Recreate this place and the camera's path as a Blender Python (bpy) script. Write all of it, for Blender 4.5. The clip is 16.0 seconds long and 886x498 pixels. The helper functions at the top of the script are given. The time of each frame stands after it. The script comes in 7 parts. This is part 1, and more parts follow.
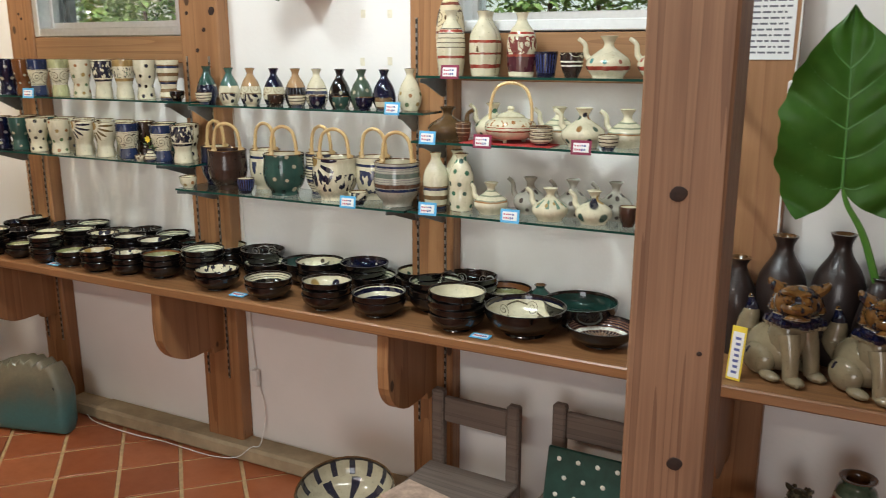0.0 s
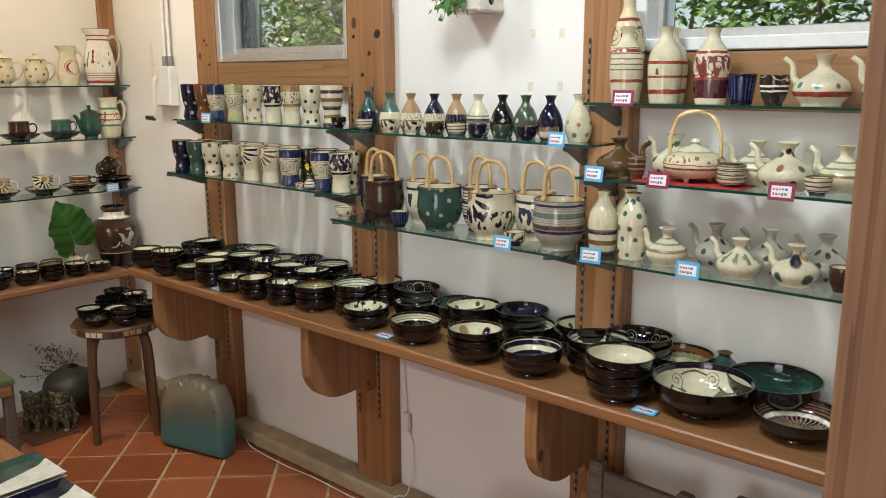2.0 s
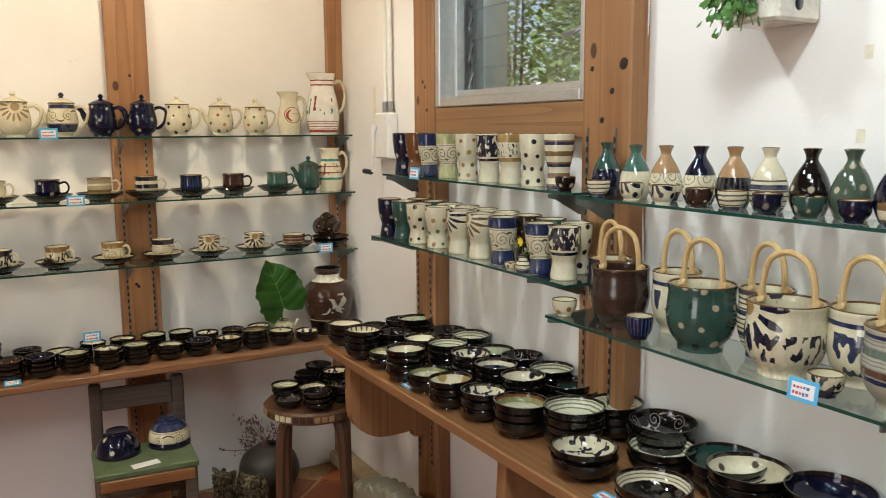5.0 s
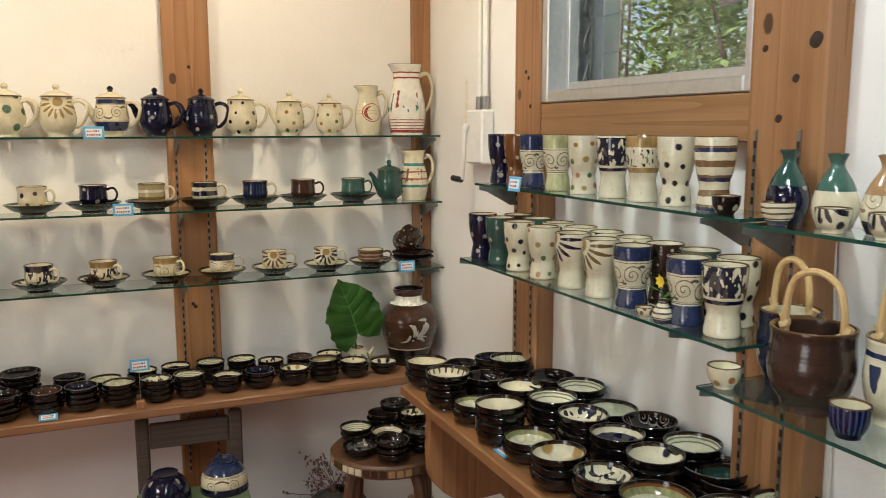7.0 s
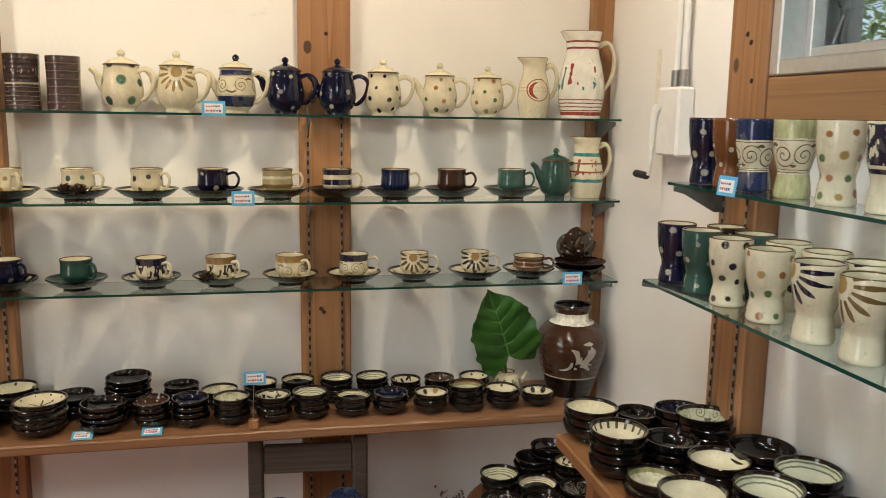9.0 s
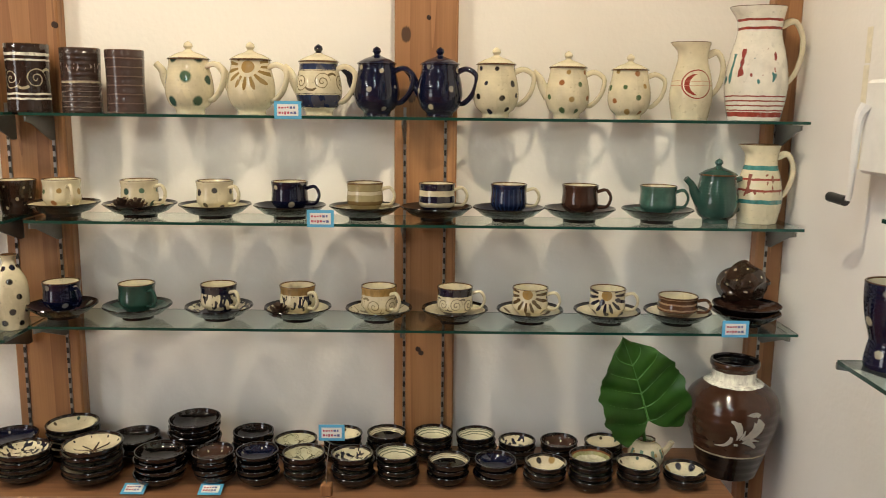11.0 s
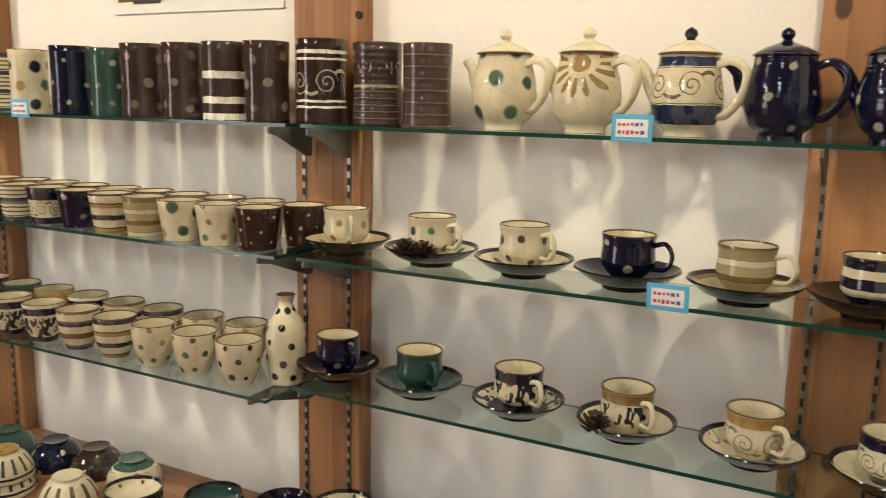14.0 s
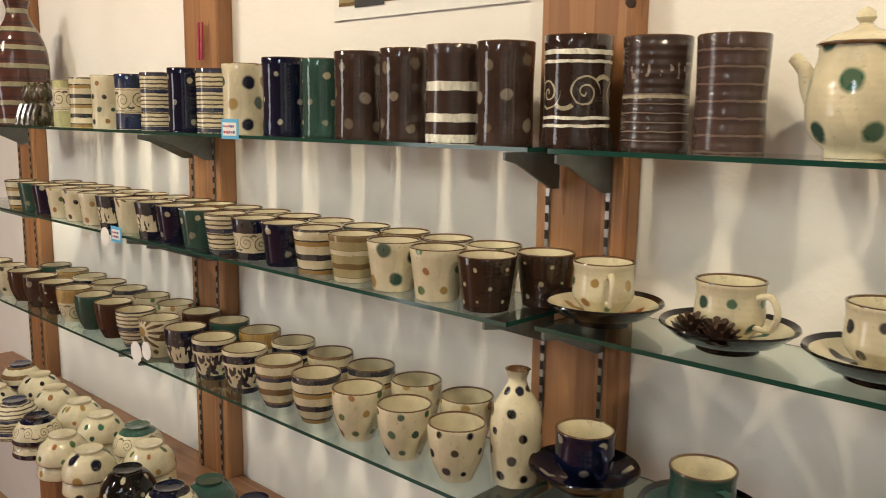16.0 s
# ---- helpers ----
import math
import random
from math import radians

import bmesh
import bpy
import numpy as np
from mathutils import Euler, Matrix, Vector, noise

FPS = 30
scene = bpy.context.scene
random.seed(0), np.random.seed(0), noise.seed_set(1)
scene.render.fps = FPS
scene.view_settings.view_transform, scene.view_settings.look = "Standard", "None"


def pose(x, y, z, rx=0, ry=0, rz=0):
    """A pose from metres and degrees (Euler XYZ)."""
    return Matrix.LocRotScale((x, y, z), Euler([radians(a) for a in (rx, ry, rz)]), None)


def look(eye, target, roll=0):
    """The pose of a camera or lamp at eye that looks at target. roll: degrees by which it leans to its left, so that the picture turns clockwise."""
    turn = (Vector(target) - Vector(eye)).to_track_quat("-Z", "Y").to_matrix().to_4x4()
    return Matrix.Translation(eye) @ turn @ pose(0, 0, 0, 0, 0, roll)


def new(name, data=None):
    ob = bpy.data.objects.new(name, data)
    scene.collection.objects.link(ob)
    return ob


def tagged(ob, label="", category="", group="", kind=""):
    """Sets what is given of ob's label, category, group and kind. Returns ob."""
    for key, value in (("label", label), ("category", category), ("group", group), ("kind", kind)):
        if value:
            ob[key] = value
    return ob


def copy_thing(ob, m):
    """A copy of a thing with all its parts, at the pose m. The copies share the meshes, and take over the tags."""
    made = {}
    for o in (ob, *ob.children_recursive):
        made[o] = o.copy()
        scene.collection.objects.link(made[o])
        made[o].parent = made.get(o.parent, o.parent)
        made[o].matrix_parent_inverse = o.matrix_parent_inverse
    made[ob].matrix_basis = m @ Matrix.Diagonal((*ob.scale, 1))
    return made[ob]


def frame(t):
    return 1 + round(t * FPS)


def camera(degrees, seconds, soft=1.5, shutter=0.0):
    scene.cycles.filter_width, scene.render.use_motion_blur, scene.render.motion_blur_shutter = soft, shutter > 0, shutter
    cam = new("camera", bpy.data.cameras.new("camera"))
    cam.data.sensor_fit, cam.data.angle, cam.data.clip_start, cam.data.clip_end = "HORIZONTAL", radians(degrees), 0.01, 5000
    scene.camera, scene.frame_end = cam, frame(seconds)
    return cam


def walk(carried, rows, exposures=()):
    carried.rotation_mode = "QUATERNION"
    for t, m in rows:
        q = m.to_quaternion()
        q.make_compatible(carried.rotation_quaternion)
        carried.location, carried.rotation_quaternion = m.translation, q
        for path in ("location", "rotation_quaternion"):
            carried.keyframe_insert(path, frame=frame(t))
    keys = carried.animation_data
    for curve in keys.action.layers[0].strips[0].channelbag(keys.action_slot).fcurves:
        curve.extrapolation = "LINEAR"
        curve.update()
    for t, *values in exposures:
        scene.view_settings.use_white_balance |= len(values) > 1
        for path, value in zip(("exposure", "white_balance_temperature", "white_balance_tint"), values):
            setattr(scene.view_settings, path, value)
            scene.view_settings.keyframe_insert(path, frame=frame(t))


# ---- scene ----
cam = camera(56.7, 16.0, soft=1.0, shutter=0.25)
PATH = [
    (0, (-0.009, 0.324, 1.46), (-0.897, 2.053, 0.989), -0.0),
    (0.5, (0.0, 0.422, 1.464), (-1.051, 2.06, 1.004), 0.2),
    (1, (-0.001, 0.499, 1.461), (-1.169, 2.061, 1.02), 0.1),
    (1.5, (-0.011, 0.555, 1.46), (-1.267, 2.054, 1.041), -0.0),
    (2, (-0.065, 0.615, 1.453), (-1.358, 2.085, 1.042), -0.2),
    (2.5, (-0.165, 0.7, 1.457), (-1.48, 2.153, 1.058), -0.1),
    (3, (-0.259, 0.777, 1.458), (-1.601, 2.212, 1.079), -0.3),
    (3.5, (-0.304, 0.844, 1.446), (-1.694, 2.234, 1.079), -0.7),
    (4, (-0.363, 0.94, 1.444), (-1.86, 2.217, 1.086), -0.7),
    (4.5, (-0.436, 1.068, 1.442), (-2.074, 2.172, 1.126), -0.5),
    (7, (-0.952, 1.365, 1.443), (-2.766, 2.154, 1.153), -0.1),
    (7.5, (-1.065, 1.416, 1.454), (-2.93, 2.084, 1.179), 0.5),
    (8, (-1.143, 1.496, 1.434), (-3.057, 2.005, 1.156), 0.3),
    (8.5, (-1.267, 1.511, 1.425), (-3.188, 1.972, 1.115), 0.7),
    (11, (-1.824, 1.712, 1.448), (-3.794, 1.724, 1.101), 0.7),
    (11.5, (-1.906, 1.722, 1.448), (-3.87, 1.641, 1.078), 0.3),
    (12, (-2.039, 1.699, 1.446), (-4.002, 1.557, 1.088), 0.3),
    (12.5, (-2.167, 1.655, 1.449), (-4.128, 1.451, 1.11), 0.7),
    (13, (-2.236, 1.632, 1.45), (-4.177, 1.29, 1.111), 0.6),
    (13.5, (-2.326, 1.646, 1.448), (-4.2, 1.042, 1.095), 0.6),
    (14, (-2.438, 1.69, 1.462), (-4.187, 0.785, 1.11), 1.2),
    (14.5, (-2.505, 1.703, 1.464), (-4.116, 0.573, 1.107), 1.1),
    (15, (-2.567, 1.659, 1.461), (-4.084, 0.407, 1.098), 0.4),
    (15.5, (-2.651, 1.548, 1.464), (-4.136, 0.251, 1.13), 0.7),
    (16, (-2.718, 1.447, 1.457), (-4.16, 0.097, 1.142), 0.8),
]
# the camera closes down a little while it faces the bright north wall, and again beside the lit shelves
walk(cam, [(t, look(eye, target, roll)) for t, eye, target, roll in PATH], [(0, 0.0), (1.5, 0.0), (2.5, -0.22), (3.5, -0.28), (4.5, -0.13), (7, -0.07), (11, -0.06), (12.5, 0.0), (14, -0.05), (15, -0.13), (16, -0.13)])

# ---- light ----
world = bpy.data.worlds.new("sky")
scene.world = world
world.use_nodes = True
wn = world.node_tree
sky = wn.nodes.new("ShaderNodeTexSky")
sky.sky_type, sky.sun_disc, sky.sun_elevation, sky.sun_rotation = "NISHITA", False, radians(50), radians(203)
wn.nodes["Background"].inputs["Strength"].default_value = 0.15
wn.links.new(sky.outputs["Color"], wn.nodes["Background"].inputs["Color"])


def lamp(name, kind, m, energy, colour, size=0.1, size_y=None, angle=None):
    data = bpy.data.lights.new(name, kind)
    data.energy, data.color = energy, colour
    if kind == "AREA":
        data.shape, data.size, data.size_y = "RECTANGLE", size, size_y or size
    elif kind == "SUN":
        data.angle = size
    else:
        data.shadow_soft_size = size
    if angle:
        data.spot_size, data.spot_blend = radians(angle), 0.6
    ob = new(name, data)
    ob.matrix_world = m
    return ob


YS_FILL = -2.67
WARM, NEUTRAL = (1.0, 0.835, 0.59), (0.87, 0.975, 1.0)
lamp("sun", "SUN", look((-7, -4, 12), (-3, 5.5, 0)), 5.0, (1.0, 0.95, 0.86), radians(0.5))
SPOTS = [(-2.88, -0.75), (-2.88, 0.1), (-2.88, 0.97), (-2.88, 1.84)]
for sx, sy in SPOTS:
    lamp("spot_bulb", "SPOT", look((sx, sy, 2.44), (-3.65, sy, 1.2)), {-0.75: 34, 0.1: 30, 0.97: 28, 1.84: 42}[sy], WARM, 0.025, angle=120)
NSPOTS = [(-2.2, 1.6), (-1.0, 1.5)]
for sx, sy in NSPOTS:
    lamp("spot_bulb", "SPOT", look((sx, sy, 2.44), (sx, 2.45, 1.2)), 37 if sx < -2 else 43, NEUTRAL, 0.06, angle=115)
# unseen area lamps added at the ceiling to brighten walls and under-bench areas
CEILING_FILLS = [(-0.75, 1.3), (0.6, 0.9), (-1.45, -1.1)]
for (tx, ty), watts in zip(CEILING_FILLS, (19, 4, 46)):
    lamp("tube_light", "AREA", pose(tx, ty, 2.50), watts, NEUTRAL if ty > 0 else (1.0, 0.95, 0.86), 1.2, 0.16)
# added fill in an assumed opening of the unseen south wall
lamp("entrance_daylight", "AREA", look((0.35, YS_FILL, 1.08), (0.35, 2, 1.0)), 42, (1.0, 0.97, 0.97), 1.7, 1.95)


# ---- materials ----
MATS = {}


def mat(name):
    m = bpy.data.materials.new(name)
    m.use_nodes = True
    MATS[name] = m
    return m, m.node_tree.nodes, m.node_tree.links, m.node_tree.nodes["Principled BSDF"]


def node(nodes, kind, **values):
    n = nodes.new(kind)
    for key, value in values.items():
        if key in n.inputs:
            n.inputs[key].default_value = value
    return n


def maths(nt, op, a, b=None, c=None):
    n = nt.nodes.new("ShaderNodeMath")
    n.operation = op
    for i, v in enumerate((a, b, c)):
        if v is None:
            continue
        if isinstance(v, (int, float)):
            n.inputs[i].default_value = v
        else:
            nt.links.new(v, n.inputs[i])
    return n.outputs[0]


def mixed(nt, fac, a, b):
    n = nt.nodes.new("ShaderNodeMix")
    n.data_type = "RGBA"
    for key, v in ((0, fac), (6, a), (7, b)):
        if isinstance(v, (int, float)):
            n.inputs[key].default_value = v
        elif isinstance(v, tuple):
            n.inputs[key].default_value = (*v, 1) if len(v) == 3 else v
        else:
            nt.links.new(v, n.inputs[key])
    return n.outputs[2]


def noise_of(nt, vec, scale, detail=3.0, rough=0.55):
    n = nt.nodes.new("ShaderNodeTexNoise")
    n.inputs["Scale"].default_value, n.inputs["Detail"].default_value, n.inputs["Roughness"].default_value = scale, detail, rough
    if vec is not None:
        nt.links.new(vec, n.inputs["Vector"])
    return n.outputs[0]


def ramp(nt, fac, stops):
    n = nt.nodes.new("ShaderNodeValToRGB")
    while len(n.color_ramp.elements) < len(stops):
        n.color_ramp.elements.new(0.5)
    for e, (p, c) in zip(n.color_ramp.elements, stops):
        e.position, e.color = p, (*c, 1)
    nt.links.new(fac, n.inputs[0])
    return n.outputs[0]


def bumped(nt, bsdf, height, strength, distance=0.002):
    n = nt.nodes.new("ShaderNodeBump")
    n.inputs["Strength"].default_value, n.inputs["Distance"].default_value = strength, distance
    nt.links.new(height, n.inputs["Height"])
    nt.links.new(n.outputs[0], bsdf.inputs["Normal"])


def coords(nt, which="Object"):
    return nt.nodes.new("ShaderNodeTexCoord").outputs[which]


def plaster():
    m, ns, ls, b = mat("plaster")
    nt = m.node_tree
    p = coords(nt)
    big, fine = noise_of(nt, p, 1.6, 4), noise_of(nt, p, 70, 3)
    c = ramp(nt, big, [(0.3, (0.76, 0.735, 0.69)), (0.62, (0.84, 0.82, 0.785))])
    stain = maths(nt, "GREATER_THAN", noise_of(nt, p, 9, 5, 0.7), 0.72)
    c = mixed(nt, maths(nt, "MULTIPLY", stain, 0.18), c, (0.55, 0.45, 0.32))
    ls.new(c, b.inputs["Base Color"])
    b.inputs["Roughness"].default_value = 0.9
    bumped(nt, b, maths(nt, "ADD", fine, maths(nt, "MULTIPLY", big, 2.0)), 0.25, 0.003)


def wood(name, dark, light, along="Z", scale=1.0, rough=0.5, knots=True):
    """Grain runs along one axis; rings are stretched noise, knots are small dark eyes."""
    m, ns, ls, b = mat(name)
    nt = m.node_tree
    p = coords(nt)
    info = ns.new("ShaderNodeObjectInfo")
    shift = node(ns, "ShaderNodeVectorMath")
    shift.operation = "ADD"
    off = node(ns, "ShaderNodeCombineXYZ")
    ls.new(maths(nt, "MULTIPLY", info.outputs["Random"], 7.0), off.inputs[0])
    ls.new(maths(nt, "MULTIPLY", info.outputs["Random"], 3.0), off.inputs[2])
    ls.new(p, shift.inputs[0])
    ls.new(off.outputs[0], shift.inputs[1])
    p = shift.outputs[0]
    mp = node(ns, "ShaderNodeMapping")
    long, cross = 0.36, 12.0 * scale
    mp.inputs["Scale"].default_value = tuple(long if a == along else cross for a in "XYZ")
    ls.new(p, mp.inputs["Vector"])
    base = noise_of(nt, mp.outputs[0], 1.0, 2, 0.45)
    ring = maths(nt, "FRACT", maths(nt, "MULTIPLY", base, 6.5))
    ring = maths(nt, "POWER", ring, 2.0)
    mf = node(ns, "ShaderNodeMapping")
    mf.inputs["Scale"].default_value = tuple(6.0 if a == along else 260.0 for a in "XYZ")
    ls.new(p, mf.inputs["Vector"])
    fine = noise_of(nt, mf.outputs[0], 1.0, 2)
    tone = noise_of(nt, p, 2.5, 3)
    t = maths(nt, "ADD", maths(nt, "MULTIPLY", ring, 0.38), maths(nt, "MULTIPLY", fine, 0.42))
    t = maths(nt, "ADD", t, maths(nt, "MULTIPLY", maths(nt, "SUBTRACT", tone, 0.5), 0.7))
    mid = tuple((a + c) / 2 for a, c in zip(dark, light))
    c = ramp(nt, t, [(0.0, light), (0.4, mid), (0.85, dark)])
    if knots:
        mk = node(ns, "ShaderNodeMapping")
        mk.inputs["Scale"].default_value = tuple(5.0 if a == along else 8.0 for a in "XYZ")
        ls.new(p, mk.inputs["Vector"])
        v = ns.new("ShaderNodeTexVoronoi")
        v.inputs["Scale"].default_value = 1.0
        ls.new(mk.outputs[0], v.inputs["Vector"])
        pick = node(ns, "ShaderNodeSeparateXYZ")
        ls.new(v.outputs["Color"], pick.inputs[0])
        k = maths(nt, "SUBTRACT", 1.0, maths(nt, "MULTIPLY", maths(nt, "ADD", v.outputs["Distance"], maths(nt, "MULTIPLY", fine, 0.05)), 8.0))
        k = maths(nt, "MULTIPLY", maths(nt, "MAXIMUM", k, 0.0), maths(nt, "GREATER_THAN", pick.outputs[0], 0.22))
        c = mixed(nt, maths(nt, "MINIMUM", maths(nt, "MULTIPLY", k, 5.0), 0.88), c, tuple(0.2 * x for x in dark))
    ls.new(c, b.inputs["Base Color"])
    b.inputs["Roughness"].default_value = rough
    bumped(nt, b, maths(nt, "ADD", fine, ring), 0.15, 0.001)


def plain(name, colour, rough=0.5, metal=0.0, vary=0.12, scale=30, bump=0.1):
    m, ns, ls, b = mat(name)
    nt = m.node_tree
    p = coords(nt)
    n = noise_of(nt, p, scale, 4, 0.6)
    lo, hi = tuple(max(0, x * (1 - vary)) for x in colour), tuple(min(1, x * (1 + vary)) for x in colour)
    ls.new(ramp(nt, n, [(0.3, lo), (0.7, hi)]), b.inputs["Base Color"])
    b.inputs["Roughness"].default_value, b.inputs["Metallic"].default_value = rough, metal
    if bump:
        bumped(nt, b, n, bump, 0.001)


def tile_mat():
    m, ns, ls, b = mat("terracotta")
    nt = m.node_tree
    p = coords(nt, "Object")
    info = ns.new("ShaderNodeObjectInfo")
    geo = ns.new("ShaderNodeNewGeometry")
    r = maths(nt, "FRACT", maths(nt, "ADD", info.outputs["Random"], geo.outputs["Random Per Island"]))
    c = ramp(nt, r, [(0.0, (0.25, 0.064, 0.02)), (0.5, (0.34, 0.09, 0.029)), (1.0, (0.40, 0.12, 0.043))])
    n = noise_of(nt, geo.outputs["Position"], 14, 5, 0.65)
    c = mixed(nt, maths(nt, "MULTIPLY", n, 0.55), c, (0.17, 0.05, 0.022))
    ls.new(c, b.inputs["Base Color"])
    ls.new(ramp(nt, n, [(0.3, (0.28,) * 3), (0.75, (0.5,) * 3)]), b.inputs["Roughness"])
    bumped(nt, b, n, 0.15, 0.002)


CREAM, BLACK, NAVY, GREEN, AMBER, BROWN, RED, WHITE = (0.62, 0.565, 0.40), (0.005, 0.004, 0.004), (0.0045, 0.0065, 0.024), (0.026, 0.07, 0.056), (0.14, 0.052, 0.016), (0.05, 0.024, 0.016), (0.27, 0.045, 0.03), (0.72, 0.69, 0.6)
BLUE, OCHRE, LIME, MAUVE, GREY, TEAL = (0.015, 0.026, 0.072), (0.33, 0.21, 0.07), (0.37, 0.37, 0.19), (0.042, 0.026, 0.021), (0.36, 0.34, 0.28), (0.05, 0.20, 0.19)


def glaze(name, base, layers=(), rough=0.08, vary=0.14, ridges=0.0):
    """A fired glaze. Layers, painted one over another in the pot's own space:
    ("band", z0, z1, colour), ("dots", around, pitch, radius, colours, z0, z1), ("petals", x, z, radius, count, colour),
    ("scroll", z0, z1, scale, colour), ("comb", pitch, share, colour, z0, z1), ("flutes", count, colour, z0, z1), ("brush", scale, share, colour, z0, z1), ("ring", x, z, r0, r1, colour), ("crescent", x, z, shift, r, colour)"""
    if name in MATS:
        return name
    m, ns, ls, b = mat(name)
    nt = m.node_tree
    p = coords(nt)
    sep = ns.new("ShaderNodeSeparateXYZ")
    ls.new(p, sep.inputs[0])
    x, y, z = sep.outputs
    info = ns.new("ShaderNodeObjectInfo")
    wob = noise_of(nt, p, 55, 2)
    zz = maths(nt, "ADD", z, maths(nt, "MULTIPLY", maths(nt, "SUBTRACT", wob, 0.5), 0.004))
    mott = noise_of(nt, p, 24, 4, 0.6)
    stretch = node(ns, "ShaderNodeMapping")
    stretch.inputs["Scale"].default_value = (1.0, 1.0, 0.3)
    ls.new(p, stretch.inputs["Vector"])
    streak = noise_of(nt, stretch.outputs[0], 70, 4, 0.65)
    lo, hi = tuple(v * (1 - vary) for v in base), tuple(min(1, v * (1 + vary)) for v in base)
    c = ramp(nt, mott, [(0.3, lo), (0.7, hi)])
    turn = maths(nt, "MULTIPLY", info.outputs["Random"], 6.283)
    ang = maths(nt, "ARCTAN2", y, x)

    def within(z0, z1):
        return maths(nt, "MULTIPLY", maths(nt, "GREATER_THAN", zz, z0), maths(nt, "LESS_THAN", zz, z1))

    height = None
    for kind, *a in layers:
        if kind == "band":
            z0, z1, col = a
            lowc, highc = tuple(v * 0.72 for v in col), tuple(min(1, v * 1.45) for v in col)
            c = mixed(nt, within(z0, z1), c, ramp(nt, streak, [(0.32, lowc), (0.68, highc)]))
        elif kind == "dots":
            around, pitch, radius, cols, z0, z1 = a
            v = maths(nt, "DIVIDE", maths(nt, "SUBTRACT", z, z0), pitch)
            row = maths(nt, "FLOOR", v)
            u = maths(nt, "ADD", maths(nt, "DIVIDE", maths(nt, "ADD", ang, turn), 6.2832 / around), maths(nt, "MULTIPLY", row, 0.5))
            col = maths(nt, "FLOOR", u)
            seed = maths(nt, "ADD", maths(nt, "MULTIPLY", row, 12.989), maths(nt, "ADD", maths(nt, "MULTIPLY", col, 78.233), maths(nt, "MULTIPLY", info.outputs["Random"], 50.0)))
            stray = maths(nt, "SUBTRACT", maths(nt, "FRACT", maths(nt, "MULTIPLY", maths(nt, "SINE", seed), 437.58)), 0.5)
            drift = maths(nt, "SUBTRACT", maths(nt, "FRACT", maths(nt, "MULTIPLY", stray, 31.7)), 0.5)
            du = maths(nt, "SUBTRACT", maths(nt, "FRACT", u), maths(nt, "ADD", maths(nt, "MULTIPLY", stray, 0.3), 0.5))
            dv = maths(nt, "SUBTRACT", maths(nt, "FRACT", v), maths(nt, "ADD", maths(nt, "MULTIPLY", drift, 0.3), 0.5))
            rad = maths(nt, "SQRT", maths(nt, "ADD", maths(nt, "MULTIPLY", x, x), maths(nt, "MULTIPLY", y, y)))
            du = maths(nt, "MULTIPLY", du, maths(nt, "MULTIPLY", rad, 6.2832 / around / pitch))
            near = maths(nt, "ADD", maths(nt, "MULTIPLY", du, du), maths(nt, "MULTIPLY", dv, dv))
            near = maths(nt, "ADD", near, maths(nt, "MULTIPLY", maths(nt, "SUBTRACT", wob, 0.5), 0.08))
            pick = maths(nt, "FRACT", maths(nt, "MULTIPLY", maths(nt, "ADD", maths(nt, "MULTIPLY", row, 3.7), maths(nt, "MULTIPLY", col, 5.3)), 0.618))
            size = maths(nt, "MULTIPLY", maths(nt, "ADD", maths(nt, "MULTIPLY", stray, 0.7), 1.0), radius * radius)
            soft = node(ns, "ShaderNodeMapRange")
            ls.new(maths(nt, "DIVIDE", near, size), soft.inputs[0])
            for slot, value in ((1, 0.55), (2, 1.15), (3, 1.0), (4, 0.0)):
                soft.inputs[slot].default_value = value
            hit = maths(nt, "MULTIPLY", soft.outputs[0], within(z0, z1))
            cc = cols[0]
            for i, other in enumerate(cols[1:]):
                cc = mixed(nt, maths(nt, "GREATER_THAN", pick, (i + 1) / len(cols)), cc, other)
            keep = maths(nt, "LESS_THAN", maths(nt, "FRACT", maths(nt, "MULTIPLY", pick, 7.31)), 0.96)
            c = mixed(nt, maths(nt, "MULTIPLY", maths(nt, "MULTIPLY", hit, keep), 0.985), c, cc)
        elif kind == "petals":
            px, pz, radius, count, col = a
            dx, dz = maths(nt, "SUBTRACT", x, px), maths(nt, "SUBTRACT", z, pz)
            d = maths(nt, "SQRT", maths(nt, "ADD", maths(nt, "MULTIPLY", dx, dx), maths(nt, "MULTIPLY", dz, dz)))
            t = maths(nt, "COSINE", maths(nt, "MULTIPLY", maths(nt, "ARCTAN2", dz, dx), count))
            lim = maths(nt, "MULTIPLY", maths(nt, "ADD", maths(nt, "MULTIPLY", t, 0.2), 0.8), radius)
            hit = maths(nt, "MULTIPLY", maths(nt, "LESS_THAN", d, lim), maths(nt, "GREATER_THAN", d, maths(nt, "ADD", radius * 0.36, maths(nt, "MULTIPLY", wob, radius * 0.14))))
            hit = maths(nt, "MULTIPLY", hit, maths(nt, "GREATER_THAN", maths(nt, "ADD", t, maths(nt, "MULTIPLY", wob, 0.5)), 0.25))
            hit = maths(nt, "MULTIPLY", hit, maths(nt, "LESS_THAN", y, 0.0))
            c = mixed(nt, hit, c, col)
            c = mixed(nt, maths(nt, "MULTIPLY", maths(nt, "LESS_THAN", d, radius * 0.26), maths(nt, "LESS_THAN", y, 0.0)), c, OCHRE)
        elif kind == "scroll":
            z0, z1, scale, col = a
            around = max(3, round(0.26 / (z1 - z0))) if scale > 10 else scale
            u = maths(nt, "DIVIDE", maths(nt, "ADD", ang, turn), 6.2832 / around)
            flip = maths(nt, "SUBTRACT", 1.0, maths(nt, "MULTIPLY", maths(nt, "FLOORED_MODULO", maths(nt, "FLOOR", u), 2.0), 2.0))
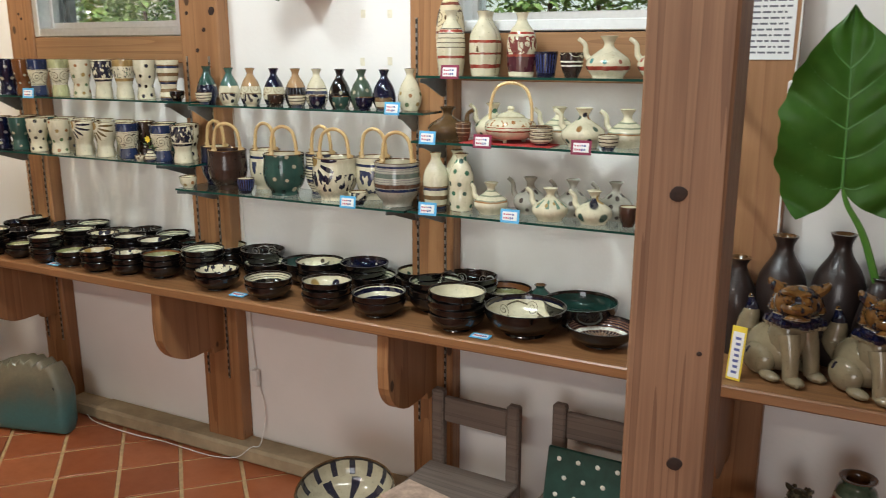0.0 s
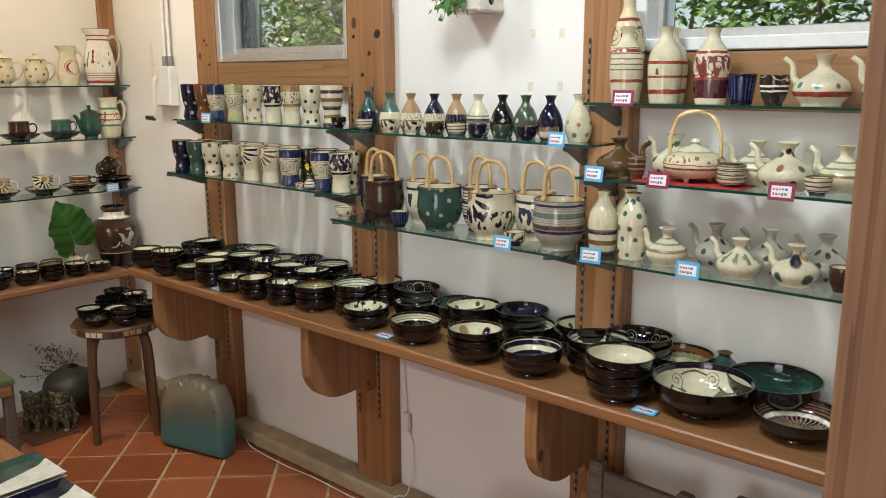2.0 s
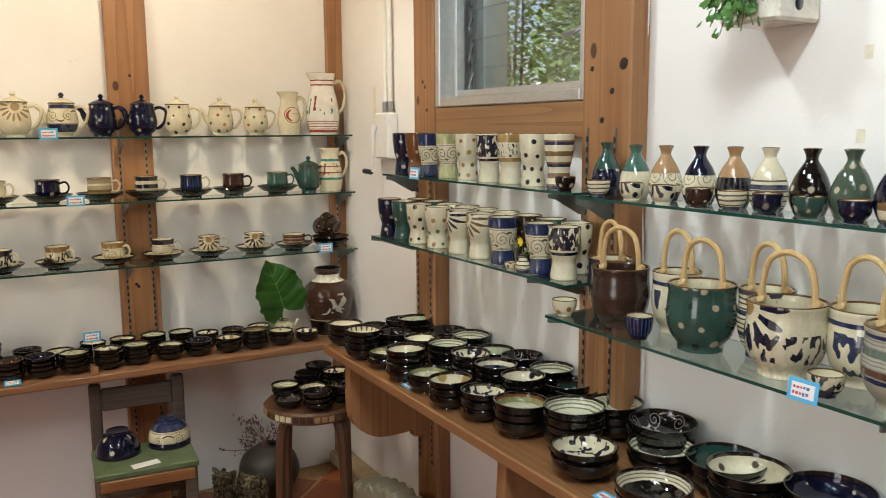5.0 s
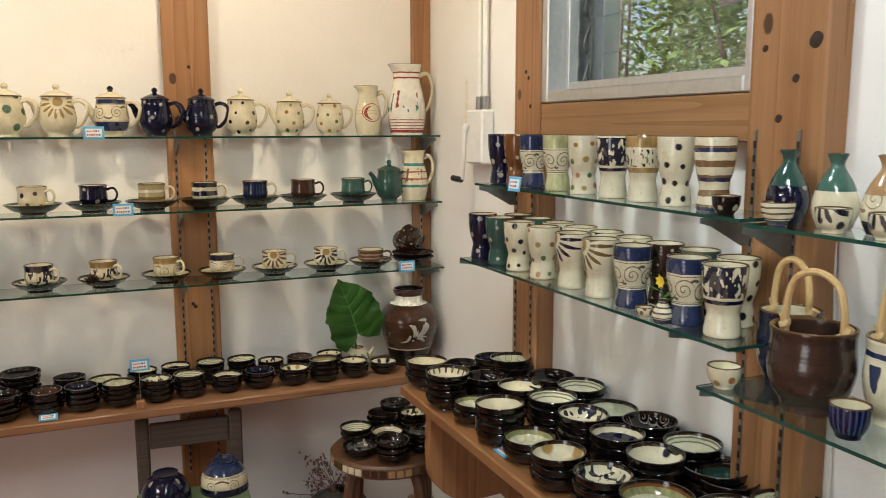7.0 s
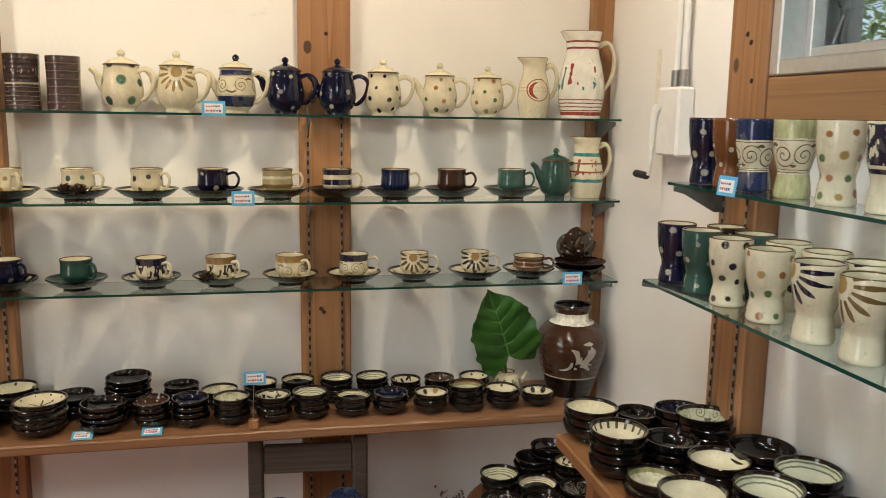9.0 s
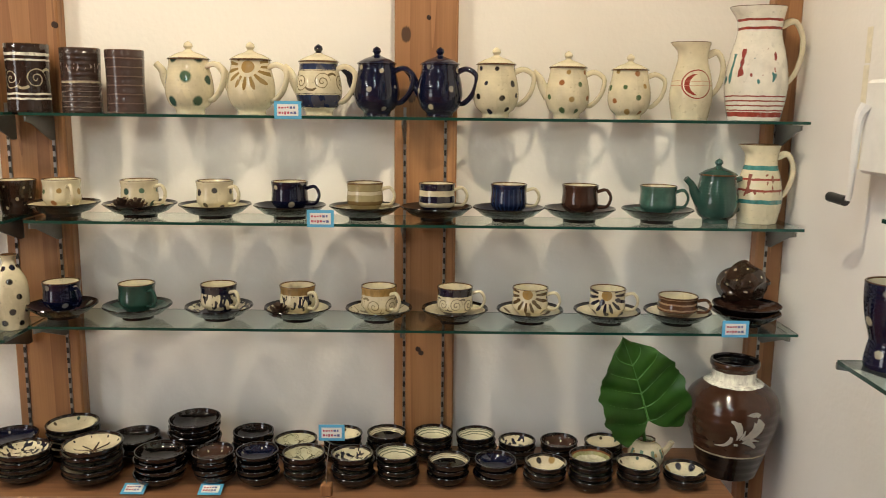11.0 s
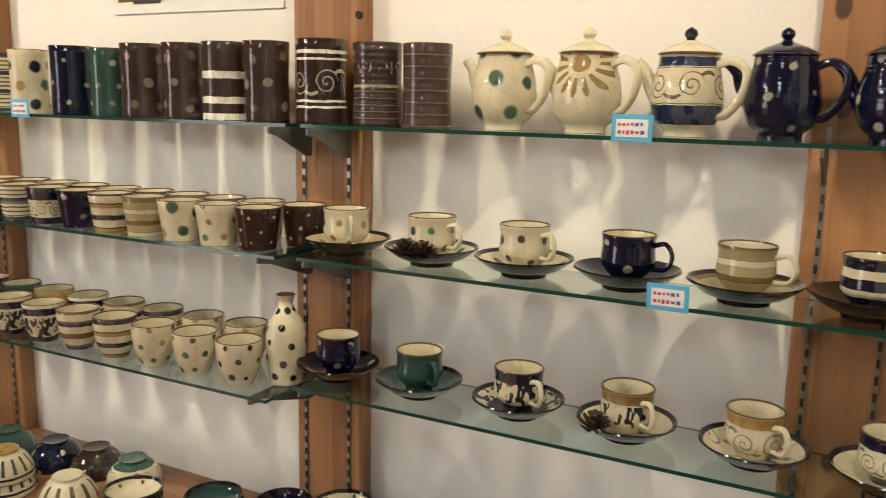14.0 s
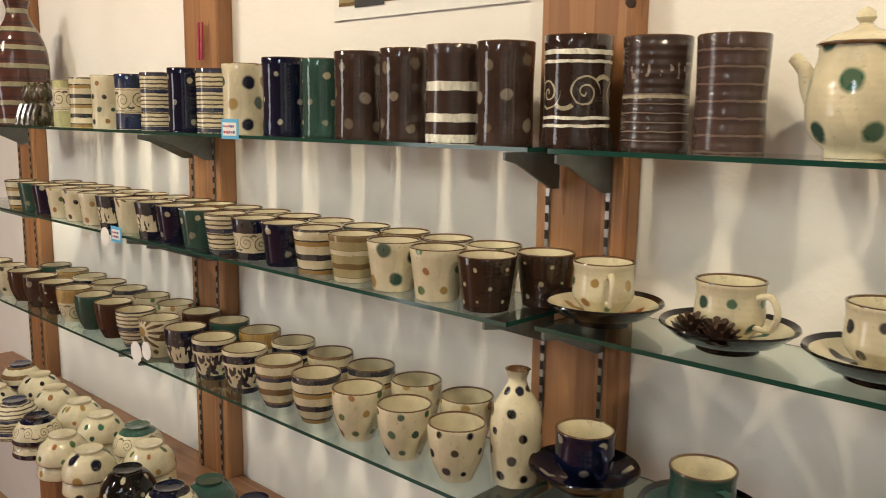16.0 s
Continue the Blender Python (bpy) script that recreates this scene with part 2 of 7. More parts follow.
            v = maths(nt, "DIVIDE", maths(nt, "SUBTRACT", zz, (z0 + z1) / 2), z1 - z0)
            vv = maths(nt, "MULTIPLY", v, flip)
            rad = maths(nt, "SQRT", maths(nt, "ADD", maths(nt, "MULTIPLY", x, x), maths(nt, "MULTIPLY", y, y)))
            du = maths(nt, "MULTIPLY", maths(nt, "SUBTRACT", maths(nt, "FRACT", u), 0.5), maths(nt, "MULTIPLY", rad, 6.2832 / around / (z1 - z0)))
            rr = maths(nt, "SQRT", maths(nt, "ADD", maths(nt, "MULTIPLY", du, du), maths(nt, "MULTIPLY", v, v)))
            curl = maths(nt, "FRACT", maths(nt, "SUBTRACT", maths(nt, "MULTIPLY", rr, 4.6), maths(nt, "DIVIDE", maths(nt, "ARCTAN2", vv, du), 6.2832)))
            hit = maths(nt, "MULTIPLY", maths(nt, "LESS_THAN", curl, maths(nt, "MULTIPLY", wob, 0.42)), maths(nt, "LESS_THAN", rr, 0.44))
            stem = maths(nt, "ABSOLUTE", maths(nt, "SUBTRACT", v, maths(nt, "MULTIPLY", maths(nt, "COSINE", maths(nt, "MULTIPLY", u, 3.1416)), 0.4)))
            hit = maths(nt, "MAXIMUM", hit, maths(nt, "MULTIPLY", maths(nt, "LESS_THAN", stem, 0.06), maths(nt, "GREATER_THAN", rr, 0.44)))
            hit = maths(nt, "MULTIPLY", hit, within(z0, z1))
            c = mixed(nt, maths(nt, "MULTIPLY", hit, 0.96), c, col)
        elif kind in ("ring", "crescent"):
            px, pz, r0, r1, col = a
            dx, dz = maths(nt, "SUBTRACT", x, px), maths(nt, "SUBTRACT", zz, pz)
            d = maths(nt, "SQRT", maths(nt, "ADD", maths(nt, "MULTIPLY", dx, dx), maths(nt, "MULTIPLY", dz, dz)))
            if kind == "crescent":
                ex = maths(nt, "SUBTRACT", dx, r0)
                inner = maths(nt, "SQRT", maths(nt, "ADD", maths(nt, "MULTIPLY", ex, ex), maths(nt, "MULTIPLY", dz, dz)))
                hit = maths(nt, "MULTIPLY", maths(nt, "LESS_THAN", d, r1), maths(nt, "GREATER_THAN", inner, r1))
            else:
                hit = maths(nt, "MULTIPLY", maths(nt, "LESS_THAN", d, r1), maths(nt, "GREATER_THAN", d, r0))
            c = mixed(nt, maths(nt, "MULTIPLY", hit, maths(nt, "LESS_THAN", y, 0.0)), c, col)
        elif kind == "comb":
            pitch, share, col, z0, z1 = a
            w = maths(nt, "FRACT", maths(nt, "DIVIDE", zz, pitch))
            hit = maths(nt, "MULTIPLY", maths(nt, "LESS_THAN", w, share), within(z0, z1))
            c = mixed(nt, maths(nt, "MULTIPLY", hit, 0.96), c, col)
        elif kind == "flutes":
            count, col, z0, z1 = a
            w = maths(nt, "COSINE", maths(nt, "MULTIPLY", ang, count))
            hit = maths(nt, "MULTIPLY", maths(nt, "GREATER_THAN", w, 0.55), within(z0, z1))
            c = mixed(nt, maths(nt, "MULTIPLY", hit, 0.95), c, col)
        elif kind == "brush":
            scale, share, col, z0, z1 = a
            mp = node(ns, "ShaderNodeMapping")
            mp.inputs["Scale"].default_value, mp.inputs["Rotation"].default_value = (1.0, 1.0, 0.45), (0.5, 0.7, 0.0)
            ls.new(p, mp.inputs["Vector"])
            n = noise_of(nt, mp.outputs[0], scale * 1.9, 1, 0.4)
            hit = maths(nt, "MULTIPLY", maths(nt, "GREATER_THAN", n, 1 - share), within(z0, z1))
            c = mixed(nt, maths(nt, "MULTIPLY", hit, 0.98), c, col)
    fleck = maths(nt, "GREATER_THAN", noise_of(nt, p, 150, 2, 0.5), 0.68)
    c = mixed(nt, maths(nt, "MULTIPLY", fleck, 0.35), c, tuple(v * 0.45 for v in base))
    pool = maths(nt, "MULTIPLY", maths(nt, "GREATER_THAN", noise_of(nt, stretch.outputs[0], 16, 3, 0.6), 0.6), 0.16)
    c = mixed(nt, pool, c, tuple(v * 0.5 for v in base))
    ls.new(c, b.inputs["Base Color"])
    b.inputs["Roughness"].default_value = rough
    b.inputs["Coat Weight"].default_value, b.inputs["Coat Roughness"].default_value = 0.3, 0.03
    b.inputs["Specular IOR Level"].default_value = 0.5
    h = maths(nt, "ADD", maths(nt, "ADD", maths(nt, "MULTIPLY", wob, 0.7), mott), maths(nt, "MULTIPLY", streak, 0.35))
    h = maths(nt, "ADD", h, maths(nt, "MULTIPLY", maths(nt, "SINE", maths(nt, "MULTIPLY", zz, 900)), 0.08))
    if ridges:
        h = maths(nt, "ADD", h, maths(nt, "MULTIPLY", maths(nt, "SINE", maths(nt, "MULTIPLY", z, 6.283 / ridges)), 0.8))
    bumped(nt, b, h, 0.3, 0.002)
    return name


def slab_mat():
    """Teal glaze run down over buff clay, with a drifting edge between them."""
    m, ns, ls, b = mat("slab_teal")
    nt = m.node_tree
    p = coords(nt)
    sep = ns.new("ShaderNodeSeparateXYZ")
    ls.new(p, sep.inputs[0])
    broad, grain = noise_of(nt, p, 7, 4, 0.6), noise_of(nt, p, 90, 3)
    t = maths(nt, "ADD", maths(nt, "MULTIPLY", sep.outputs[2], 3.3), maths(nt, "ADD", maths(nt, "MULTIPLY", maths(nt, "SUBTRACT", broad, 0.5), 0.55), maths(nt, "MULTIPLY", sep.outputs[0], -0.5)))
    c = ramp(nt, t, [(0.2, (0.06, 0.165, 0.165)), (0.38, (0.08, 0.14, 0.125)), (0.55, (0.14, 0.135, 0.095)), (0.78, (0.23, 0.2, 0.13))])
    c = mixed(nt, maths(nt, "MULTIPLY", grain, 0.35), c, (0.03, 0.04, 0.035))
    ls.new(c, b.inputs["Base Color"])
    b.inputs["Roughness"].default_value = 0.3
    bumped(nt, b, maths(nt, "ADD", grain, broad), 0.25, 0.003)


def glass(name, tint, rough=0.02, clear=True):
    m, ns, ls, b = mat(name)
    b.inputs["Base Color"].default_value = (*tint, 1)
    b.inputs["Roughness"].default_value, b.inputs["IOR"].default_value = rough, 1.5
    b.inputs["Transmission Weight"].default_value = 1.0 if clear else 0.75


def leaf_mat(name, dark, light, veins=False):
    m, ns, ls, b = mat(name)
    nt = m.node_tree
    geo = ns.new("ShaderNodeNewGeometry")
    p = coords(nt)
    n = noise_of(nt, p, 18, 4)
    t = maths(nt, "ADD", maths(nt, "MULTIPLY", geo.outputs["Random Per Island"], 0.0 if veins else 0.7), maths(nt, "MULTIPLY", n, 0.5))
    ls.new(ramp(nt, t, [(0.1, dark), (0.8, light)]), b.inputs["Base Color"])
    b.inputs["Roughness"].default_value = 0.38 if veins else 0.24
    b.inputs["Subsurface Weight"].default_value = 0.0
    b.inputs["Transmission Weight"].default_value = 0.0
    bumped(nt, b, n, 0.3, 0.003)


plaster()
tile_mat()
wood("pine_post", (0.175, 0.07, 0.025), (0.39, 0.195, 0.083), "Z")
wood("pine_rail", (0.19, 0.082, 0.032), (0.38, 0.2, 0.088), "X")
wood("pine_bench", (0.15, 0.062, 0.023), (0.335, 0.16, 0.066), "X", 1.5, 0.38, knots=False)
wood("pine_bench_y", (0.155, 0.07, 0.033), (0.31, 0.16, 0.08), "Y", 1.5, 0.42)
wood("pillar_wood", (0.12, 0.053, 0.026), (0.34, 0.185, 0.102), "Z", 2.6, 0.6, knots=False)
# for the unseen ceiling, dark so that it bounces less light
wood("ceiling_boards", (0.14, 0.08, 0.045), (0.26, 0.16, 0.095), "X", 1.0, 0.6, False)
wood("grey_wood", (0.085, 0.062, 0.05), (0.20, 0.155, 0.125), "X", 2.0, 0.75)
# a darker grey_wood, for the chair with the green seat
wood("aged_wood", (0.05, 0.036, 0.027), (0.13, 0.095, 0.072), "X", 2.0, 0.75)
wood("dark_wood", (0.05, 0.022, 0.012), (0.13, 0.06, 0.03), "Z", 2.0, 0.45, False)
wood("bamboo", (0.42, 0.26, 0.10), (0.60, 0.42, 0.20), "Z", 3.0, 0.4, False)
plain("concrete", (0.37, 0.29, 0.18), 0.85, 0, 0.2, 12, 0.4)
plain("tray_green", (0.02, 0.06, 0.047), 0.3, 0, 0.25, 30, 0.1)
plain("worn_board", (0.46, 0.33, 0.25), 0.85, 0, 0.3, 35, 0.4)
plain("grout", (0.45, 0.30, 0.15), 0.9, 0, 0.2, 40, 0.3)
plain("aluminium", (0.62, 0.62, 0.60), 0.42, 0.8, 0.06, 60, 0.05)
plain("white_frame", (0.76, 0.77, 0.76), 0.45, 0, 0.05, 40, 0.05)
plain("steel", (0.36, 0.36, 0.35), 0.35, 0.9, 0.15, 50, 0.1)
# near-black that stands in for the shade inside slots and holes
plain("slot_dark", (0.02, 0.018, 0.016), 0.8, 0, 0.1, 50, 0)
plain("bracket_grey", (0.13, 0.135, 0.13), 0.4, 0.6, 0.15, 40, 0.1)
plain("white_plastic", (0.76, 0.75, 0.71), 0.4, 0, 0.05, 30, 0)
plain("black_plastic", (0.02, 0.02, 0.02), 0.45, 0, 0.1, 30, 0)
plain("paper", (0.80, 0.80, 0.78), 0.8, 0, 0.04, 30, 0)
plain("tag_blue", (0.10, 0.42, 0.70), 0.5, 0, 0.05, 30, 0)
plain("tag_red", (0.24, 0.02, 0.06), 0.5, 0, 0.05, 30, 0)
plain("ink_red", (0.45, 0.06, 0.12), 0.6, 0, 0.05, 30, 0)
plain("ink_blue", (0.10, 0.12, 0.30), 0.6, 0, 0.05, 30, 0)
plain("ink_grey", (0.16, 0.16, 0.18), 0.7, 0, 0.1, 30, 0)
plain("tag_yellow", (0.78, 0.58, 0.05), 0.55, 0, 0.05, 30, 0)
plain("red_cloth", (0.42, 0.03, 0.025), 0.9, 0, 0.2, 200, 0.4)
plain("tape_tan", (0.74, 0.69, 0.54), 0.8, 0, 0.1, 60, 0)
plain("matte_black_clay", (0.028, 0.025, 0.023), 0.5, 0, 0.3, 25, 0.4)
plain("dried_flower", (0.21, 0.12, 0.11), 0.9, 0, 0.4, 80, 0.3)
plain("knot_dark", (0.028, 0.012, 0.007), 0.8, 0, 0.5, 90, 0.3)
plain("cone_brown", (0.055, 0.028, 0.015), 0.8, 0, 0.4, 150, 0.4)
plain("green_paint", (0.10, 0.14, 0.07), 0.6, 0, 0.25, 22, 0.3)
plain("yellow_petal", (0.72, 0.50, 0.03), 0.7, 0, 0.1, 100, 0)
plain("outdoor_soil", (0.07, 0.055, 0.035), 0.95, 0, 0.3, 4, 0.4)
plain("bark", (0.09, 0.065, 0.045), 0.9, 0, 0.3, 14, 0.6)
plain("outer_wall", (0.72, 0.66, 0.54), 0.85, 0, 0.1, 8, 0.2)
glass("shelf_glass", (0.74, 0.87, 0.83))
glass("pane_glass", (0.95, 0.98, 0.97))
m, ns, ls, b = mat("glass_edge")
b.inputs["Base Color"].default_value, b.inputs["Roughness"].default_value = (0.007, 0.05, 0.037, 1), 0.1
leaf_mat("bush_leaf", (0.04, 0.095, 0.022), (0.27, 0.42, 0.13))
leaf_mat("broad_leaf", (0.03, 0.12, 0.016), (0.09, 0.25, 0.035), True)
leaf_mat("ear_leaf", (0.05, 0.165, 0.02), (0.14, 0.33, 0.05), True)
leaf_mat("leaf_vein", (0.09, 0.26, 0.06), (0.13, 0.32, 0.09), True)
leaf_mat("ivy_leaf", (0.03, 0.09, 0.024), (0.085, 0.2, 0.05))


# ---- mesh helpers ----
def finish(name, bm, mats, smooth=False):
    me = bpy.data.meshes.new(name)
    bm.normal_update()
    bm.to_mesh(me)
    bm.free()
    for k in ([mats] if isinstance(mats, str) else mats):
        me.materials.append(MATS[k])
    if smooth:
        me.shade_smooth()
        me.set_sharp_from_angle(angle=radians(40))
    return me


def part(name, bm, mats, parent=None, label="", smooth=False, at=None):
    ob = new(name, finish(name, bm, mats, smooth))
    if at is not None:
        ob.matrix_basis = at
    if parent is not None:
        ob.parent = parent
    if label:
        ob["label"] = label
    return ob


def thing(name, label, category, group="", at=None, kind=""):
    ob = new(name)
    ob.empty_display_size = 0.05
    if at is not None:
        ob.matrix_basis = at
    return tagged(ob, label, category, group, kind)


def box(bm, x0, x1, y0, y1, z0, z1, bevel=0.0, mi=0):
    m = Matrix.Translation(((x0 + x1) / 2, (y0 + y1) / 2, (z0 + z1) / 2)) @ Matrix.Diagonal((x1 - x0, y1 - y0, z1 - z0, 1))
    r = bmesh.ops.create_cube(bm, size=1, matrix=m)
    fs = {f for v in r["verts"] for f in v.link_faces}
    if bevel:
        es = list({e for f in fs for e in f.edges})
        g = bmesh.ops.bevel(bm, geom=es, offset=bevel, segments=1, affect="EDGES")
        fs = set(g["faces"]) | {f for f in fs if f.is_valid}
    for f in fs:
        if f.is_valid:
            f.material_index = mi
    return bm


def boxed(*a, **k):
    return box(bmesh.new(), *a, **k)


def lathe(bm, profile, seg=28, mi=0, squash=1.0, wob=0.0, m=None):
    """Turns (r, z) or (r, z, material) points about z; r 0 closes the end."""
    rings = []
    for q in profile:
        r, z = q[0], q[1]
        if r <= 1e-6:
            rings.append([bm.verts.new((0, 0, z))])
        else:
            rings.append([bm.verts.new((r * math.cos(a) * (1 + wob * math.sin(2 * a + 30 * z)), squash * r * math.sin(a), z)) for a in (2 * math.pi * i / seg for i in range(seg))])
    made = []
    for (ra, rb), q in zip(zip(rings, rings[1:]), profile[1:]):
        k = q[2] if len(q) > 2 else mi
        for i in range(seg):
            j = (i + 1) % seg
            if len(ra) == 1 and len(rb) == 1:
                continue
            if len(ra) == 1:
                vs = (ra[0], rb[j], rb[i])
            elif len(rb) == 1:
                vs = (ra[i], ra[j], rb[0])
            else:
                vs = (ra[i], ra[j], rb[j], rb[i])
            f = bm.faces.new(vs)
            f.material_index, f.smooth = k, True
            made.append(f)
    if m is not None:
        bmesh.ops.transform(bm, matrix=m, verts=[v for r in rings for v in r])
    return bm


def smooth_path(points, n=6):
    """Catmull-Rom through the points."""
    ps = [Vector(p) for p in points]
    ps = [2 * ps[0] - ps[1]] + ps + [2 * ps[-1] - ps[-2]]
    out = []
    for a, b2, c, d in zip(ps, ps[1:], ps[2:], ps[3:]):
        for i in range(n):
            t = i / n
            out.append(0.5 * ((2 * b2) + (c - a) * t + (2 * a - 5 * b2 + 4 * c - d) * t * t + (3 * b2 - a - 3 * c + d) * t ** 3))
    return out + [ps[-2]]


def tube(bm, points, radii, seg=8, mi=0, flat=1.0, n=5):
    path = smooth_path(points, n)
    rs = radii if isinstance(radii, (list, tuple)) else [radii] * 2
    rings, side = [], None
    for i, p in enumerate(path):
        d = (path[min(i + 1, len(path) - 1)] - path[max(i - 1, 0)]).normalized()
        if side is None:
            side = d.orthogonal().normalized()
        side = (side - d * side.dot(d)).normalized()
        up = d.cross(side)
        t = i / (len(path) - 1) * (len(rs) - 1)
        k = min(int(t), len(rs) - 2)
        r = rs[k] + (rs[k + 1] - rs[k]) * (t - k)
        rings.append([bm.verts.new(p + side * (r * math.cos(a)) + up * (flat * r * math.sin(a))) for a in (2 * math.pi * j / seg for j in range(seg))])
    for ra, rb in zip(rings, rings[1:]):
        for i in range(seg):
            j = (i + 1) % seg
            f = bm.faces.new((ra[i], ra[j], rb[j], rb[i]))
            f.smooth, f.material_index = True, mi
    for ring, flip in ((rings[0], True), (rings[-1], False)):
        f = bm.faces.new(list(reversed(ring)) if flip else ring)
        f.material_index = mi
    return bm


def extrude_outline(bm, outline, depth, m, mi=0, bevel=0.0):
    """A board cut to an outline in x, z, of that depth along y, at the pose m."""
    fr = [bm.verts.new(m @ Vector((x, 0, z))) for x, z in outline]
    bk = [bm.verts.new(m @ Vector((x, depth, z))) for x, z in outline]
    fs = [bm.faces.new(fr), bm.faces.new(list(reversed(bk)))]
    for i in range(len(fr)):
        j = (i + 1) % len(fr)
        fs.append(bm.faces.new((fr[i], bk[i], bk[j], fr[j])))
    for f in fs:
        f.material_index = mi
    bmesh.ops.recalc_face_normals(bm, faces=fs)
    return bm


# ---- the room ----
XW, YN, XE, YS, ZC = -3.742, 2.515, 2.0, -2.6, 2.56
T = 0.14
PX, PY = -3.702, 2.458           # faces of the posts on the west and north walls


def wall(name, label, pieces, material="plaster"):
    bm = bmesh.new()
    for q in pieces:
        box(bm, *q)
    return tagged(part(name, bm, material), label, "wall", kind="structure")


WIN = [(-2.837, -2.101, 1.508, 2.05), (-1.071, -0.335, 1.510, 2.05)]      # window openings in the north wall
wall("wall_west", "cream plastered shop wall behind glass shelves", [(XW - T, XW, YS - T, YN + T, 0, ZC)])
(a0, a1, z0, z1), (b0, b1, _, _) = WIN
wall("wall_north", "white plastered shop wall with two small windows", [
    (XW, a0, YN, YN + T, 0, ZC), (a0, a1, YN, YN + T, 0, z0), (a0, a1, YN, YN + T, z1, ZC), (a1, b0, YN, YN + T, 0, ZC),
    (b0, b1, YN, YN + T, 0, z0), (b0, b1, YN, YN + T, z1, ZC), (b1, XE, YN, YN + T, 0, ZC)])
# unseen east and south walls and ceiling, dark to cut bounced light
wall("wall_east", "unseen east wall, added in dark wood to cut bounce", [(XE, XE + T, YS - T, YN + T, 0, ZC)], "pillar_wood")
# the gap in this unseen wall is added for the south fill lamp
wall("wall_south", "unseen south wall with an opening added for fill light", [(XW, -0.5, YS - T, YS, 0, ZC), (1.2, XE, YS - T, YS, 0, ZC), (-0.5, 1.2, YS - T, YS, 2.06, ZC)], "pillar_wood")
tagged(part("ceiling", boxed(XW - T, XE + T, YS - T, YN + T, ZC, ZC + 0.1), "ceiling_boards"), "unseen ceiling, added in dark wood to cut bounce", "ceiling", kind="structure")

# posts of the timber frame
def post(name, x0, x1, y0, y1, z0=0.0, z1=ZC, slots=()):
    p = thing(name, "knotty pine wall post with recessed slotted shelf strips", "post", "wall posts", pose((x0 + x1) / 2, (y0 + y1) / 2, z0), "structure")
    cx, cy = (x0 + x1) / 2, (y0 + y1) / 2
    part("timber", boxed(x0 - cx, x1 - cx, y0 - cy, y1 - cy, 0, z1 - z0, bevel=0.004), "pine_post", p)
    for sx, sy, along in slots:
        bm = bmesh.new()
        w = 0.0032
        lo, hi = 0.30, 1.44 if along == "y" else 1.33 if x0 < -2.5 else 1.44 if x0 < -1.5 else 1.55
        if along == "x":
            box(bm, sx - cx - w, sx - cx + w, sy - cy - 0.003, sy - cy + 0.002, lo, hi, mi=0)
        else:
            box(bm, sx - cx - 0.002, sx - cx + 0.003, sy - cy - w, sy - cy + w, lo, hi, mi=0)
        # dark blocks on the strip paint the shade of its slots
        n = int((hi - lo) / 0.025)
        for i in range(n):
            z = lo + 0.008 + i * 0.025
            if along == "x":
                box(bm, sx - cx - 0.0025, sx - cx + 0.0025, sy - cy - 0.0045, sy - cy - 0.002, z, z + 0.013, mi=1)
            else:
                box(bm, sx - cx + 0.002, sx - cx + 0.0045, sy - cy - 0.0025, sy - cy + 0.0025, z, z + 0.013, mi=1)
        part("shelf_strip", bm, ["steel", "slot_dark"], p, "slotted steel strip")
    return p


NPOSTS = [(-2.972, -2.838), (-2.1, -1.932), (-1.213, -1.072), (-0.31, -0.172)]
INSET = [(0.024, 0.024), (0.026, 0.045), (0.024, 0.024), (0.024, 0.024)]
for (x0, x1), (ia, ib) in zip(NPOSTS, INSET):
    np_ = post("post_north", x0, x1, PY, YN, slots=[(x0 + ia, PY, "x"), (x1 - ib, PY, "x")] if x0 < -1 else ())
    for kx, kz, r in [(-1.956, 1.584, 0.013), (-2.064, 1.579, 0.006), (-1.993, 1.525, 0.007), (-2.026, 1.459, 0.007), (-2.908, 1.592, 0.005), (-2.894, 1.575, 0.005), (-2.883, 1.501, 0.005)]:
        if x0 < kx < x1:
            bm = bmesh.new()
            lathe(bm, [(0, 0.001), (r * 0.7, 0.0012), (r, 0.0006), (r * 1.15, -0.002)], 12, wob=0.16, m=pose(kx - (x0 + x1) / 2, (PY - YN) / 2 - 0.0005, kz, 90))
            part("knot", bm, "knot_dark", np_, "dark knot", True)
for y0, y1 in [(1.61, 1.752), (0.713, 0.865), (-0.285, -0.145), (-1.33, -1.19)]:
    wp_ = post("post_west", XW, PX, y0, y1, slots=[(PX, y0 + 0.024, "y"), (PX, y1 - 0.026, "y")])
    for ky, kz, r in [(1.674, 0.866, 0.006), (1.686, 1.637, 0.005), (1.667, 0.875, 0.006), (0.858, 1.611, 0.007)]:
        if y0 < ky < y1:
            bm = bmesh.new()
            lathe(bm, [(0, 0.001), (r * 0.7, 0.0012), (r, 0.0006), (r * 1.15, -0.002)], 12, wob=0.16, m=pose((PX - XW) / 2 + 0.0005, ky - (y0 + y1) / 2, kz, 0, 90))
            part("knot", bm, "knot_dark", wp_, "dark knot", True)
post("post_corner", XW, PX, 2.452, YN, slots=[(PX, 2.474, "y")])

# rails under the windows
for i, (x0, x1, zt) in enumerate([(NPOSTS[0][1], NPOSTS[1][0], 0.088), (NPOSTS[2][1], NPOSTS[3][0], 0.13)]):
    tagged(part(f"trim_{i + 1}", boxed(x0, x1, PY + 0.006, YN, 1.506 - zt, 1.506, bevel=0.003), "pine_rail"), "pine rail under the window", "rail", kind="structure")
tagged(part("trim_3", boxed(NPOSTS[0][1], NPOSTS[1][0], PY + 0.006, YN, 2.05, 2.14, bevel=0.003), "pine_rail"), "pine rail over the window", "rail", kind="structure")
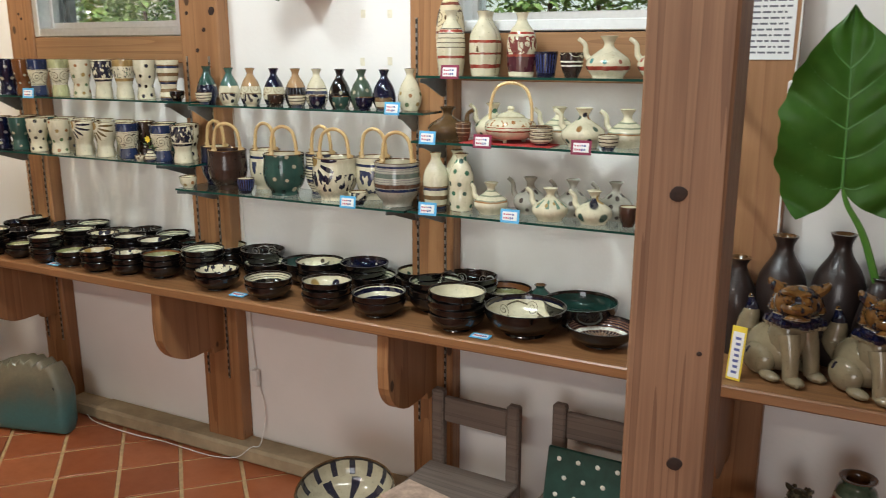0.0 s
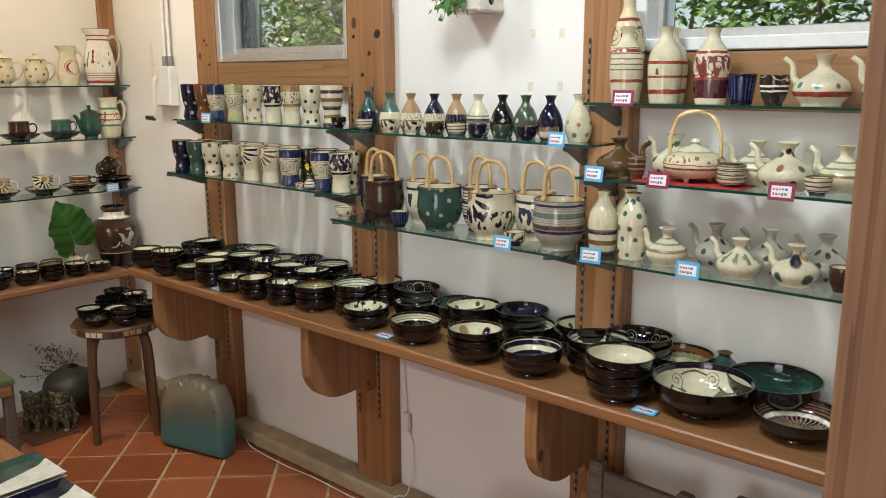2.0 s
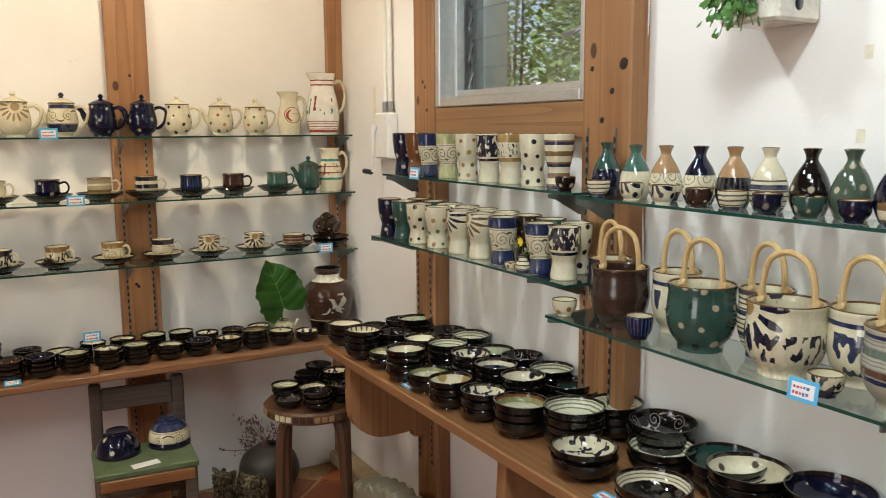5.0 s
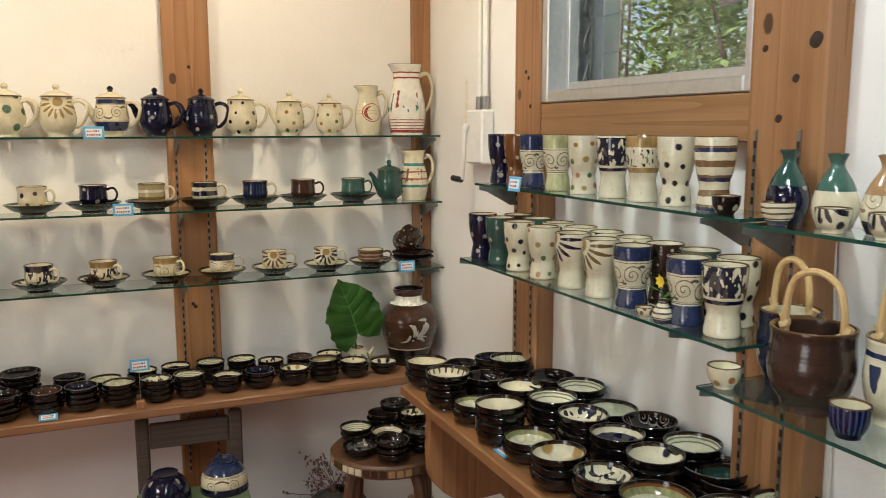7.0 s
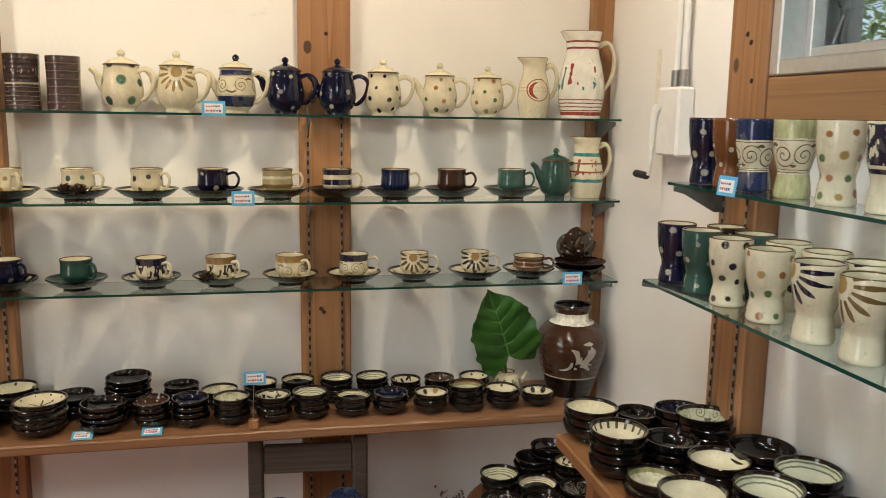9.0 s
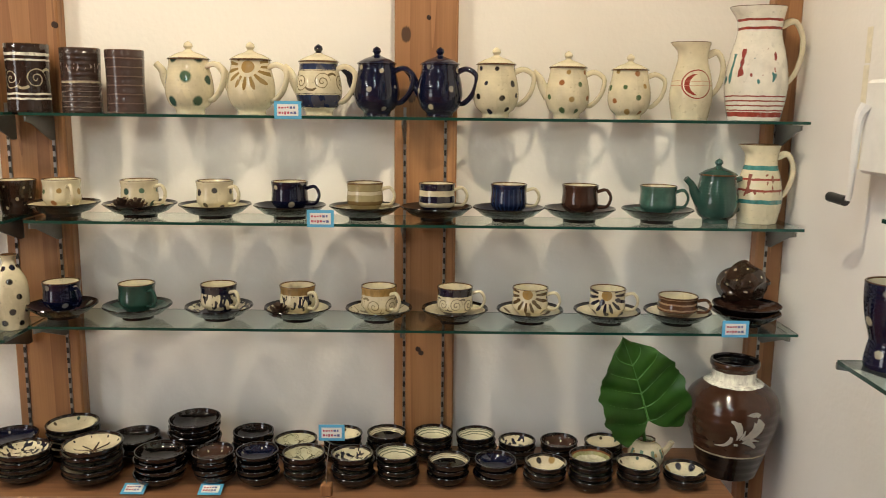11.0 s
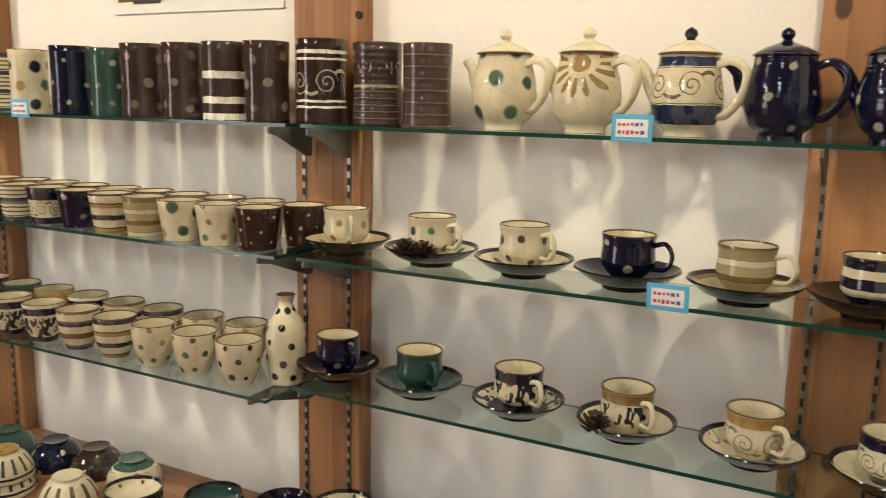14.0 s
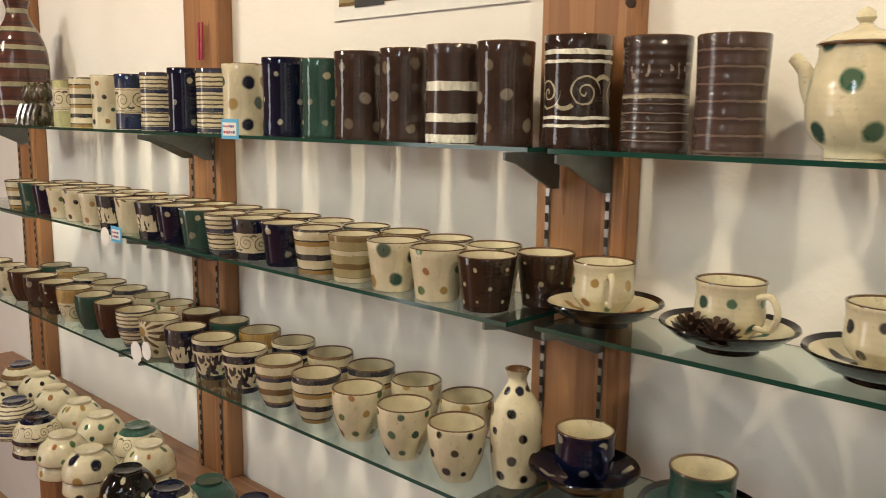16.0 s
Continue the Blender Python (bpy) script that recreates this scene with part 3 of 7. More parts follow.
tagged(part("trim_4", boxed(NPOSTS[2][1], NPOSTS[3][0], PY + 0.006, YN, 2.05, 2.14, bevel=0.003), "pine_rail"), "pine rail over the window", "rail", kind="structure")

# beige concrete skirting ledge
bm = boxed(XW, NPOSTS[0][0] + 0.3, YN - 0.09, YN, 0, 0.055, bevel=0.008)
box(bm, NPOSTS[0][0] + 0.3, XE, YN - 0.10, YN, 0, 0.06, bevel=0.01)
tagged(part("baseboard", bm, "concrete"), "beige concrete skirting ledge along the wall", "skirting", kind="structure")


# windows
def window(name, x0, x1, z0, z1, frame_mat, louvres):
    w = thing(name, "small aluminium window looking out on green bushes", "window", at=pose((x0 + x1) / 2, YN, z0), kind="structure")
    h, hx = z1 - z0, (x1 - x0) / 2
    f = 0.03
    for nm, q in (("window_frame", (-hx, -hx + f, -0.052, 0.10, 0, h)), ("window_frame", (hx - f * 0.6, hx, -0.052, 0.10, 0, h)),
                  ("window_frame", (-hx + f, hx - f * 0.6, -0.052, 0.10, 0, 0.03)), ("window_frame", (-hx + f, hx - f, -0.035, 0.10, h - 0.03, h))):
        part(nm, boxed(*q, bevel=0.003), frame_mat, w)
    g = 0.018
    a = hx - f
    part("rebate", boxed(a, a + f * 0.4, 0.0, 0.09, 0.03, h - 0.03), "aluminium", w)
    for q in ((-a, -a + g, 0.0, 0.03, 0.03, h - 0.03), (a - g, a, 0.0, 0.03, 0.03, h - 0.03), (-a + g, a - g, 0.0, 0.03, 0.03, 0.03 + 1.2 * g), (-a + g, a - g, 0.0, 0.03, h - 0.03 - g, h - 0.03)):
        part("sash", boxed(*q, bevel=0.002), "aluminium", w)
    if louvres:
        n = 5
        for i in range(n):
            z = 0.075 + i * 0.09
            bm = bmesh.new()
            box(bm, -a + 0.035, a - 0.026, 0.05, 0.054, z - 0.047, z + 0.047)
            bmesh.ops.rotate(bm, cent=(0, 0.053, z), matrix=Matrix.Rotation(radians(-5), 3, "X"), verts=bm.verts)
            pn = part("pane", bm, "pane_glass", w, "glass louvre")
            pn.visible_shadow = False
            for sx in (-a + 0.026,):
                cb = bmesh.new()
                tube(cb, [(sx, 0.05, z - 0.04), (sx + 0.008, 0.035, z - 0.02), (sx + 0.004, 0.05, z + 0.02), (sx, 0.06, z + 0.04)], 0.004, 6)
                part("louvre_clip", cb, "bracket_grey", w, "", True)
        part("louvre_channel", boxed(-a + g, -a + 0.045, 0.055, 0.085, 0.03, h - 0.03), "bracket_grey", w)
        hb = bmesh.new()
        tube(hb, [(a - 0.02, -0.005, 0.19), (a - 0.03, -0.03, 0.17), (a - 0.075, -0.035, 0.165)], 0.006, 6)
        part("crank_lever", hb, "steel", w, "", True)
    else:
        pn = part("pane", boxed(-a + g, a - g, 0.012, 0.017, 0.03 + g, h - 0.03 - g), "pane_glass", w)
        pn.visible_shadow = False
    return w


window("window_1", *WIN[0], "aluminium", True)
window("window_2", *WIN[1], "white_frame", False)

# free-standing pillar
pl = thing("pillar", "square sawn timber pillar standing free in the shop", "pillar", at=pose(-0.245, 1.615, 0), kind="structure")
part("timber", boxed(-0.065, 0.065, -0.065, 0.065, 0, ZC, bevel=0.005), "pillar_wood", pl)
for kx, kz, r in ((-0.002, 1.253, 0.0125), (0.02, 0.82, 0.012), (0.045, 1.01, 0.004)):
    bm = bmesh.new()
    lathe(bm, [(0, 0.001), (r * 0.7, 0.0012), (r, 0.0006), (r * 1.15, -0.002)], 14, wob=0.13, m=pose(kx, -0.0655, kz, 90) @ Matrix.Diagonal((1, 0.9, 1, 1)))
    part("knot", bm, "knot_dark", pl, "dark knot", True)


# ---- outside ----
tagged(part("ground", boxed(-60, 60, -60, 120, -0.64, -0.62), "outdoor_soil"), "bare soil under the bushes", "ground", kind="structure")
rng = random.Random(5)


def bush(name, cx, cy, cz, rx, ry, rz, count, size):
    t = thing(name, "dense leafy green bush outside the window", "bush", "bushes outside", pose(cx, cy, -0.6))
    for k in range(4):
        bm = bmesh.new()
        ax, ay = rng.uniform(-0.6, 0.6) * rx, rng.uniform(-0.6, 0.6) * ry
        tube(bm, [(ax * 0.2, ay * 0.2, 0), (ax * 0.6, ay * 0.6, cz * 0.5), (ax, ay, cz + 0.6), (ax * 1.5, ay * 1.2, cz + 0.6 + rz * 0.6)], [0.03, 0.022, 0.012, 0.005], 6)
        part("stem", bm, "bark", t, "", True)
    bm = bmesh.new()
    for i in range(count):
        a, b2, r = rng.uniform(0, 6.283), math.acos(rng.uniform(-1, 1)), rng.uniform(0.55, 1.0) ** 0.5
        c = Vector((rx * r * math.sin(b2) * math.cos(a), ry * r * math.sin(b2) * math.sin(a), 0.6 + cz + rz * r * math.cos(b2)))
        q = Euler((rng.uniform(-0.9, 0.9), rng.uniform(-0.9, 0.9), rng.uniform(0, 6.283))).to_matrix()
        s = size * rng.uniform(0.6, 1.3)
        vs = [bm.verts.new(c + q @ Vector(v) * s) for v in ((0, -1, 0), (0.42, -0.1, 0.12), (0.3, 0.6, 0.06), (0, 1.1, -0.1), (-0.3, 0.6, 0.06), (-0.42, -0.1, 0.12))]
        bm.faces.new(vs)
    part("foliage", bm, "bush_leaf", t)["kind"] = "stuff"


for cx, cy, cz, rx, ry, rz, n, s in ((-3.6, 4.3, 1.7, 1.0, 0.6, 1.3, 2600, 0.05), (-2.3, 5.2, 2.2, 1.2, 0.7, 1.7, 3200, 0.055), (-1.0, 4.6, 1.6, 0.9, 0.6, 1.2, 2600, 0.05),
                                     (0.0, 4.2, 2.0, 1.0, 0.6, 1.3, 2600, 0.05), (-4.8, 5.6, 2.2, 1.2, 0.8, 1.8, 2600, 0.06), (-3.4, 6.6, 2.6, 1.4, 0.8, 2.0, 2600, 0.065), (-0.8, 6.4, 2.5, 1.4, 0.8, 2.0, 2600, 0.065),
                                     (-5.6, 4.5, 1.9, 1.1, 0.7, 1.5, 3000, 0.05), (-6.8, 5.4, 2.2, 1.3, 0.8, 1.8, 3000, 0.055), (-8.2, 6.6, 2.6, 1.6, 0.9, 2.2, 3000, 0.065), (-5.6, 7.0, 3.0, 1.6, 0.9, 2.4, 3000, 0.07), (1.2, 5.2, 2.2, 1.2, 0.7, 1.7, 2600, 0.055)):
    bush("bush", cx, cy, cz, rx, ry, rz, int(n * 1.9), s * 0.66)
tagged(part("neighbour_wall", boxed(-4.08, -3.96, 3.35, 3.5, -0.6, 3.2), "outer_wall"), "pale pier of the building outside the window", "wall", kind="structure")

# ceiling housings: added ones for the unseen fill lamps, then the spot lamps
for tx, ty in CEILING_FILLS:
    t = thing("ceiling_light", "white housing added for an unseen ceiling fill lamp", "ceiling lamp", "ceiling lamps", pose(tx, ty, ZC))
    part("housing", boxed(-0.64, 0.64, -0.1, 0.1, -0.05, 0, bevel=0.008), "white_plastic", t)
for sx, sy in SPOTS + NSPOTS:
    t = thing("spot_lamp", "small white ceiling spot lamp", "spot lamp", "spot lamps", pose(sx, sy, ZC))
    bm = bmesh.new()
    lathe(bm, [(0, 0), (0.04, 0), (0.04, -0.02), (0.012, -0.022), (0.012, -0.05), (0, -0.05)], 16)
    part("mount", bm, "white_plastic", t, "", True)


# ---- shelves ----
def shelf(name, x0, x1, y0, y1, z, side, brackets):
    """A glass shelf: its top at z; steel brackets under it at the given places along the wall."""
    s = thing(name, "clear glass shelf with green edges on steel brackets", "shelf", "glass shelves", pose((x0 + x1) / 2, (y0 + y1) / 2, z))
    hx, hy = (x1 - x0) / 2, (y1 - y0) / 2
    bm = boxed(-hx, hx, -hy, hy, -0.006, 0)
    for f in bm.faces:
        f.material_index = 0 if abs(f.normal.z) > 0.5 else 1
    g = part("pane", bm, ["shelf_glass", "glass_edge"], s)
    g.visible_shadow = False
    for q in brackets:
        bm = bmesh.new()
        d = (y1 - y0 if side == "n" else x1 - x0)
        outline = [(0, -0.008), (0, -0.062), (0.018, -0.062), (d * 0.75, -0.024), (d - 0.006, -0.018), (d - 0.006, -0.008)]
        if side == "n":
            m = Matrix.Translation((q - (x0 + x1) / 2 - 0.002, hy, 0)) @ Matrix.Rotation(radians(-90), 4, "Z")
        else:
            m = Matrix.Translation((-hx, q - (y0 + y1) / 2 + 0.002, 0)) @ Matrix.Rotation(0, 4, "Z")
        extrude_outline(bm, outline, -0.004 if side != "n" else 0.004, m)
        part("bracket", bm, "bracket_grey", s, "grey steel bracket")
    return s


def n_slots(i):
    x0, x1 = NPOSTS[i]
    return x0 + INSET[i][0], x1 - INSET[i][1]


shelf("glass_shelf", -2.965, -1.975, 2.335, PY - 0.006, 1.297, "n", [n_slots(0)[0], n_slots(1)[0]])
shelf("glass_shelf", -2.935, -1.925, 2.277, PY - 0.006, 1.100, "n", [n_slots(0)[0], n_slots(1)[0]])
shelf("glass_shelf", -1.97, -1.105, 2.34, PY - 0.006, 1.290, "n", [n_slots(1)[1], n_slots(2)[0]])
shelf("glass_shelf", -1.98, -1.128, 2.265, PY - 0.006, 1.025, "n", [n_slots(1)[1], n_slots(2)[0]])
shelf("glass_shelf", -1.108, -0.302, 2.30, PY - 0.006, 1.393, "n", [n_slots(2)[1], -0.307])
shelf("glass_shelf", -1.115, -0.302, 2.285, PY - 0.006, 1.219, "n", [n_slots(2)[1], -0.307])
shelf("glass_shelf", -1.12, -0.302, 2.27, PY - 0.006, 1.027, "n", [n_slots(2)[1], -0.307])
WS = {"a": (0.835, 2.49), "b": (-0.24, 0.80), "c": (-1.28, -0.245)}
for z, xf in ((1.421, -3.56), (1.196, -3.545), (0.969, -3.53)):
    shelf("glass_shelf", PX + 0.006, xf, *WS["a"], z, "w", [0.844, 1.634, 2.474])
for z, xf in ((1.421, -3.565), (1.196, -3.53), (0.947, -3.50)):
    shelf("glass_shelf", PX + 0.006, xf, *WS["b"], z, "w", [-0.171, 0.757])
    shelf("glass_shelf", PX + 0.006, xf, *WS["c"], z, "w", [-1.216, -0.261])


# benches
BZ = 0.725
bn = thing("wall_bench", "long pine display bench on rounded bracket boards", "bench", at=pose(0, 0, BZ))
part("top_board", boxed(-3.06, 1.2, 2.148, YN - 0.002, -0.03, 0, bevel=0.004), "pine_bench", bn)
for x in (-2.9, -2.008, -1.145, -0.26):
    out = [(0, 0), (0.345, 0), (0.35, -0.10)] + [(0.21 + 0.14 * math.cos(a), -0.14 - 0.125 * math.sin(a)) for a in (i * math.pi / 2 / 8 for i in range(1, 9))] + [(0.12, -0.262), (0.115, -0.285), (0.056, -0.285), (0.056, -0.30), (0.0, -0.30)]
    bm = bmesh.new()
    extrude_outline(bm, [(d, z - 0.03) for d, z in out], 0.036, Matrix.Translation((x - 0.018, YN, 0)) @ Matrix.Rotation(radians(-90), 4, "Z"))
    part("bracket_board", bm, "pine_post", bn, "rounded pine bracket board")
WZ = 0.618
bw = thing("wall_bench", "narrow pine display bench along the shelf wall", "bench", at=pose(0, 0, WZ))
part("top_board", boxed(XW + 0.002, -3.447, -1.6, 2.36, -0.026, 0, bevel=0.004), "pine_bench_y", bw)
for y in (0.8, -0.21):
    bm = bmesh.new()
    extrude_outline(bm, [(0, -0.026), (0.2, -0.026), (0.06, -0.1), (0, -0.12)], 0.004, Matrix.Translation((PX, y, 0)))
    part("bracket", bm, "bracket_grey", bw, "grey steel bracket")
# ---- pottery kinds ----
PROTO = {}
turns = random.Random(11)


def put(key, build, m):
    """One pot of a kind: built the first time, copied after that."""
    if key in PROTO:
        return copy_thing(PROTO[key], m)
    ob = build()
    ob.matrix_basis = m
    PROTO[key] = ob
    return ob


def north(x, y, z, turn=0.0):
    return pose(x, y, z, 0, 0, turn)


def west(x, y, z, turn=0.0):
    return pose(x, y, z, 0, 0, 90 + turn)


def curve(points, n=4):
    return [(max(p.x, 0.0), p.z) for p in smooth_path([(r, 0, z) for r, z in points], n)]


def vessel(bm, outer, th=0.004, seg=26, rim=None, floor=0.01, n=4):
    """A hollow pot: outside material 0, inside 1, rim 2."""
    o = curve(outer, n)
    r1, z1 = o[-1]
    k = 2 if rim else 0
    prof = [(0, 0.002), (o[0][0] * 0.8, 0.002, 0), (o[0][0], o[0][1], 0)] + [(r, z, 0) for r, z in o[1:]]
    prof += [(r1 - th * 0.2, z1 + th * 0.35, k), (r1 - th * 0.8, z1 + th * 0.35, k), (r1 - th, z1 - th * 0.3, k)]
    inner = [(max(r - th, 0.004), z, 1) for r, z in reversed(o[:-1]) if z > floor]
    prof += inner + [(0.0, floor, 1)]
    return lathe(bm, prof, seg)


def single(name, label, category, group, bm, mats):
    return tagged(part(name, bm, mats, None, "", True), label, category, group)


def g_dots(name, base, cols, around=6, pitch=0.031, radius=0.215, z0=0.0, z1=0.5, rim=None):
    return glaze(name, base, vary=0.35 if base == MAUVE else 0.14, layers=[("dots", around, pitch, radius, cols, z0, z1)])


WHITE_DOT = (0.42, 0.38, 0.27)
glaze("cream", CREAM)
glaze("black", BLACK, rough=0.1)
glaze("navy", NAVY)
glaze("green", GREEN)
glaze("pale_teal", (0.055, 0.125, 0.1), vary=0.3)
glaze("amber", AMBER)
glaze("tan_glaze", (0.34, 0.205, 0.1))
glaze("black_fluted", (0.01, 0.01, 0.014), [("flutes", 20, (0.05, 0.05, 0.055), 0.012, 0.06)])
glaze("brown", BROWN)
glaze("brown_rim", (0.11, 0.055, 0.022))
glaze("grey_glaze", GREY)
g_dots("cream_green_dots", CREAM, [GREEN, (0.03, 0.12, 0.07)])
g_dots("cream_navy_dots", CREAM, [NAVY, BLACK])
g_dots("cream_mixed_dots", CREAM, [(0.07, 0.13, 0.05), OCHRE, (0.30, 0.12, 0.04)])
g_dots("cream_tri_dots", CREAM, [GREEN, NAVY, (0.25, 0.12, 0.04)])
g_dots("navy_dots", NAVY, [WHITE_DOT, (0.25, 0.24, 0.2)], 4, 0.042, 0.15)
g_dots("green_dots", GREEN, [WHITE_DOT, (0.22, 0.24, 0.17)], 5, 0.04, 0.15)
g_dots("pail_green_dots", GREEN, [WHITE_DOT, (0.012, 0.03, 0.025)], 9, 0.036, 0.2)
g_dots("grey_green_dots", (0.06, 0.09, 0.062), [WHITE_DOT], 5, 0.034, 0.2)
g_dots("black_dots", BLACK, [WHITE_DOT], 5, 0.03, 0.2)
g_dots("brown_dots", (0.03, 0.017, 0.011), [WHITE_DOT], 6, 0.024, 0.12)
g_dots("amber_dots", AMBER, [WHITE_DOT], 5, 0.03, 0.15)
g_dots("mauve_dots", MAUVE, [(0.22, 0.19, 0.15), (0.15, 0.12, 0.09)], 5, 0.045, 0.2)
g_dots("cream_big_dots", CREAM, [GREEN, NAVY, OCHRE], 5, 0.04, 0.3)
glaze("cream_daisy_navy", CREAM, [("petals", -0.014, 0.108, 0.056, 17, NAVY)])
glaze("cream_daisy_brown", CREAM, [("petals", -0.014, 0.108, 0.056, 17, (0.13, 0.085, 0.03))])
glaze("cup_daisy_brown", CREAM, [("petals", 0, 0.058, 0.044, 15, (0.10, 0.065, 0.03)), ("dots", 6, 0.03, 0.2, [(0.1, 0.065, 0.03)], 0, 0.06)])
glaze("cup_daisy_navy", CREAM, [("petals", 0, 0.058, 0.044, 15, NAVY), ("dots", 6, 0.03, 0.2, [NAVY], 0, 0.06)])
glaze("teapot_daisy", CREAM, [("petals", 0.014, 0.1, 0.05, 15, (0.27, 0.18, 0.06))])
glaze("blue_scroll", CREAM, [("scroll", 0.043, 0.087, 42, (0.08, 0.065, 0.05)), ("band", 0, 0.036, BLUE), ("band", 0.093, 0.2, BLUE), ("band", 0.0385, 0.0397, (0.03, 0.025, 0.02)), ("band", 0.0415, 0.0425, (0.03, 0.025, 0.02)), ("band", 0.0885, 0.0897, (0.03, 0.025, 0.02))])
glaze("lime_scroll", CREAM, [("scroll", 0.049, 0.094, 42, (0.1, 0.085, 0.05)), ("band", 0, 0.04, LIME), ("band", 0.1, 0.2, LIME), ("band", 0.0425, 0.0437, (0.03, 0.025, 0.02)), ("band", 0.047, 0.048, (0.03, 0.025, 0.02)), ("band", 0.0955, 0.0967, (0.03, 0.025, 0.02))])
glaze("teapot_scroll", CREAM, [("scroll", 0.05, 0.094, 42, (0.12, 0.09, 0.04)), ("band", 0.017, 0.044, BLUE), ("band", 0.098, 0.111, BLUE), ("band", 0.0455, 0.0468, (0.03, 0.025, 0.02)), ("band", 0.0955, 0.0966, (0.03, 0.025, 0.02))])
glaze("cup_navy_bands", CREAM, [("band", 0.0, 0.019, NAVY), ("band", 0.029, 0.043, NAVY), ("band", 0.055, 0.2, NAVY)])
glaze("cup_blue_fluted", (0.008, 0.016, 0.05), [("flutes", 24, (0.022, 0.04, 0.1), 0.008, 0.06)], vary=0.3)
glaze("cream_scroll", CREAM, [("scroll", 0.006, 0.048, 48, (0.2, 0.17, 0.1)), ("band", 0.05, 0.2, OCHRE)])
glaze("cup_blue_scroll", CREAM, [("scroll", 0.015, 0.049, 60, (0.12, 0.1, 0.08)), ("band", 0, 0.014, NAVY), ("band", 0.05, 0.2, NAVY)])
glaze("blue_leaf", CREAM, [("brush", 70, 0.54, NAVY, 0.068, 0.124), ("band", 0.056, 0.063, NAVY), ("band", 0.124, 0.126, NAVY)])
glaze("tan_leaf", CREAM, [("brush", 85, 0.4, NAVY, 0.07, 0.104), ("brush", 70, 0.33, (0.09, 0.16, 0.1), 0.07, 0.104), ("band", 0.108, 0.2, (0.3, 0.19, 0.07)), ("band", 0.058, 0.068, (0.3, 0.19, 0.07))])
glaze("navy_leaf", CREAM, [("brush", 75, 0.52, NAVY, 0.012, 0.055), ("band", 0.06, 0.075, NAVY), ("band", 0, 0.012, NAVY)])
glaze("cup_navy_leaf", CREAM, [("brush", 60, 0.48, NAVY, 0.014, 0.05), ("band", 0.05, 0.2, NAVY), ("band", 0, 0.014, NAVY)])
glaze("cup_brown_leaf", CREAM, [("brush", 60, 0.46, NAVY, 0.014, 0.048), ("band", 0.05, 0.2, (0.22, 0.14, 0.05))])
glaze("stripe_tan", (0.36, 0.31, 0.17), [("comb", 0.022, 0.4, (0.17, 0.11, 0.045), 0, 0.2), ("comb", 0.044, 0.18, (0.62, 0.57, 0.42), 0, 0.2)])
glaze("stripe_blue", CREAM, [("comb", 0.024, 0.42, NAVY, 0, 0.2), ("comb", 0.048, 0.16, OCHRE, 0, 0.2)])
glaze("stripe_brown", CREAM, [("comb", 0.026, 0.45, (0.15, 0.08, 0.03), 0, 0.2), ("comb", 0.052, 0.14, BLUE, 0, 0.2)])
glaze("stripe_fine", CREAM, [("comb", 0.009, 0.35, (0.07, 0.05, 0.04), 0.01, 0.12), ("comb", 0.04, 0.22, BLUE, 0, 0.2)])
glaze("lime_comb", CREAM, [("band", 0, 0.036, LIME), ("flutes", 26, (0.12, 0.09, 0.04), 0.05, 0.09), ("band", 0.036, 0.043, (0.12, 0.07, 0.03)), ("band", 0.092, 0.1, BLUE), ("band", 0.105, 0.2, LIME)])
glaze("navy_fluted", NAVY, [("flutes", 22, (0.05, 0.07, 0.2), 0.01, 0.055)])
glaze("brown_ring", (0.085, 0.04, 0.022), [("comb", 0.012, 0.3, (0.3, 0.2, 0.12), 0.015, 0.05)])
glaze("mug_incised", MAUVE, [("comb", 0.011, 0.14, (0.25, 0.2, 0.17), 0.01, 0.075), ("band", 0.062, 0.066, WHITE_DOT), ("brush", 95, 0.36, (0.30, 0.25, 0.22), 0.085, 0.105)], 0.22, ridges=0.011)
glaze("mug_ringed", (0.06, 0.037, 0.032), [("comb", 0.019, 0.14, (0.17, 0.12, 0.1), 0.0, 0.2)], 0.2, ridges=0.019)
glaze("mug_banded", MAUVE, [("comb", 0.007, 0.4, (0.045, 0.025, 0.02), 0, 0.2), ("band", 0.03, 0.042, WHITE), ("band", 0.075, 0.088, WHITE), ("band", 0, 0.012, WHITE)], 0.22)
glaze("mug_dark_scroll", (0.028, 0.017, 0.014), [("scroll", 0.045, 0.095, 26, WHITE_DOT), ("band", 0.026, 0.03, WHITE), ("band", 0.036, 0.04, WHITE), ("band", 0.107, 0.111, WHITE), ("band", 0.118, 0.124, WHITE)])
glaze("bail_daisy", CREAM, [("petals", -0.035, 0.122, 0.08, 14, NAVY), ("brush", 48, 0.46, NAVY, 0.02, 0.08), ("band", 0, 0.03, CREAM)])
glaze("bail_banded", GREY, [("comb", 0.006, 0.35, (0.2, 0.19, 0.17), 0.045, 0.11), ("band", 0.045, 0.053, BLUE), ("band", 0.056, 0.066, (0.10, 0.05, 0.03)), ("band", 0.084, 0.096, (0.10, 0.125, 0.10)), ("band", 0.112, 0.118, BLUE)])
glaze("bail_white_blue", CREAM, [("brush", 30, 0.46, BLUE, 0.02, 0.09), ("band", 0.1, 0.108, BLUE)])
glaze("bail_brown", (0.038, 0.02, 0.014), rough=0.2, ridges=0.03)
glaze("bottle_bands", CREAM, [("band", 0.02, 0.03, RED), ("band", 0.085, 0.092, RED), ("band", 0.055, 0.06, RED), ("brush", 42, 0.34, (0.1, 0.06, 0.03), 0.062, 0.083)])
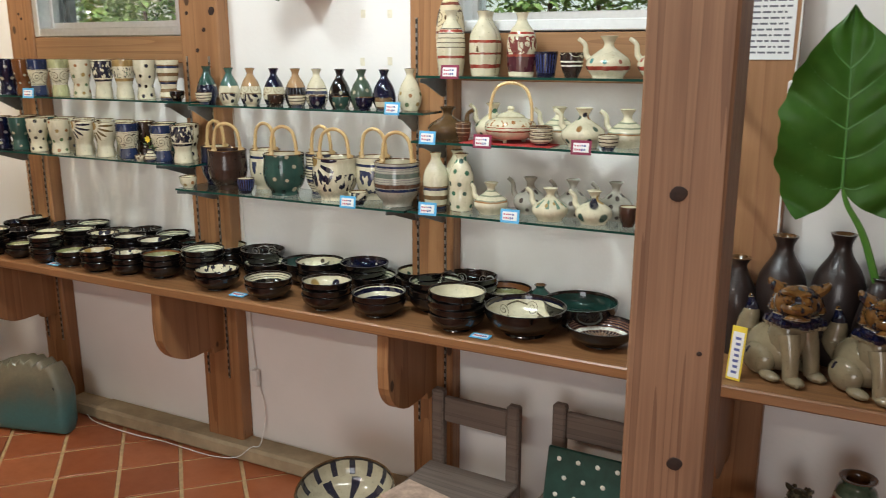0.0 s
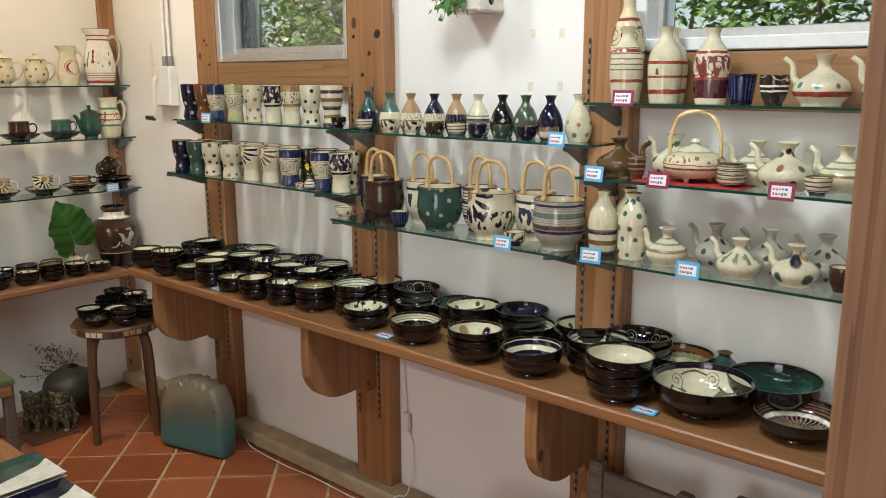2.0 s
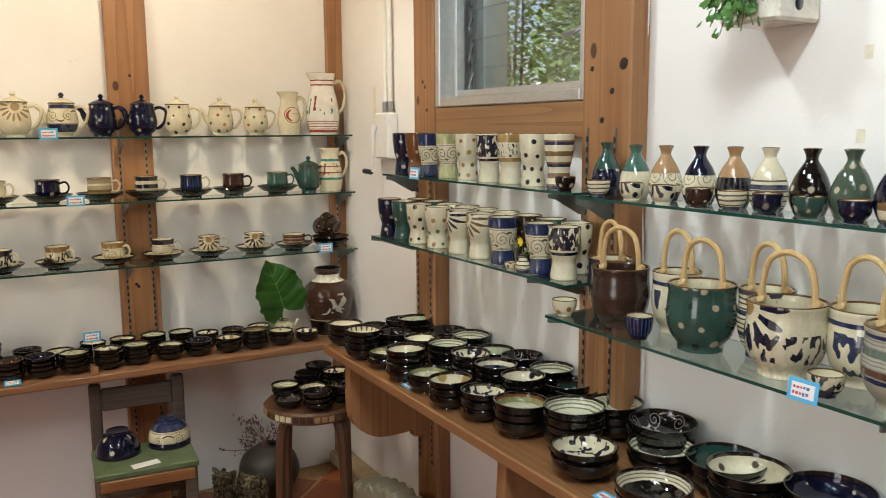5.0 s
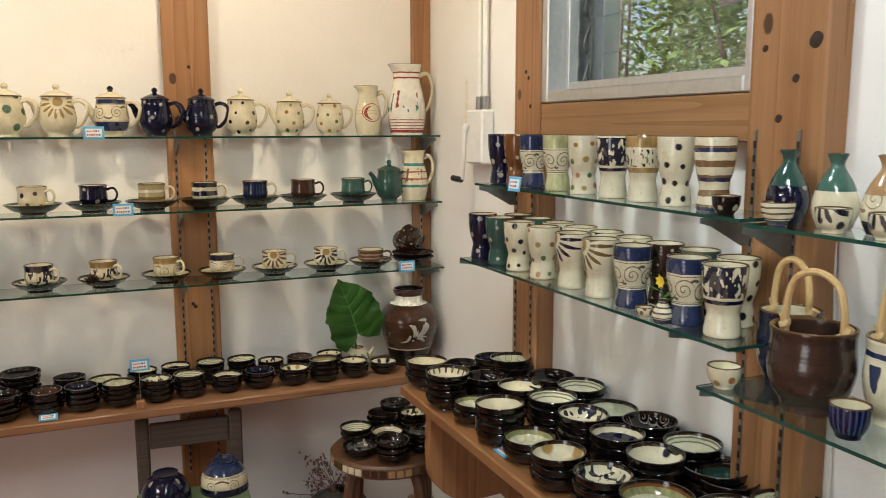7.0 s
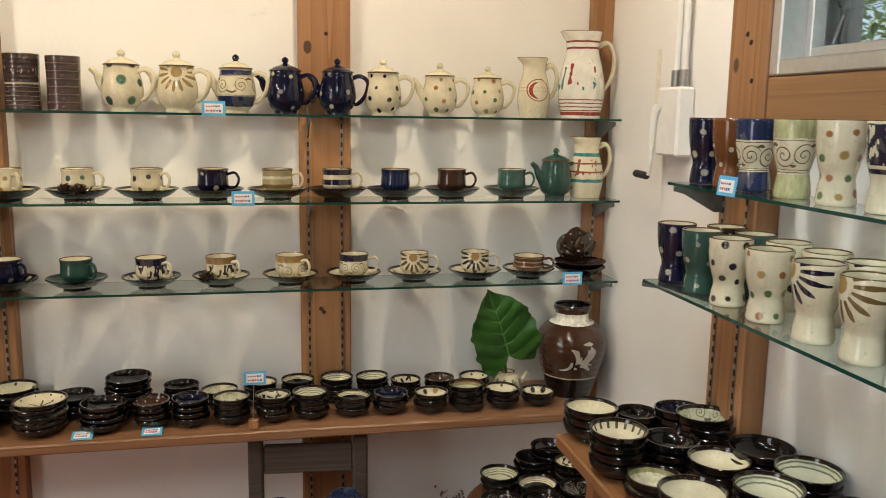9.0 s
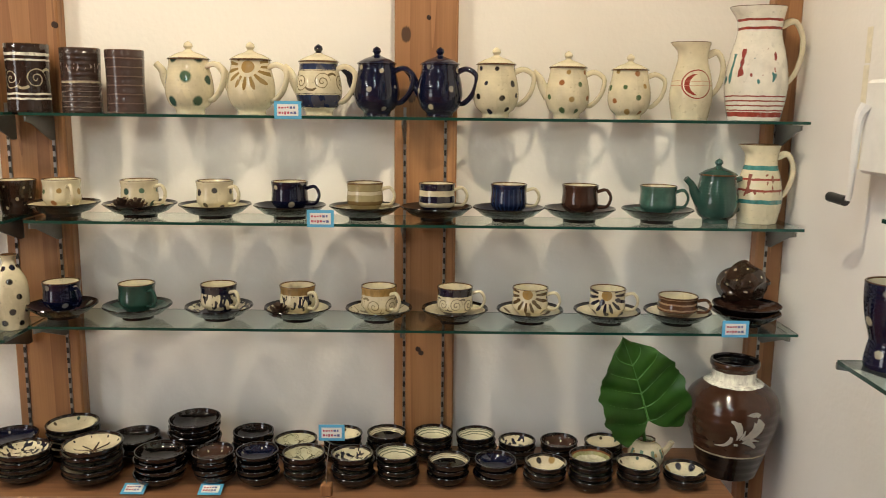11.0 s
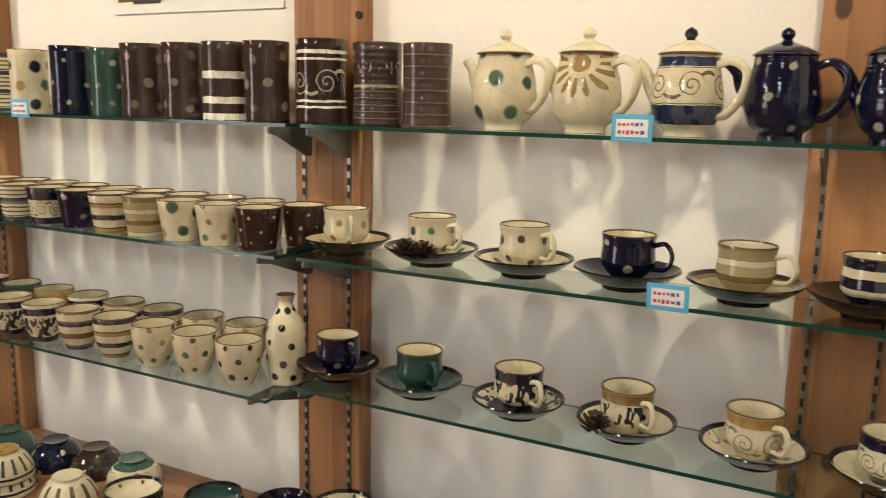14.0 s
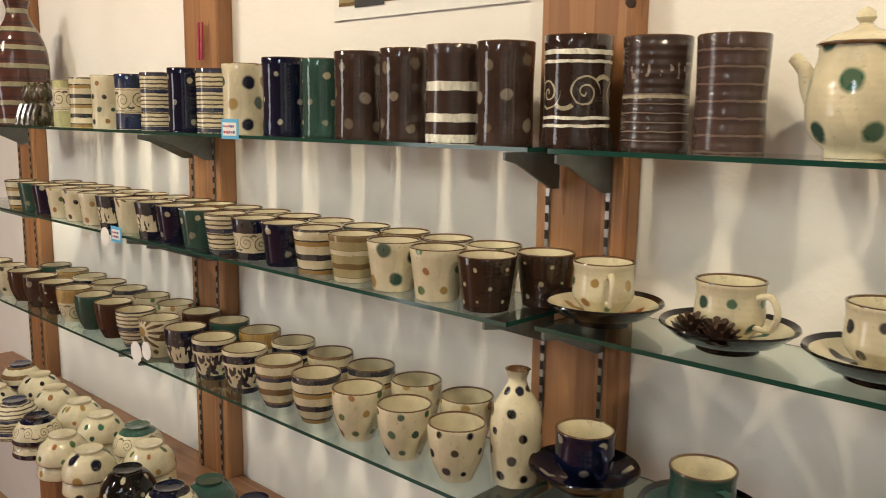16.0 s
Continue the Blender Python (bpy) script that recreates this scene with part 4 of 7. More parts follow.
glaze("bottle_lines", CREAM, [("comb", 0.012, 0.22, (0.12, 0.09, 0.07), 0.065, 0.125), ("band", 0.045, 0.052, RED), ("band", 0.112, 0.119, RED)])
glaze("bottle_red", CREAM, [("band", 0.012, 0.05, (0.07, 0.018, 0.025)), ("scroll", 0.055, 0.105, 46, RED), ("brush", 40, 0.5, (0.16, 0.03, 0.03), 0.055, 0.1), ("band", 0.05, 0.056, RED), ("band", 0.106, 0.112, RED)])
glaze("bottle_tall", (0.64, 0.53, 0.33), [("brush", 30, 0.38, (0.09, 0.05, 0.025), 0.06, 0.19), ("scroll", 0.125, 0.175, 30, (0.12, 0.08, 0.05)), ("band", 0.11, 0.116, (0.2, 0.06, 0.04)), ("band", 0.185, 0.192, (0.2, 0.06, 0.04)), ("band", 0.014, 0.02, RED)])
glaze("pitcher_moon", CREAM, [("ring", 0.0, 0.075, 0.0285, 0.031, RED), ("crescent", -0.004, 0.074, 0.01, 0.022, RED), ("comb", 0.009, 0.12, (0.45, 0.2, 0.13), 0.066, 0.09)])
glaze("pitcher_red", WHITE, [("brush", 34, 0.36, (0.27, 0.05, 0.04), 0.08, 0.15), ("brush", 30, 0.34, TEAL, 0.075, 0.14), ("comb", 0.01, 0.3, RED, 0.02, 0.06), ("band", 0.008, 0.018, RED), ("band", 0.19, 0.196, RED), ("band", 0.208, 0.213, RED)])
glaze("pitcher_teal", CREAM, [("band", 0.045, 0.054, TEAL), ("band", 0.118, 0.128, TEAL), ("comb", 0.024, 0.2, RED, 0.055, 0.118), ("brush", 46, 0.4, (0.22, 0.07, 0.05), 0.06, 0.11)])
glaze("jar_painted", (0.36, 0.32, 0.22), [("dots", 6, 0.045, 0.3, [(0.2, 0.04, 0.03), (0.04, 0.1, 0.07)], 0.02, 0.15), ("band", 0.06, 0.068, (0.03, 0.07, 0.05)), ("band", 0.108, 0.116, (0.2, 0.05, 0.03)), ("band", 0.15, 0.2, (0.05, 0.08, 0.05))])
glaze("sake_cream_scroll", CREAM, [("scroll", 0.03, 0.075, 60, (0.2, 0.14, 0.08)), ("band", 0.0, 0.02, NAVY)])
glaze("pot_lines", CREAM, [("comb", 0.012, 0.3, (0.20, 0.22, 0.15), 0.03, 0.07), ("band", 0.033, 0.037, (0.25, 0.12, 0.05))])
glaze("pot_grey_dots", GREY, [("dots", 7, 0.025, 0.25, [(0.05, 0.035, 0.03)], 0, 0.07)])
glaze("pot_petal", CREAM, [("flutes", 9, (0.10, 0.2, 0.15), 0.036, 0.055), ("dots", 9, 0.02, 0.2, [OCHRE], 0.036, 0.056)])
glaze("pot_band_red", CREAM, [("band", 0.018, 0.028, RED), ("dots", 8, 0.022, 0.3, [TEAL, RED], 0.03, 0.055)])
glaze("bailpot", CREAM, [("band", 0.03, 0.034, RED), ("band", 0.04, 0.042, RED), ("brush", 60, 0.4, (0.33, 0.14, 0.05), 0.045, 0.06)])
glaze("oil_brown", (0.09, 0.05, 0.02))
glaze("jar_brown", (0.05, 0.022, 0.013), [("band", 0.062, 0.066, WHITE_DOT), ("band", 0.216, 0.245, WHITE), ("band", 0, 0.062, BLACK)], ridges=0.02)
glaze("jar_white", WHITE)
glaze("vase_stripe", (0.085, 0.035, 0.028), [("comb", 0.05, 0.35, (0.32, 0.30, 0.2), 0, 0.5), ("comb", 0.025, 0.2, (0.05, 0.03, 0.03), 0, 0.5)])
slab_mat()
glaze("shisa_tan", (0.235, 0.19, 0.115), [("brush", 14, 0.34, NAVY, 0.05, 0.14), ("band", 0.132, 0.158, NAVY), ("band", 0.16, 0.4, (0.13, 0.06, 0.016)), ("brush", 32, 0.45, (0.012, 0.014, 0.022), 0.16, 0.4)])
glaze("shisa_dark", (0.05, 0.042, 0.025), [("brush", 50, 0.45, (0.14, 0.12, 0.07), 0, 0.3)])
glaze("mauve_bottle", (0.024, 0.015, 0.013), rough=0.35)
# insides of bowls and dishes
def inside_glaze(kind, k, h):
    """The painted inside of a bowl (k 1) or, scaled down, of a flat dish."""
    def lay(*rows):
        out = []
        for q in rows:
            if q[0] == "band":
                out.append(("band", q[1] * k, q[2] * k, q[3]))
            elif q[0] == "dots":
                out.append(("dots", q[1], q[2] * max(k, 0.6), q[3], q[4], q[5] * k, q[6]))
            elif q[0] == "comb":
                out.append(("comb", q[1] * k, q[2], q[3], q[4] * k, q[5]))
            elif q[0] == "flutes":
                out.append(("flutes", q[1], q[2], q[3] * k, q[4] if q[4] > 0.1 else q[4] * k))
            elif q[0] == "scroll":
                out.append(("scroll", q[1] * k, q[2] if q[2] > 0.1 else q[2] * k, q[3], q[4]))
            else:
                out.append((q[0], q[1] * (1.4 if k < 0.8 else 1), q[2], q[3], q[4] * k, q[5]))
        return out
    base, rows = INSIDE[kind]
    lip = 0.83 if h < 0.042 else 0.9
    return glaze(f"in_{kind}_{round(h * 500)}", base, lay(*rows) + [("band", round(h * 500) / 500 * lip, 0.2, (0.02, 0.013, 0.01))])


INSIDE = {
    "cream": (CREAM, []),
    "rings": ((0.55, 0.53, 0.38), [("comb", 0.0085, 0.4, (0.13, 0.15, 0.1), 0.018, 0.2)]),
    "blackring": (CREAM, [("comb", 0.007, 0.28, (0.12, 0.1, 0.07), 0.024, 0.2), ("band", 0, 0.024, BLACK)]),
    "bluering": (CREAM, [("band", 0.03, 0.042, NAVY), ("band", 0, 0.019, NAVY)]),
    "dots": (CREAM, [("dots", 6, 0.026, 0.26, [GREEN, (0.07, 0.05, 0.03)], 0.014, 0.2)]),
    "bigleaf": ((0.40, 0.35, 0.24), [("flutes", 15, NAVY, 0.045, 0.2), ("flutes", 8, NAVY, 0.012, 0.04)]),
    "cow": (CREAM, [("dots", 7, 0.036, 0.36, [NAVY, OCHRE, BLACK], 0.006, 0.2)]),
    "zigzag": (CREAM, [("flutes", 14, (0.10, 0.06, 0.02), 0.036, 0.2)]),
    "sketch": (BLACK, [("scroll", 0.008, 0.045, 36, (0.3, 0.29, 0.26))]),
    "swirl": ((0.48, 0.47, 0.33), [("scroll", 0.008, 0.038, 9, (0.09, 0.09, 0.05)), ("band", 0.04, 0.2, (0.15, 0.16, 0.1))]),
    "leaf": (CREAM, [("brush", 42, 0.46, NAVY, 0.01, 0.2)]),
    "navy": (NAVY, [("dots", 5, 0.026, 0.14, [WHITE_DOT], 0.012, 0.2)]),
    "green": ((0.012, 0.045, 0.036), []),
    "amber": ((0.16, 0.06, 0.02), [("band", 0, 0.02, (0.45, 0.43, 0.3)), ("band", 0.02, 0.032, (0.22, 0.22, 0.1))]),
    "black": (BLACK, []),
    "speck": (CREAM, [("dots", 9, 0.02, 0.22, [NAVY, (0.03, 0.02, 0.02)], 0.0, 0.2)]),
    "onedot": (CREAM, [("dots", 1, 0.03, 0.3, [NAVY], 0.004, 0.034)]),
    "twodots": (CREAM, [("dots", 3, 0.03, 0.28, [NAVY], 0.004, 0.034)]),
    "patch": (CREAM, [("dots", 4, 0.036, 0.4, [(0.07, 0.13, 0.09), OCHRE], 0.004, 0.2)]),
    "palegreen": ((0.40, 0.41, 0.29), [("band", 0.034, 0.2, (0.16, 0.17, 0.1))]),
    "brushleaf": (CREAM, [("flutes", 18, (0.05, 0.035, 0.02), 0.018, 0.03), ("flutes", 9, (0.04, 0.03, 0.02), 0.03, 0.036)]),
    "brown": (BROWN, [("dots", 7, 0.02, 0.2, [WHITE_DOT], 0.008, 0.2)]),
    "bigscroll": (CREAM, [("scroll", 0.02, 0.06, 7, (0.10, 0.08, 0.05)), ("band", 0.062, 0.2, NAVY)]),
    "ringbrown": ((0.17, 0.085, 0.05), [("comb", 0.006, 0.4, NAVY, 0.0, 0.2), ("band", 0.016, 0.022, WHITE), ("flutes", 40, (0.4, 0.3, 0.2), 0.0, 0.016)]),
}
WORDS = {"cream": "plain cream", "rings": "pale green ringed", "blackring": "cream and black ringed", "bluering": "white and blue ringed", "dots": "cream green-dotted", "cow": "cream dark-spotted", "bigleaf": "buff navy-leaf painted",
         "zigzag": "cream toothed-rim", "sketch": "black white-sketched", "swirl": "grey-green swirled", "leaf": "cream blue-leaf", "navy": "navy speckled", "green": "dark green", "amber": "amber-rimmed",
         "black": "glossy black", "onedot": "plain cream", "speck": "cream navy-speckled", "twodots": "cream navy-dotted", "patch": "cream green and ochre patched", "palegreen": "pale green", "brushleaf": "cream brush-stroked", "brown": "brown white-dotted", "bigscroll": "cream scrolled", "ringbrown": "brown ringed"}


def bowl(x, y, z, d, inside, h=None, group="bowls on the bench", tilt=0.0, flip=False, outer="black"):
    d = round(d * (0.955 if d > 0.11 and not flip else 1.0), 3)
    h = h or 0.315 * d
    key = ("bowl", d, inside, round(h, 3), group, outer)

    def build():
        r = d / 2
        bm = bmesh.new()
        vessel(bm, [(r * 0.5, 0.0), (r * 0.49, h * 0.12), (r * 0.7, h * 0.24), (r * 0.93, h * 0.6), (r, h)], 0.0042, 28, True, h * 0.24, 3)
        o = "black glazed outside" if outer == "black" else "glazed outside"
        return single("bowl" if h > 0.03 else "small_dish", f"round bowl, {o}, {WORDS[inside]} inside", "bowl" if h > 0.03 else "dish", group, bm, [outer, inside_glaze(inside, 0.55 if h < 0.031 else 1.0, h), "black" if outer == "black" else "brown_rim"])

    m = pose(x, y, z, 0, 0, turns.uniform(0, 360))
    if flip:
        m = pose(x, y, z + h + 0.002, 180, 0, turns.uniform(0, 360))
    if tilt:
        m = m @ pose(0, 0, 0, tilt, 0, 0)
    return put(key, build, m)


def stack(x, y, d, n, inside, z=None, h=None, pitch=0.0195, group="bowls on the bench"):
    z = BZ if z is None else z
    for i in range(n):
        last = i == n - 1
        bowl(x + turns.uniform(-0.003, 0.003), y + turns.uniform(-0.003, 0.003), z + 0.0005 + i * pitch, d, inside, h, group, turns.uniform(0, 2.0) if last and n > 1 else 0)


def cup(m, g, inner="cream", d=0.081, h=0.069, rim="brown_rim", group="coffee cups"):
    def build():
        c = thing("coffee_cup", f"glazed stoneware coffee cup, {g.replace('_', ' ')} decoration", "cup", group)
        r = d / 2
        bm = bmesh.new()
        vessel(bm, [(r * 0.55, 0), (r * 0.6, 0.005), (r * 0.9, 0.019), (r * 0.99, h * 0.42), (r * 0.95, h * 0.78), (r, h)], 0.0035, 26, True, 0.008)
        part("body", bm, [g, inner, rim], c, "", True)
        hb = bmesh.new()
        tube(hb, [(r * 0.92, 0, h * 0.8), (r + 0.016, 0, h * 0.86), (r + 0.026, 0, h * 0.62), (r + 0.018, 0, h * 0.34), (r * 0.93, 0, h * 0.3)], [0.0045, 0.004, 0.0038, 0.004, 0.005], 8, flat=0.75)
        part("handle", hb, "cream" if "cup_" in g or "cream" in g or "stripe" in g else g, c, "", True)
        return c
    return put(("cup", g, round(d, 3)), build, m)


def saucer(m, g, d=0.158):
    def build():
        bm = bmesh.new()
        r = d / 2
        lathe(bm, [(0, 0.004), (r * 0.45, 0.0), (r * 0.47, 0.006), (r * 0.72, 0.0125), (r, 0.029), (r * 0.985, 0.0315, 0), (r * 0.9, 0.0265, 0), (r * 0.62, 0.0125, 1), (r * 0.36, 0.011, 1), (0, 0.011, 1)], 32)
        return single("saucer", "round stoneware saucer with a dark rim under a coffee cup", "saucer", "saucers", bm, ["black", g])
    return put(("saucer", g, round(d, 3)), build, m)


def teapot(m, g, accent=None, k=1.0, spout=True, knob=None):
    accent = accent or "cream"

    def build():
        t = thing("teapot", f"lidded stoneware pot with loop handle, {g.replace('_', ' ')} glaze", "teapot", "teapots on the shelf")
        bm = bmesh.new()
        vessel(bm, [(0.0305, 0), (0.0315, 0.009), (0.044, 0.021), (0.0515, 0.045), (0.0495, 0.073), (0.0432, 0.1), (0.042, 0.114)], 0.004, 28, True, 0.012)
        part("body", bm, [g, "cream", "brown_rim"], t, "", True)
        lb = bmesh.new()
        lathe(lb, [(0, 0.113), (0.038, 0.113), (0.0445, 0.1155), (0.043, 0.1185), (0.028, 0.127), (0.012, 0.1325), (0.008, 0.135)], 26)
        lid = part("lid", lb, [g if g in ("navy_dots", "green") else accent], t, "", True)
        eb = bmesh.new()
        lathe(eb, [(0.0425, 0.1142), (0.0452, 0.1148), (0.0452, 0.1168), (0.043, 0.1182)], 26)
        part("lid_edge", eb, "brown_rim" if "navy_dots" != g else "navy", lid, "brown lid edge", True)
        kb = bmesh.new()
        lathe(kb, [(0.008, 0.134), (0.006, 0.1375), (0.010, 0.143), (0.0085, 0.149), (0.003, 0.153), (0, 0.1545)], 14)
        part("knob", kb, [knob or ("navy" if "scroll" in g or g == "navy_dots" else accent if g != "green" else "green")], lid, "", True)
        hb = bmesh.new()
        tube(hb, [(0.037, 0, 0.098), (0.062, 0, 0.106), (0.084, 0, 0.09), (0.078, 0, 0.056), (0.058, 0, 0.032), (0.042, 0, 0.028)], [0.0075, 0.007, 0.0065, 0.0065, 0.007, 0.0055], 10, flat=0.75)
        part("handle", hb, [g if g in ("navy_dots", "green") else accent], t, "", True)
        if spout:
            sb = bmesh.new()
            tube(sb, [(-0.042, 0, 0.05), (-0.058, 0, 0.074), (-0.066, 0, 0.092), (-0.081, 0, 0.107)], [0.015, 0.0115, 0.0085, 0.0075], 10)
            part("spout", sb, [g if g in ("navy_dots", "green") else accent], t, "", True)
        t.scale = (k, k, k)
        return t
    key = ("teapot", g, spout, round(k, 2), accent)
    return put(key, build, m @ Matrix.Diagonal((k, k, k, 1)) if key not in PROTO else m)


def cylinder_mug(m, g, d=0.084, h=0.135, inner="cream"):
    def build():
        r = d / 2
        bm = bmesh.new()
        vessel(bm, [(r * 0.95, 0), (r * 0.99, 0.005), (r * 0.96, h * 0.5), (r, h)], 0.004, 28, True, 0.01)
        return single("cylinder_cup", f"tall straight stoneware cup, {g.replace('_', ' ')} glaze", "cup", "tall straight cups", bm, [g, inner, "brown_rim"])
    return put(("cyl", g, round(d, 3), round(h, 3)), build, m)


def beer_cup(m, g, h=0.128, r=0.036, group="waisted beer cups", rim="brown_rim"):
    def build():
        bm = bmesh.new()
        vessel(bm, [(r * 0.78, 0), (r * 0.82, 0.006), (r * 0.75, h * 0.22), (r * 0.7, h * 0.34), (r * 0.88, h * 0.55), (r * 0.98, h * 0.78), (r, h)], 0.0035, 26, True, 0.012)
        return single("beer_cup", f"tall waisted stoneware beer cup, {g.replace('_', ' ')} glaze", "cup", group, bm, [g, "cream", rim])
    return put(("beer", g, round(h, 3), round(r, 3)), build, m)


def tumbler(m, g, h=0.075, r=0.042, kind="flared", group="tumblers on the shelf"):
    def build():
        bm = bmesh.new()
        if kind == "flared":
            o = [(r * 0.76, 0), (r * 0.78, 0.004), (r * 0.86, h * 0.4), (r, h)]
        else:
            o = [(r * 0.58, 0), (r * 0.62, 0.004), (r * 0.86, h * 0.35), (r * 0.98, h * 0.7), (r, h)]
        vessel(bm, o, 0.0035, 26, True, 0.01)
        return single("tumbler" if kind == "flared" else "tea_cup", f"handleless stoneware cup, {g.replace('_', ' ')} glaze", "cup", group, bm, [g, "cream", "brown_rim"])
    return put(("tumbler", g, kind, round(h, 3), round(r, 3)), build, m)


def bottle(m, g, h=0.116, r=0.037, neck=0.012, lip=0.017, top=None, group="sake bottles", shape="sake"):
    def build():
        bm = bmesh.new()
        if shape == "sake":
            o = [(r * 0.72, 0), (r * 0.78, 0.004), (r, h * 0.22), (r * 0.98, h * 0.4), (r * 0.72, h * 0.62), (neck * 1.15, h * 0.8), (neck, h * 0.88), (lip, h)]
        elif shape == "tall":
            o = [(r * 0.82, 0), (r * 0.86, 0.006), (r * 0.97, h * 0.25), (r, h * 0.5), (r * 0.86, h * 0.68), (neck * 1.25, h * 0.84), (neck, h * 0.92), (lip, h)]
        else:
            o = [(r * 0.86, 0), (r * 0.9, 0.005), (r, h * 0.2), (r * 0.94, h * 0.38), (r, h * 0.56), (r * 0.82, h * 0.74), (neck * 1.2, h * 0.87), (neck, h * 0.93), (lip, h)]
        c = curve(o, 4)
        prof = [(0, 0.002), (c[0][0] * 0.8, 0.002)] + [(a, b2, 1 if top and b2 > h * 0.52 else 0) for a, b2 in c] + [(c[-1][0] * 0.8, h + 0.001, 2), (c[-1][0] * 0.6, h - 0.004, 2), (neck * 0.6, h * 0.9, 2), (0, h * 0.86, 2)]
        lathe(bm, prof, 26)
        return single("sake_bottle" if shape == "sake" else "bottle", f"narrow-necked stoneware bottle, {g.replace('_', ' ')} glaze", "bottle", group, bm, [g, top or g, "brown_rim"])
    return put(("bottle", g, round(h, 3), round(r, 3), top, shape), build, m)


def bail_pot(m, g, r=0.066, h=0.125, rim="brown_rim", foot=True):
    def build():
        t = thing("ice_pail", f"deep stoneware pail with an arched bamboo handle, {g.replace('_', ' ')} glaze", "pail", "pails with bamboo handles")
        bm = bmesh.new()
        vessel(bm, [(r * 0.66, 0), (r * 0.68, 0.012), (r * 0.9, 0.032), (r * 1.02, h * 0.52), (r * 0.97, h * 0.84), (r, h)], 0.005, 30, True, 0.014)
        part("body", bm, [g, "cream" if g != "bail_brown" else "bail_brown", rim], t, "", True)
        hb = bmesh.new()
        w = r * 0.8
        tube(hb, [(-w, 0, h * 0.86), (-w * 0.98, 0, h + 0.03), (-w * 0.72, 0, h + 0.068), (0, 0, h + 0.083), (w * 0.72, 0, h + 0.068), (w * 0.98, 0, h + 0.03), (w, 0, h * 0.86)], 0.0055, 8)
        hd = part("handle", hb, "bamboo", t, "arched bamboo handle", True)
        for s in (-1, 1):
            pb = bmesh.new()
            tube(pb, [(s * w - 0.006, -0.006, h * 0.93), (s * w + 0.001, 0.0, h * 0.965), (s * w + 0.008 * s, 0.004, h + 0.01)], 0.0072, 7)
            part("binding", pb, "bamboo", hd, "", True)
        return t
    return put(("bail", g, round(r, 3)), build, m)


def spout_pot(m, g, r=0.046, h=0.085, accent="cream"):
    def build():
        t = thing("spouted_flask", f"squat flask with a raised spout, {g.replace('_', ' ')} glaze", "flask", "spouted flasks")
        bm = bmesh.new()
        c = curve([(r * 0.7, 0), (r * 0.74, 0.005), (r, h * 0.25), (r * 0.93, h * 0.45), (r * 0.5, h * 0.63), (r * 0.25, h * 0.74), (r * 0.24, h * 0.86), (r * 0.42, h)])
        lathe(bm, [(0, 0.002), (r * 0.6, 0.002)] + c + [(r * 0.36, h + 0.001), (r * 0.18, h * 0.9), (0, h * 0.88)], 26)
        part("body", bm, [g], t, "", True)
        sb = bmesh.new()
        tube(sb, [(-r * 0.8, 0, h * 0.4), (-r * 1.05, 0, h * 0.55), (-r * 1.12, 0, h * 0.8), (-r * 1.42, 0, h * 0.94)], [0.0085, 0.0075, 0.006, 0.0055], 9)
        part("spout", sb, [accent], t, "", True)
        return t
    return put(("flask", g, round(r, 3), round(h, 3)), build, m)


def pitcher(m, g, h, r, accent="cream"):
    def build():
        t = thing("pitcher", f"stoneware pitcher with a loop handle, {g.replace('_', ' ')} decoration", "pitcher")
        bm = bmesh.new()
        vessel(bm, [(r * 0.82, 0), (r * 0.86, 0.008), (r, h * 0.3), (r * 0.9, h * 0.55), (r * 0.72, h * 0.74), (r * 0.7, h * 0.85), (r * 0.8, h)], 0.004, 28, True, 0.012)
        for v in bm.verts:
            if v.co.z > h * 0.9 and v.co.x < -r * 0.5:
                v.co.x -= 0.012 * (v.co.z / h - 0.9) * 10
        part("body", bm, [g, "cream", "brown_rim"], t, "", True)
        hb = bmesh.new()
        tube(hb, [(r * 0.66, 0, h * 0.84), (r * 1.15, 0, h * 0.88), (r * 1.45, 0, h * 0.7), (r * 1.3, 0, h * 0.45), (r * 0.9, 0, h * 0.3)], [0.009, 0.0085, 0.008, 0.008, 0.007], 10, flat=0.7)
        part("handle", hb, accent, t, "", True)
        return t
    return put(("pitcher", g, h), build, m)


def price_tag(m, w=0.057, h=0.037, edge="tag_blue", lying=False, star=True):
    def build():
        t = thing("price_tag", f"small white price card with a {'blue' if edge == 'tag_blue' else 'dark red'} border", "price tag", "price tags")
        part("border", boxed(-w / 2, w / 2, -0.0012, 0.0, 0, h, bevel=0.0004), edge, t)
        part("card", boxed(-w / 2 + 0.0065, w / 2 - 0.0065, -0.0018, -0.0013, 0.0065, h - 0.0065), "paper", t)
        rr = random.Random(3)
        for z, ink in ((h - 0.0155, "ink_red"), (0.0105, "ink_red")):
            x = -w / 2 + 0.0095
            while x < w / 2 - 0.014:
                s = rr.uniform(0.003, 0.006)
                part("writing", boxed(x, x + s, -0.0023, -0.0019, z + rr.uniform(-0.001, 0.0006), z + 0.0042 + rr.uniform(-0.001, 0.001)), ink if x < 0 else "ink_blue", t)
                x += s + 0.002
        return t
    return put(("tag", edge, round(w, 3)), build, m)


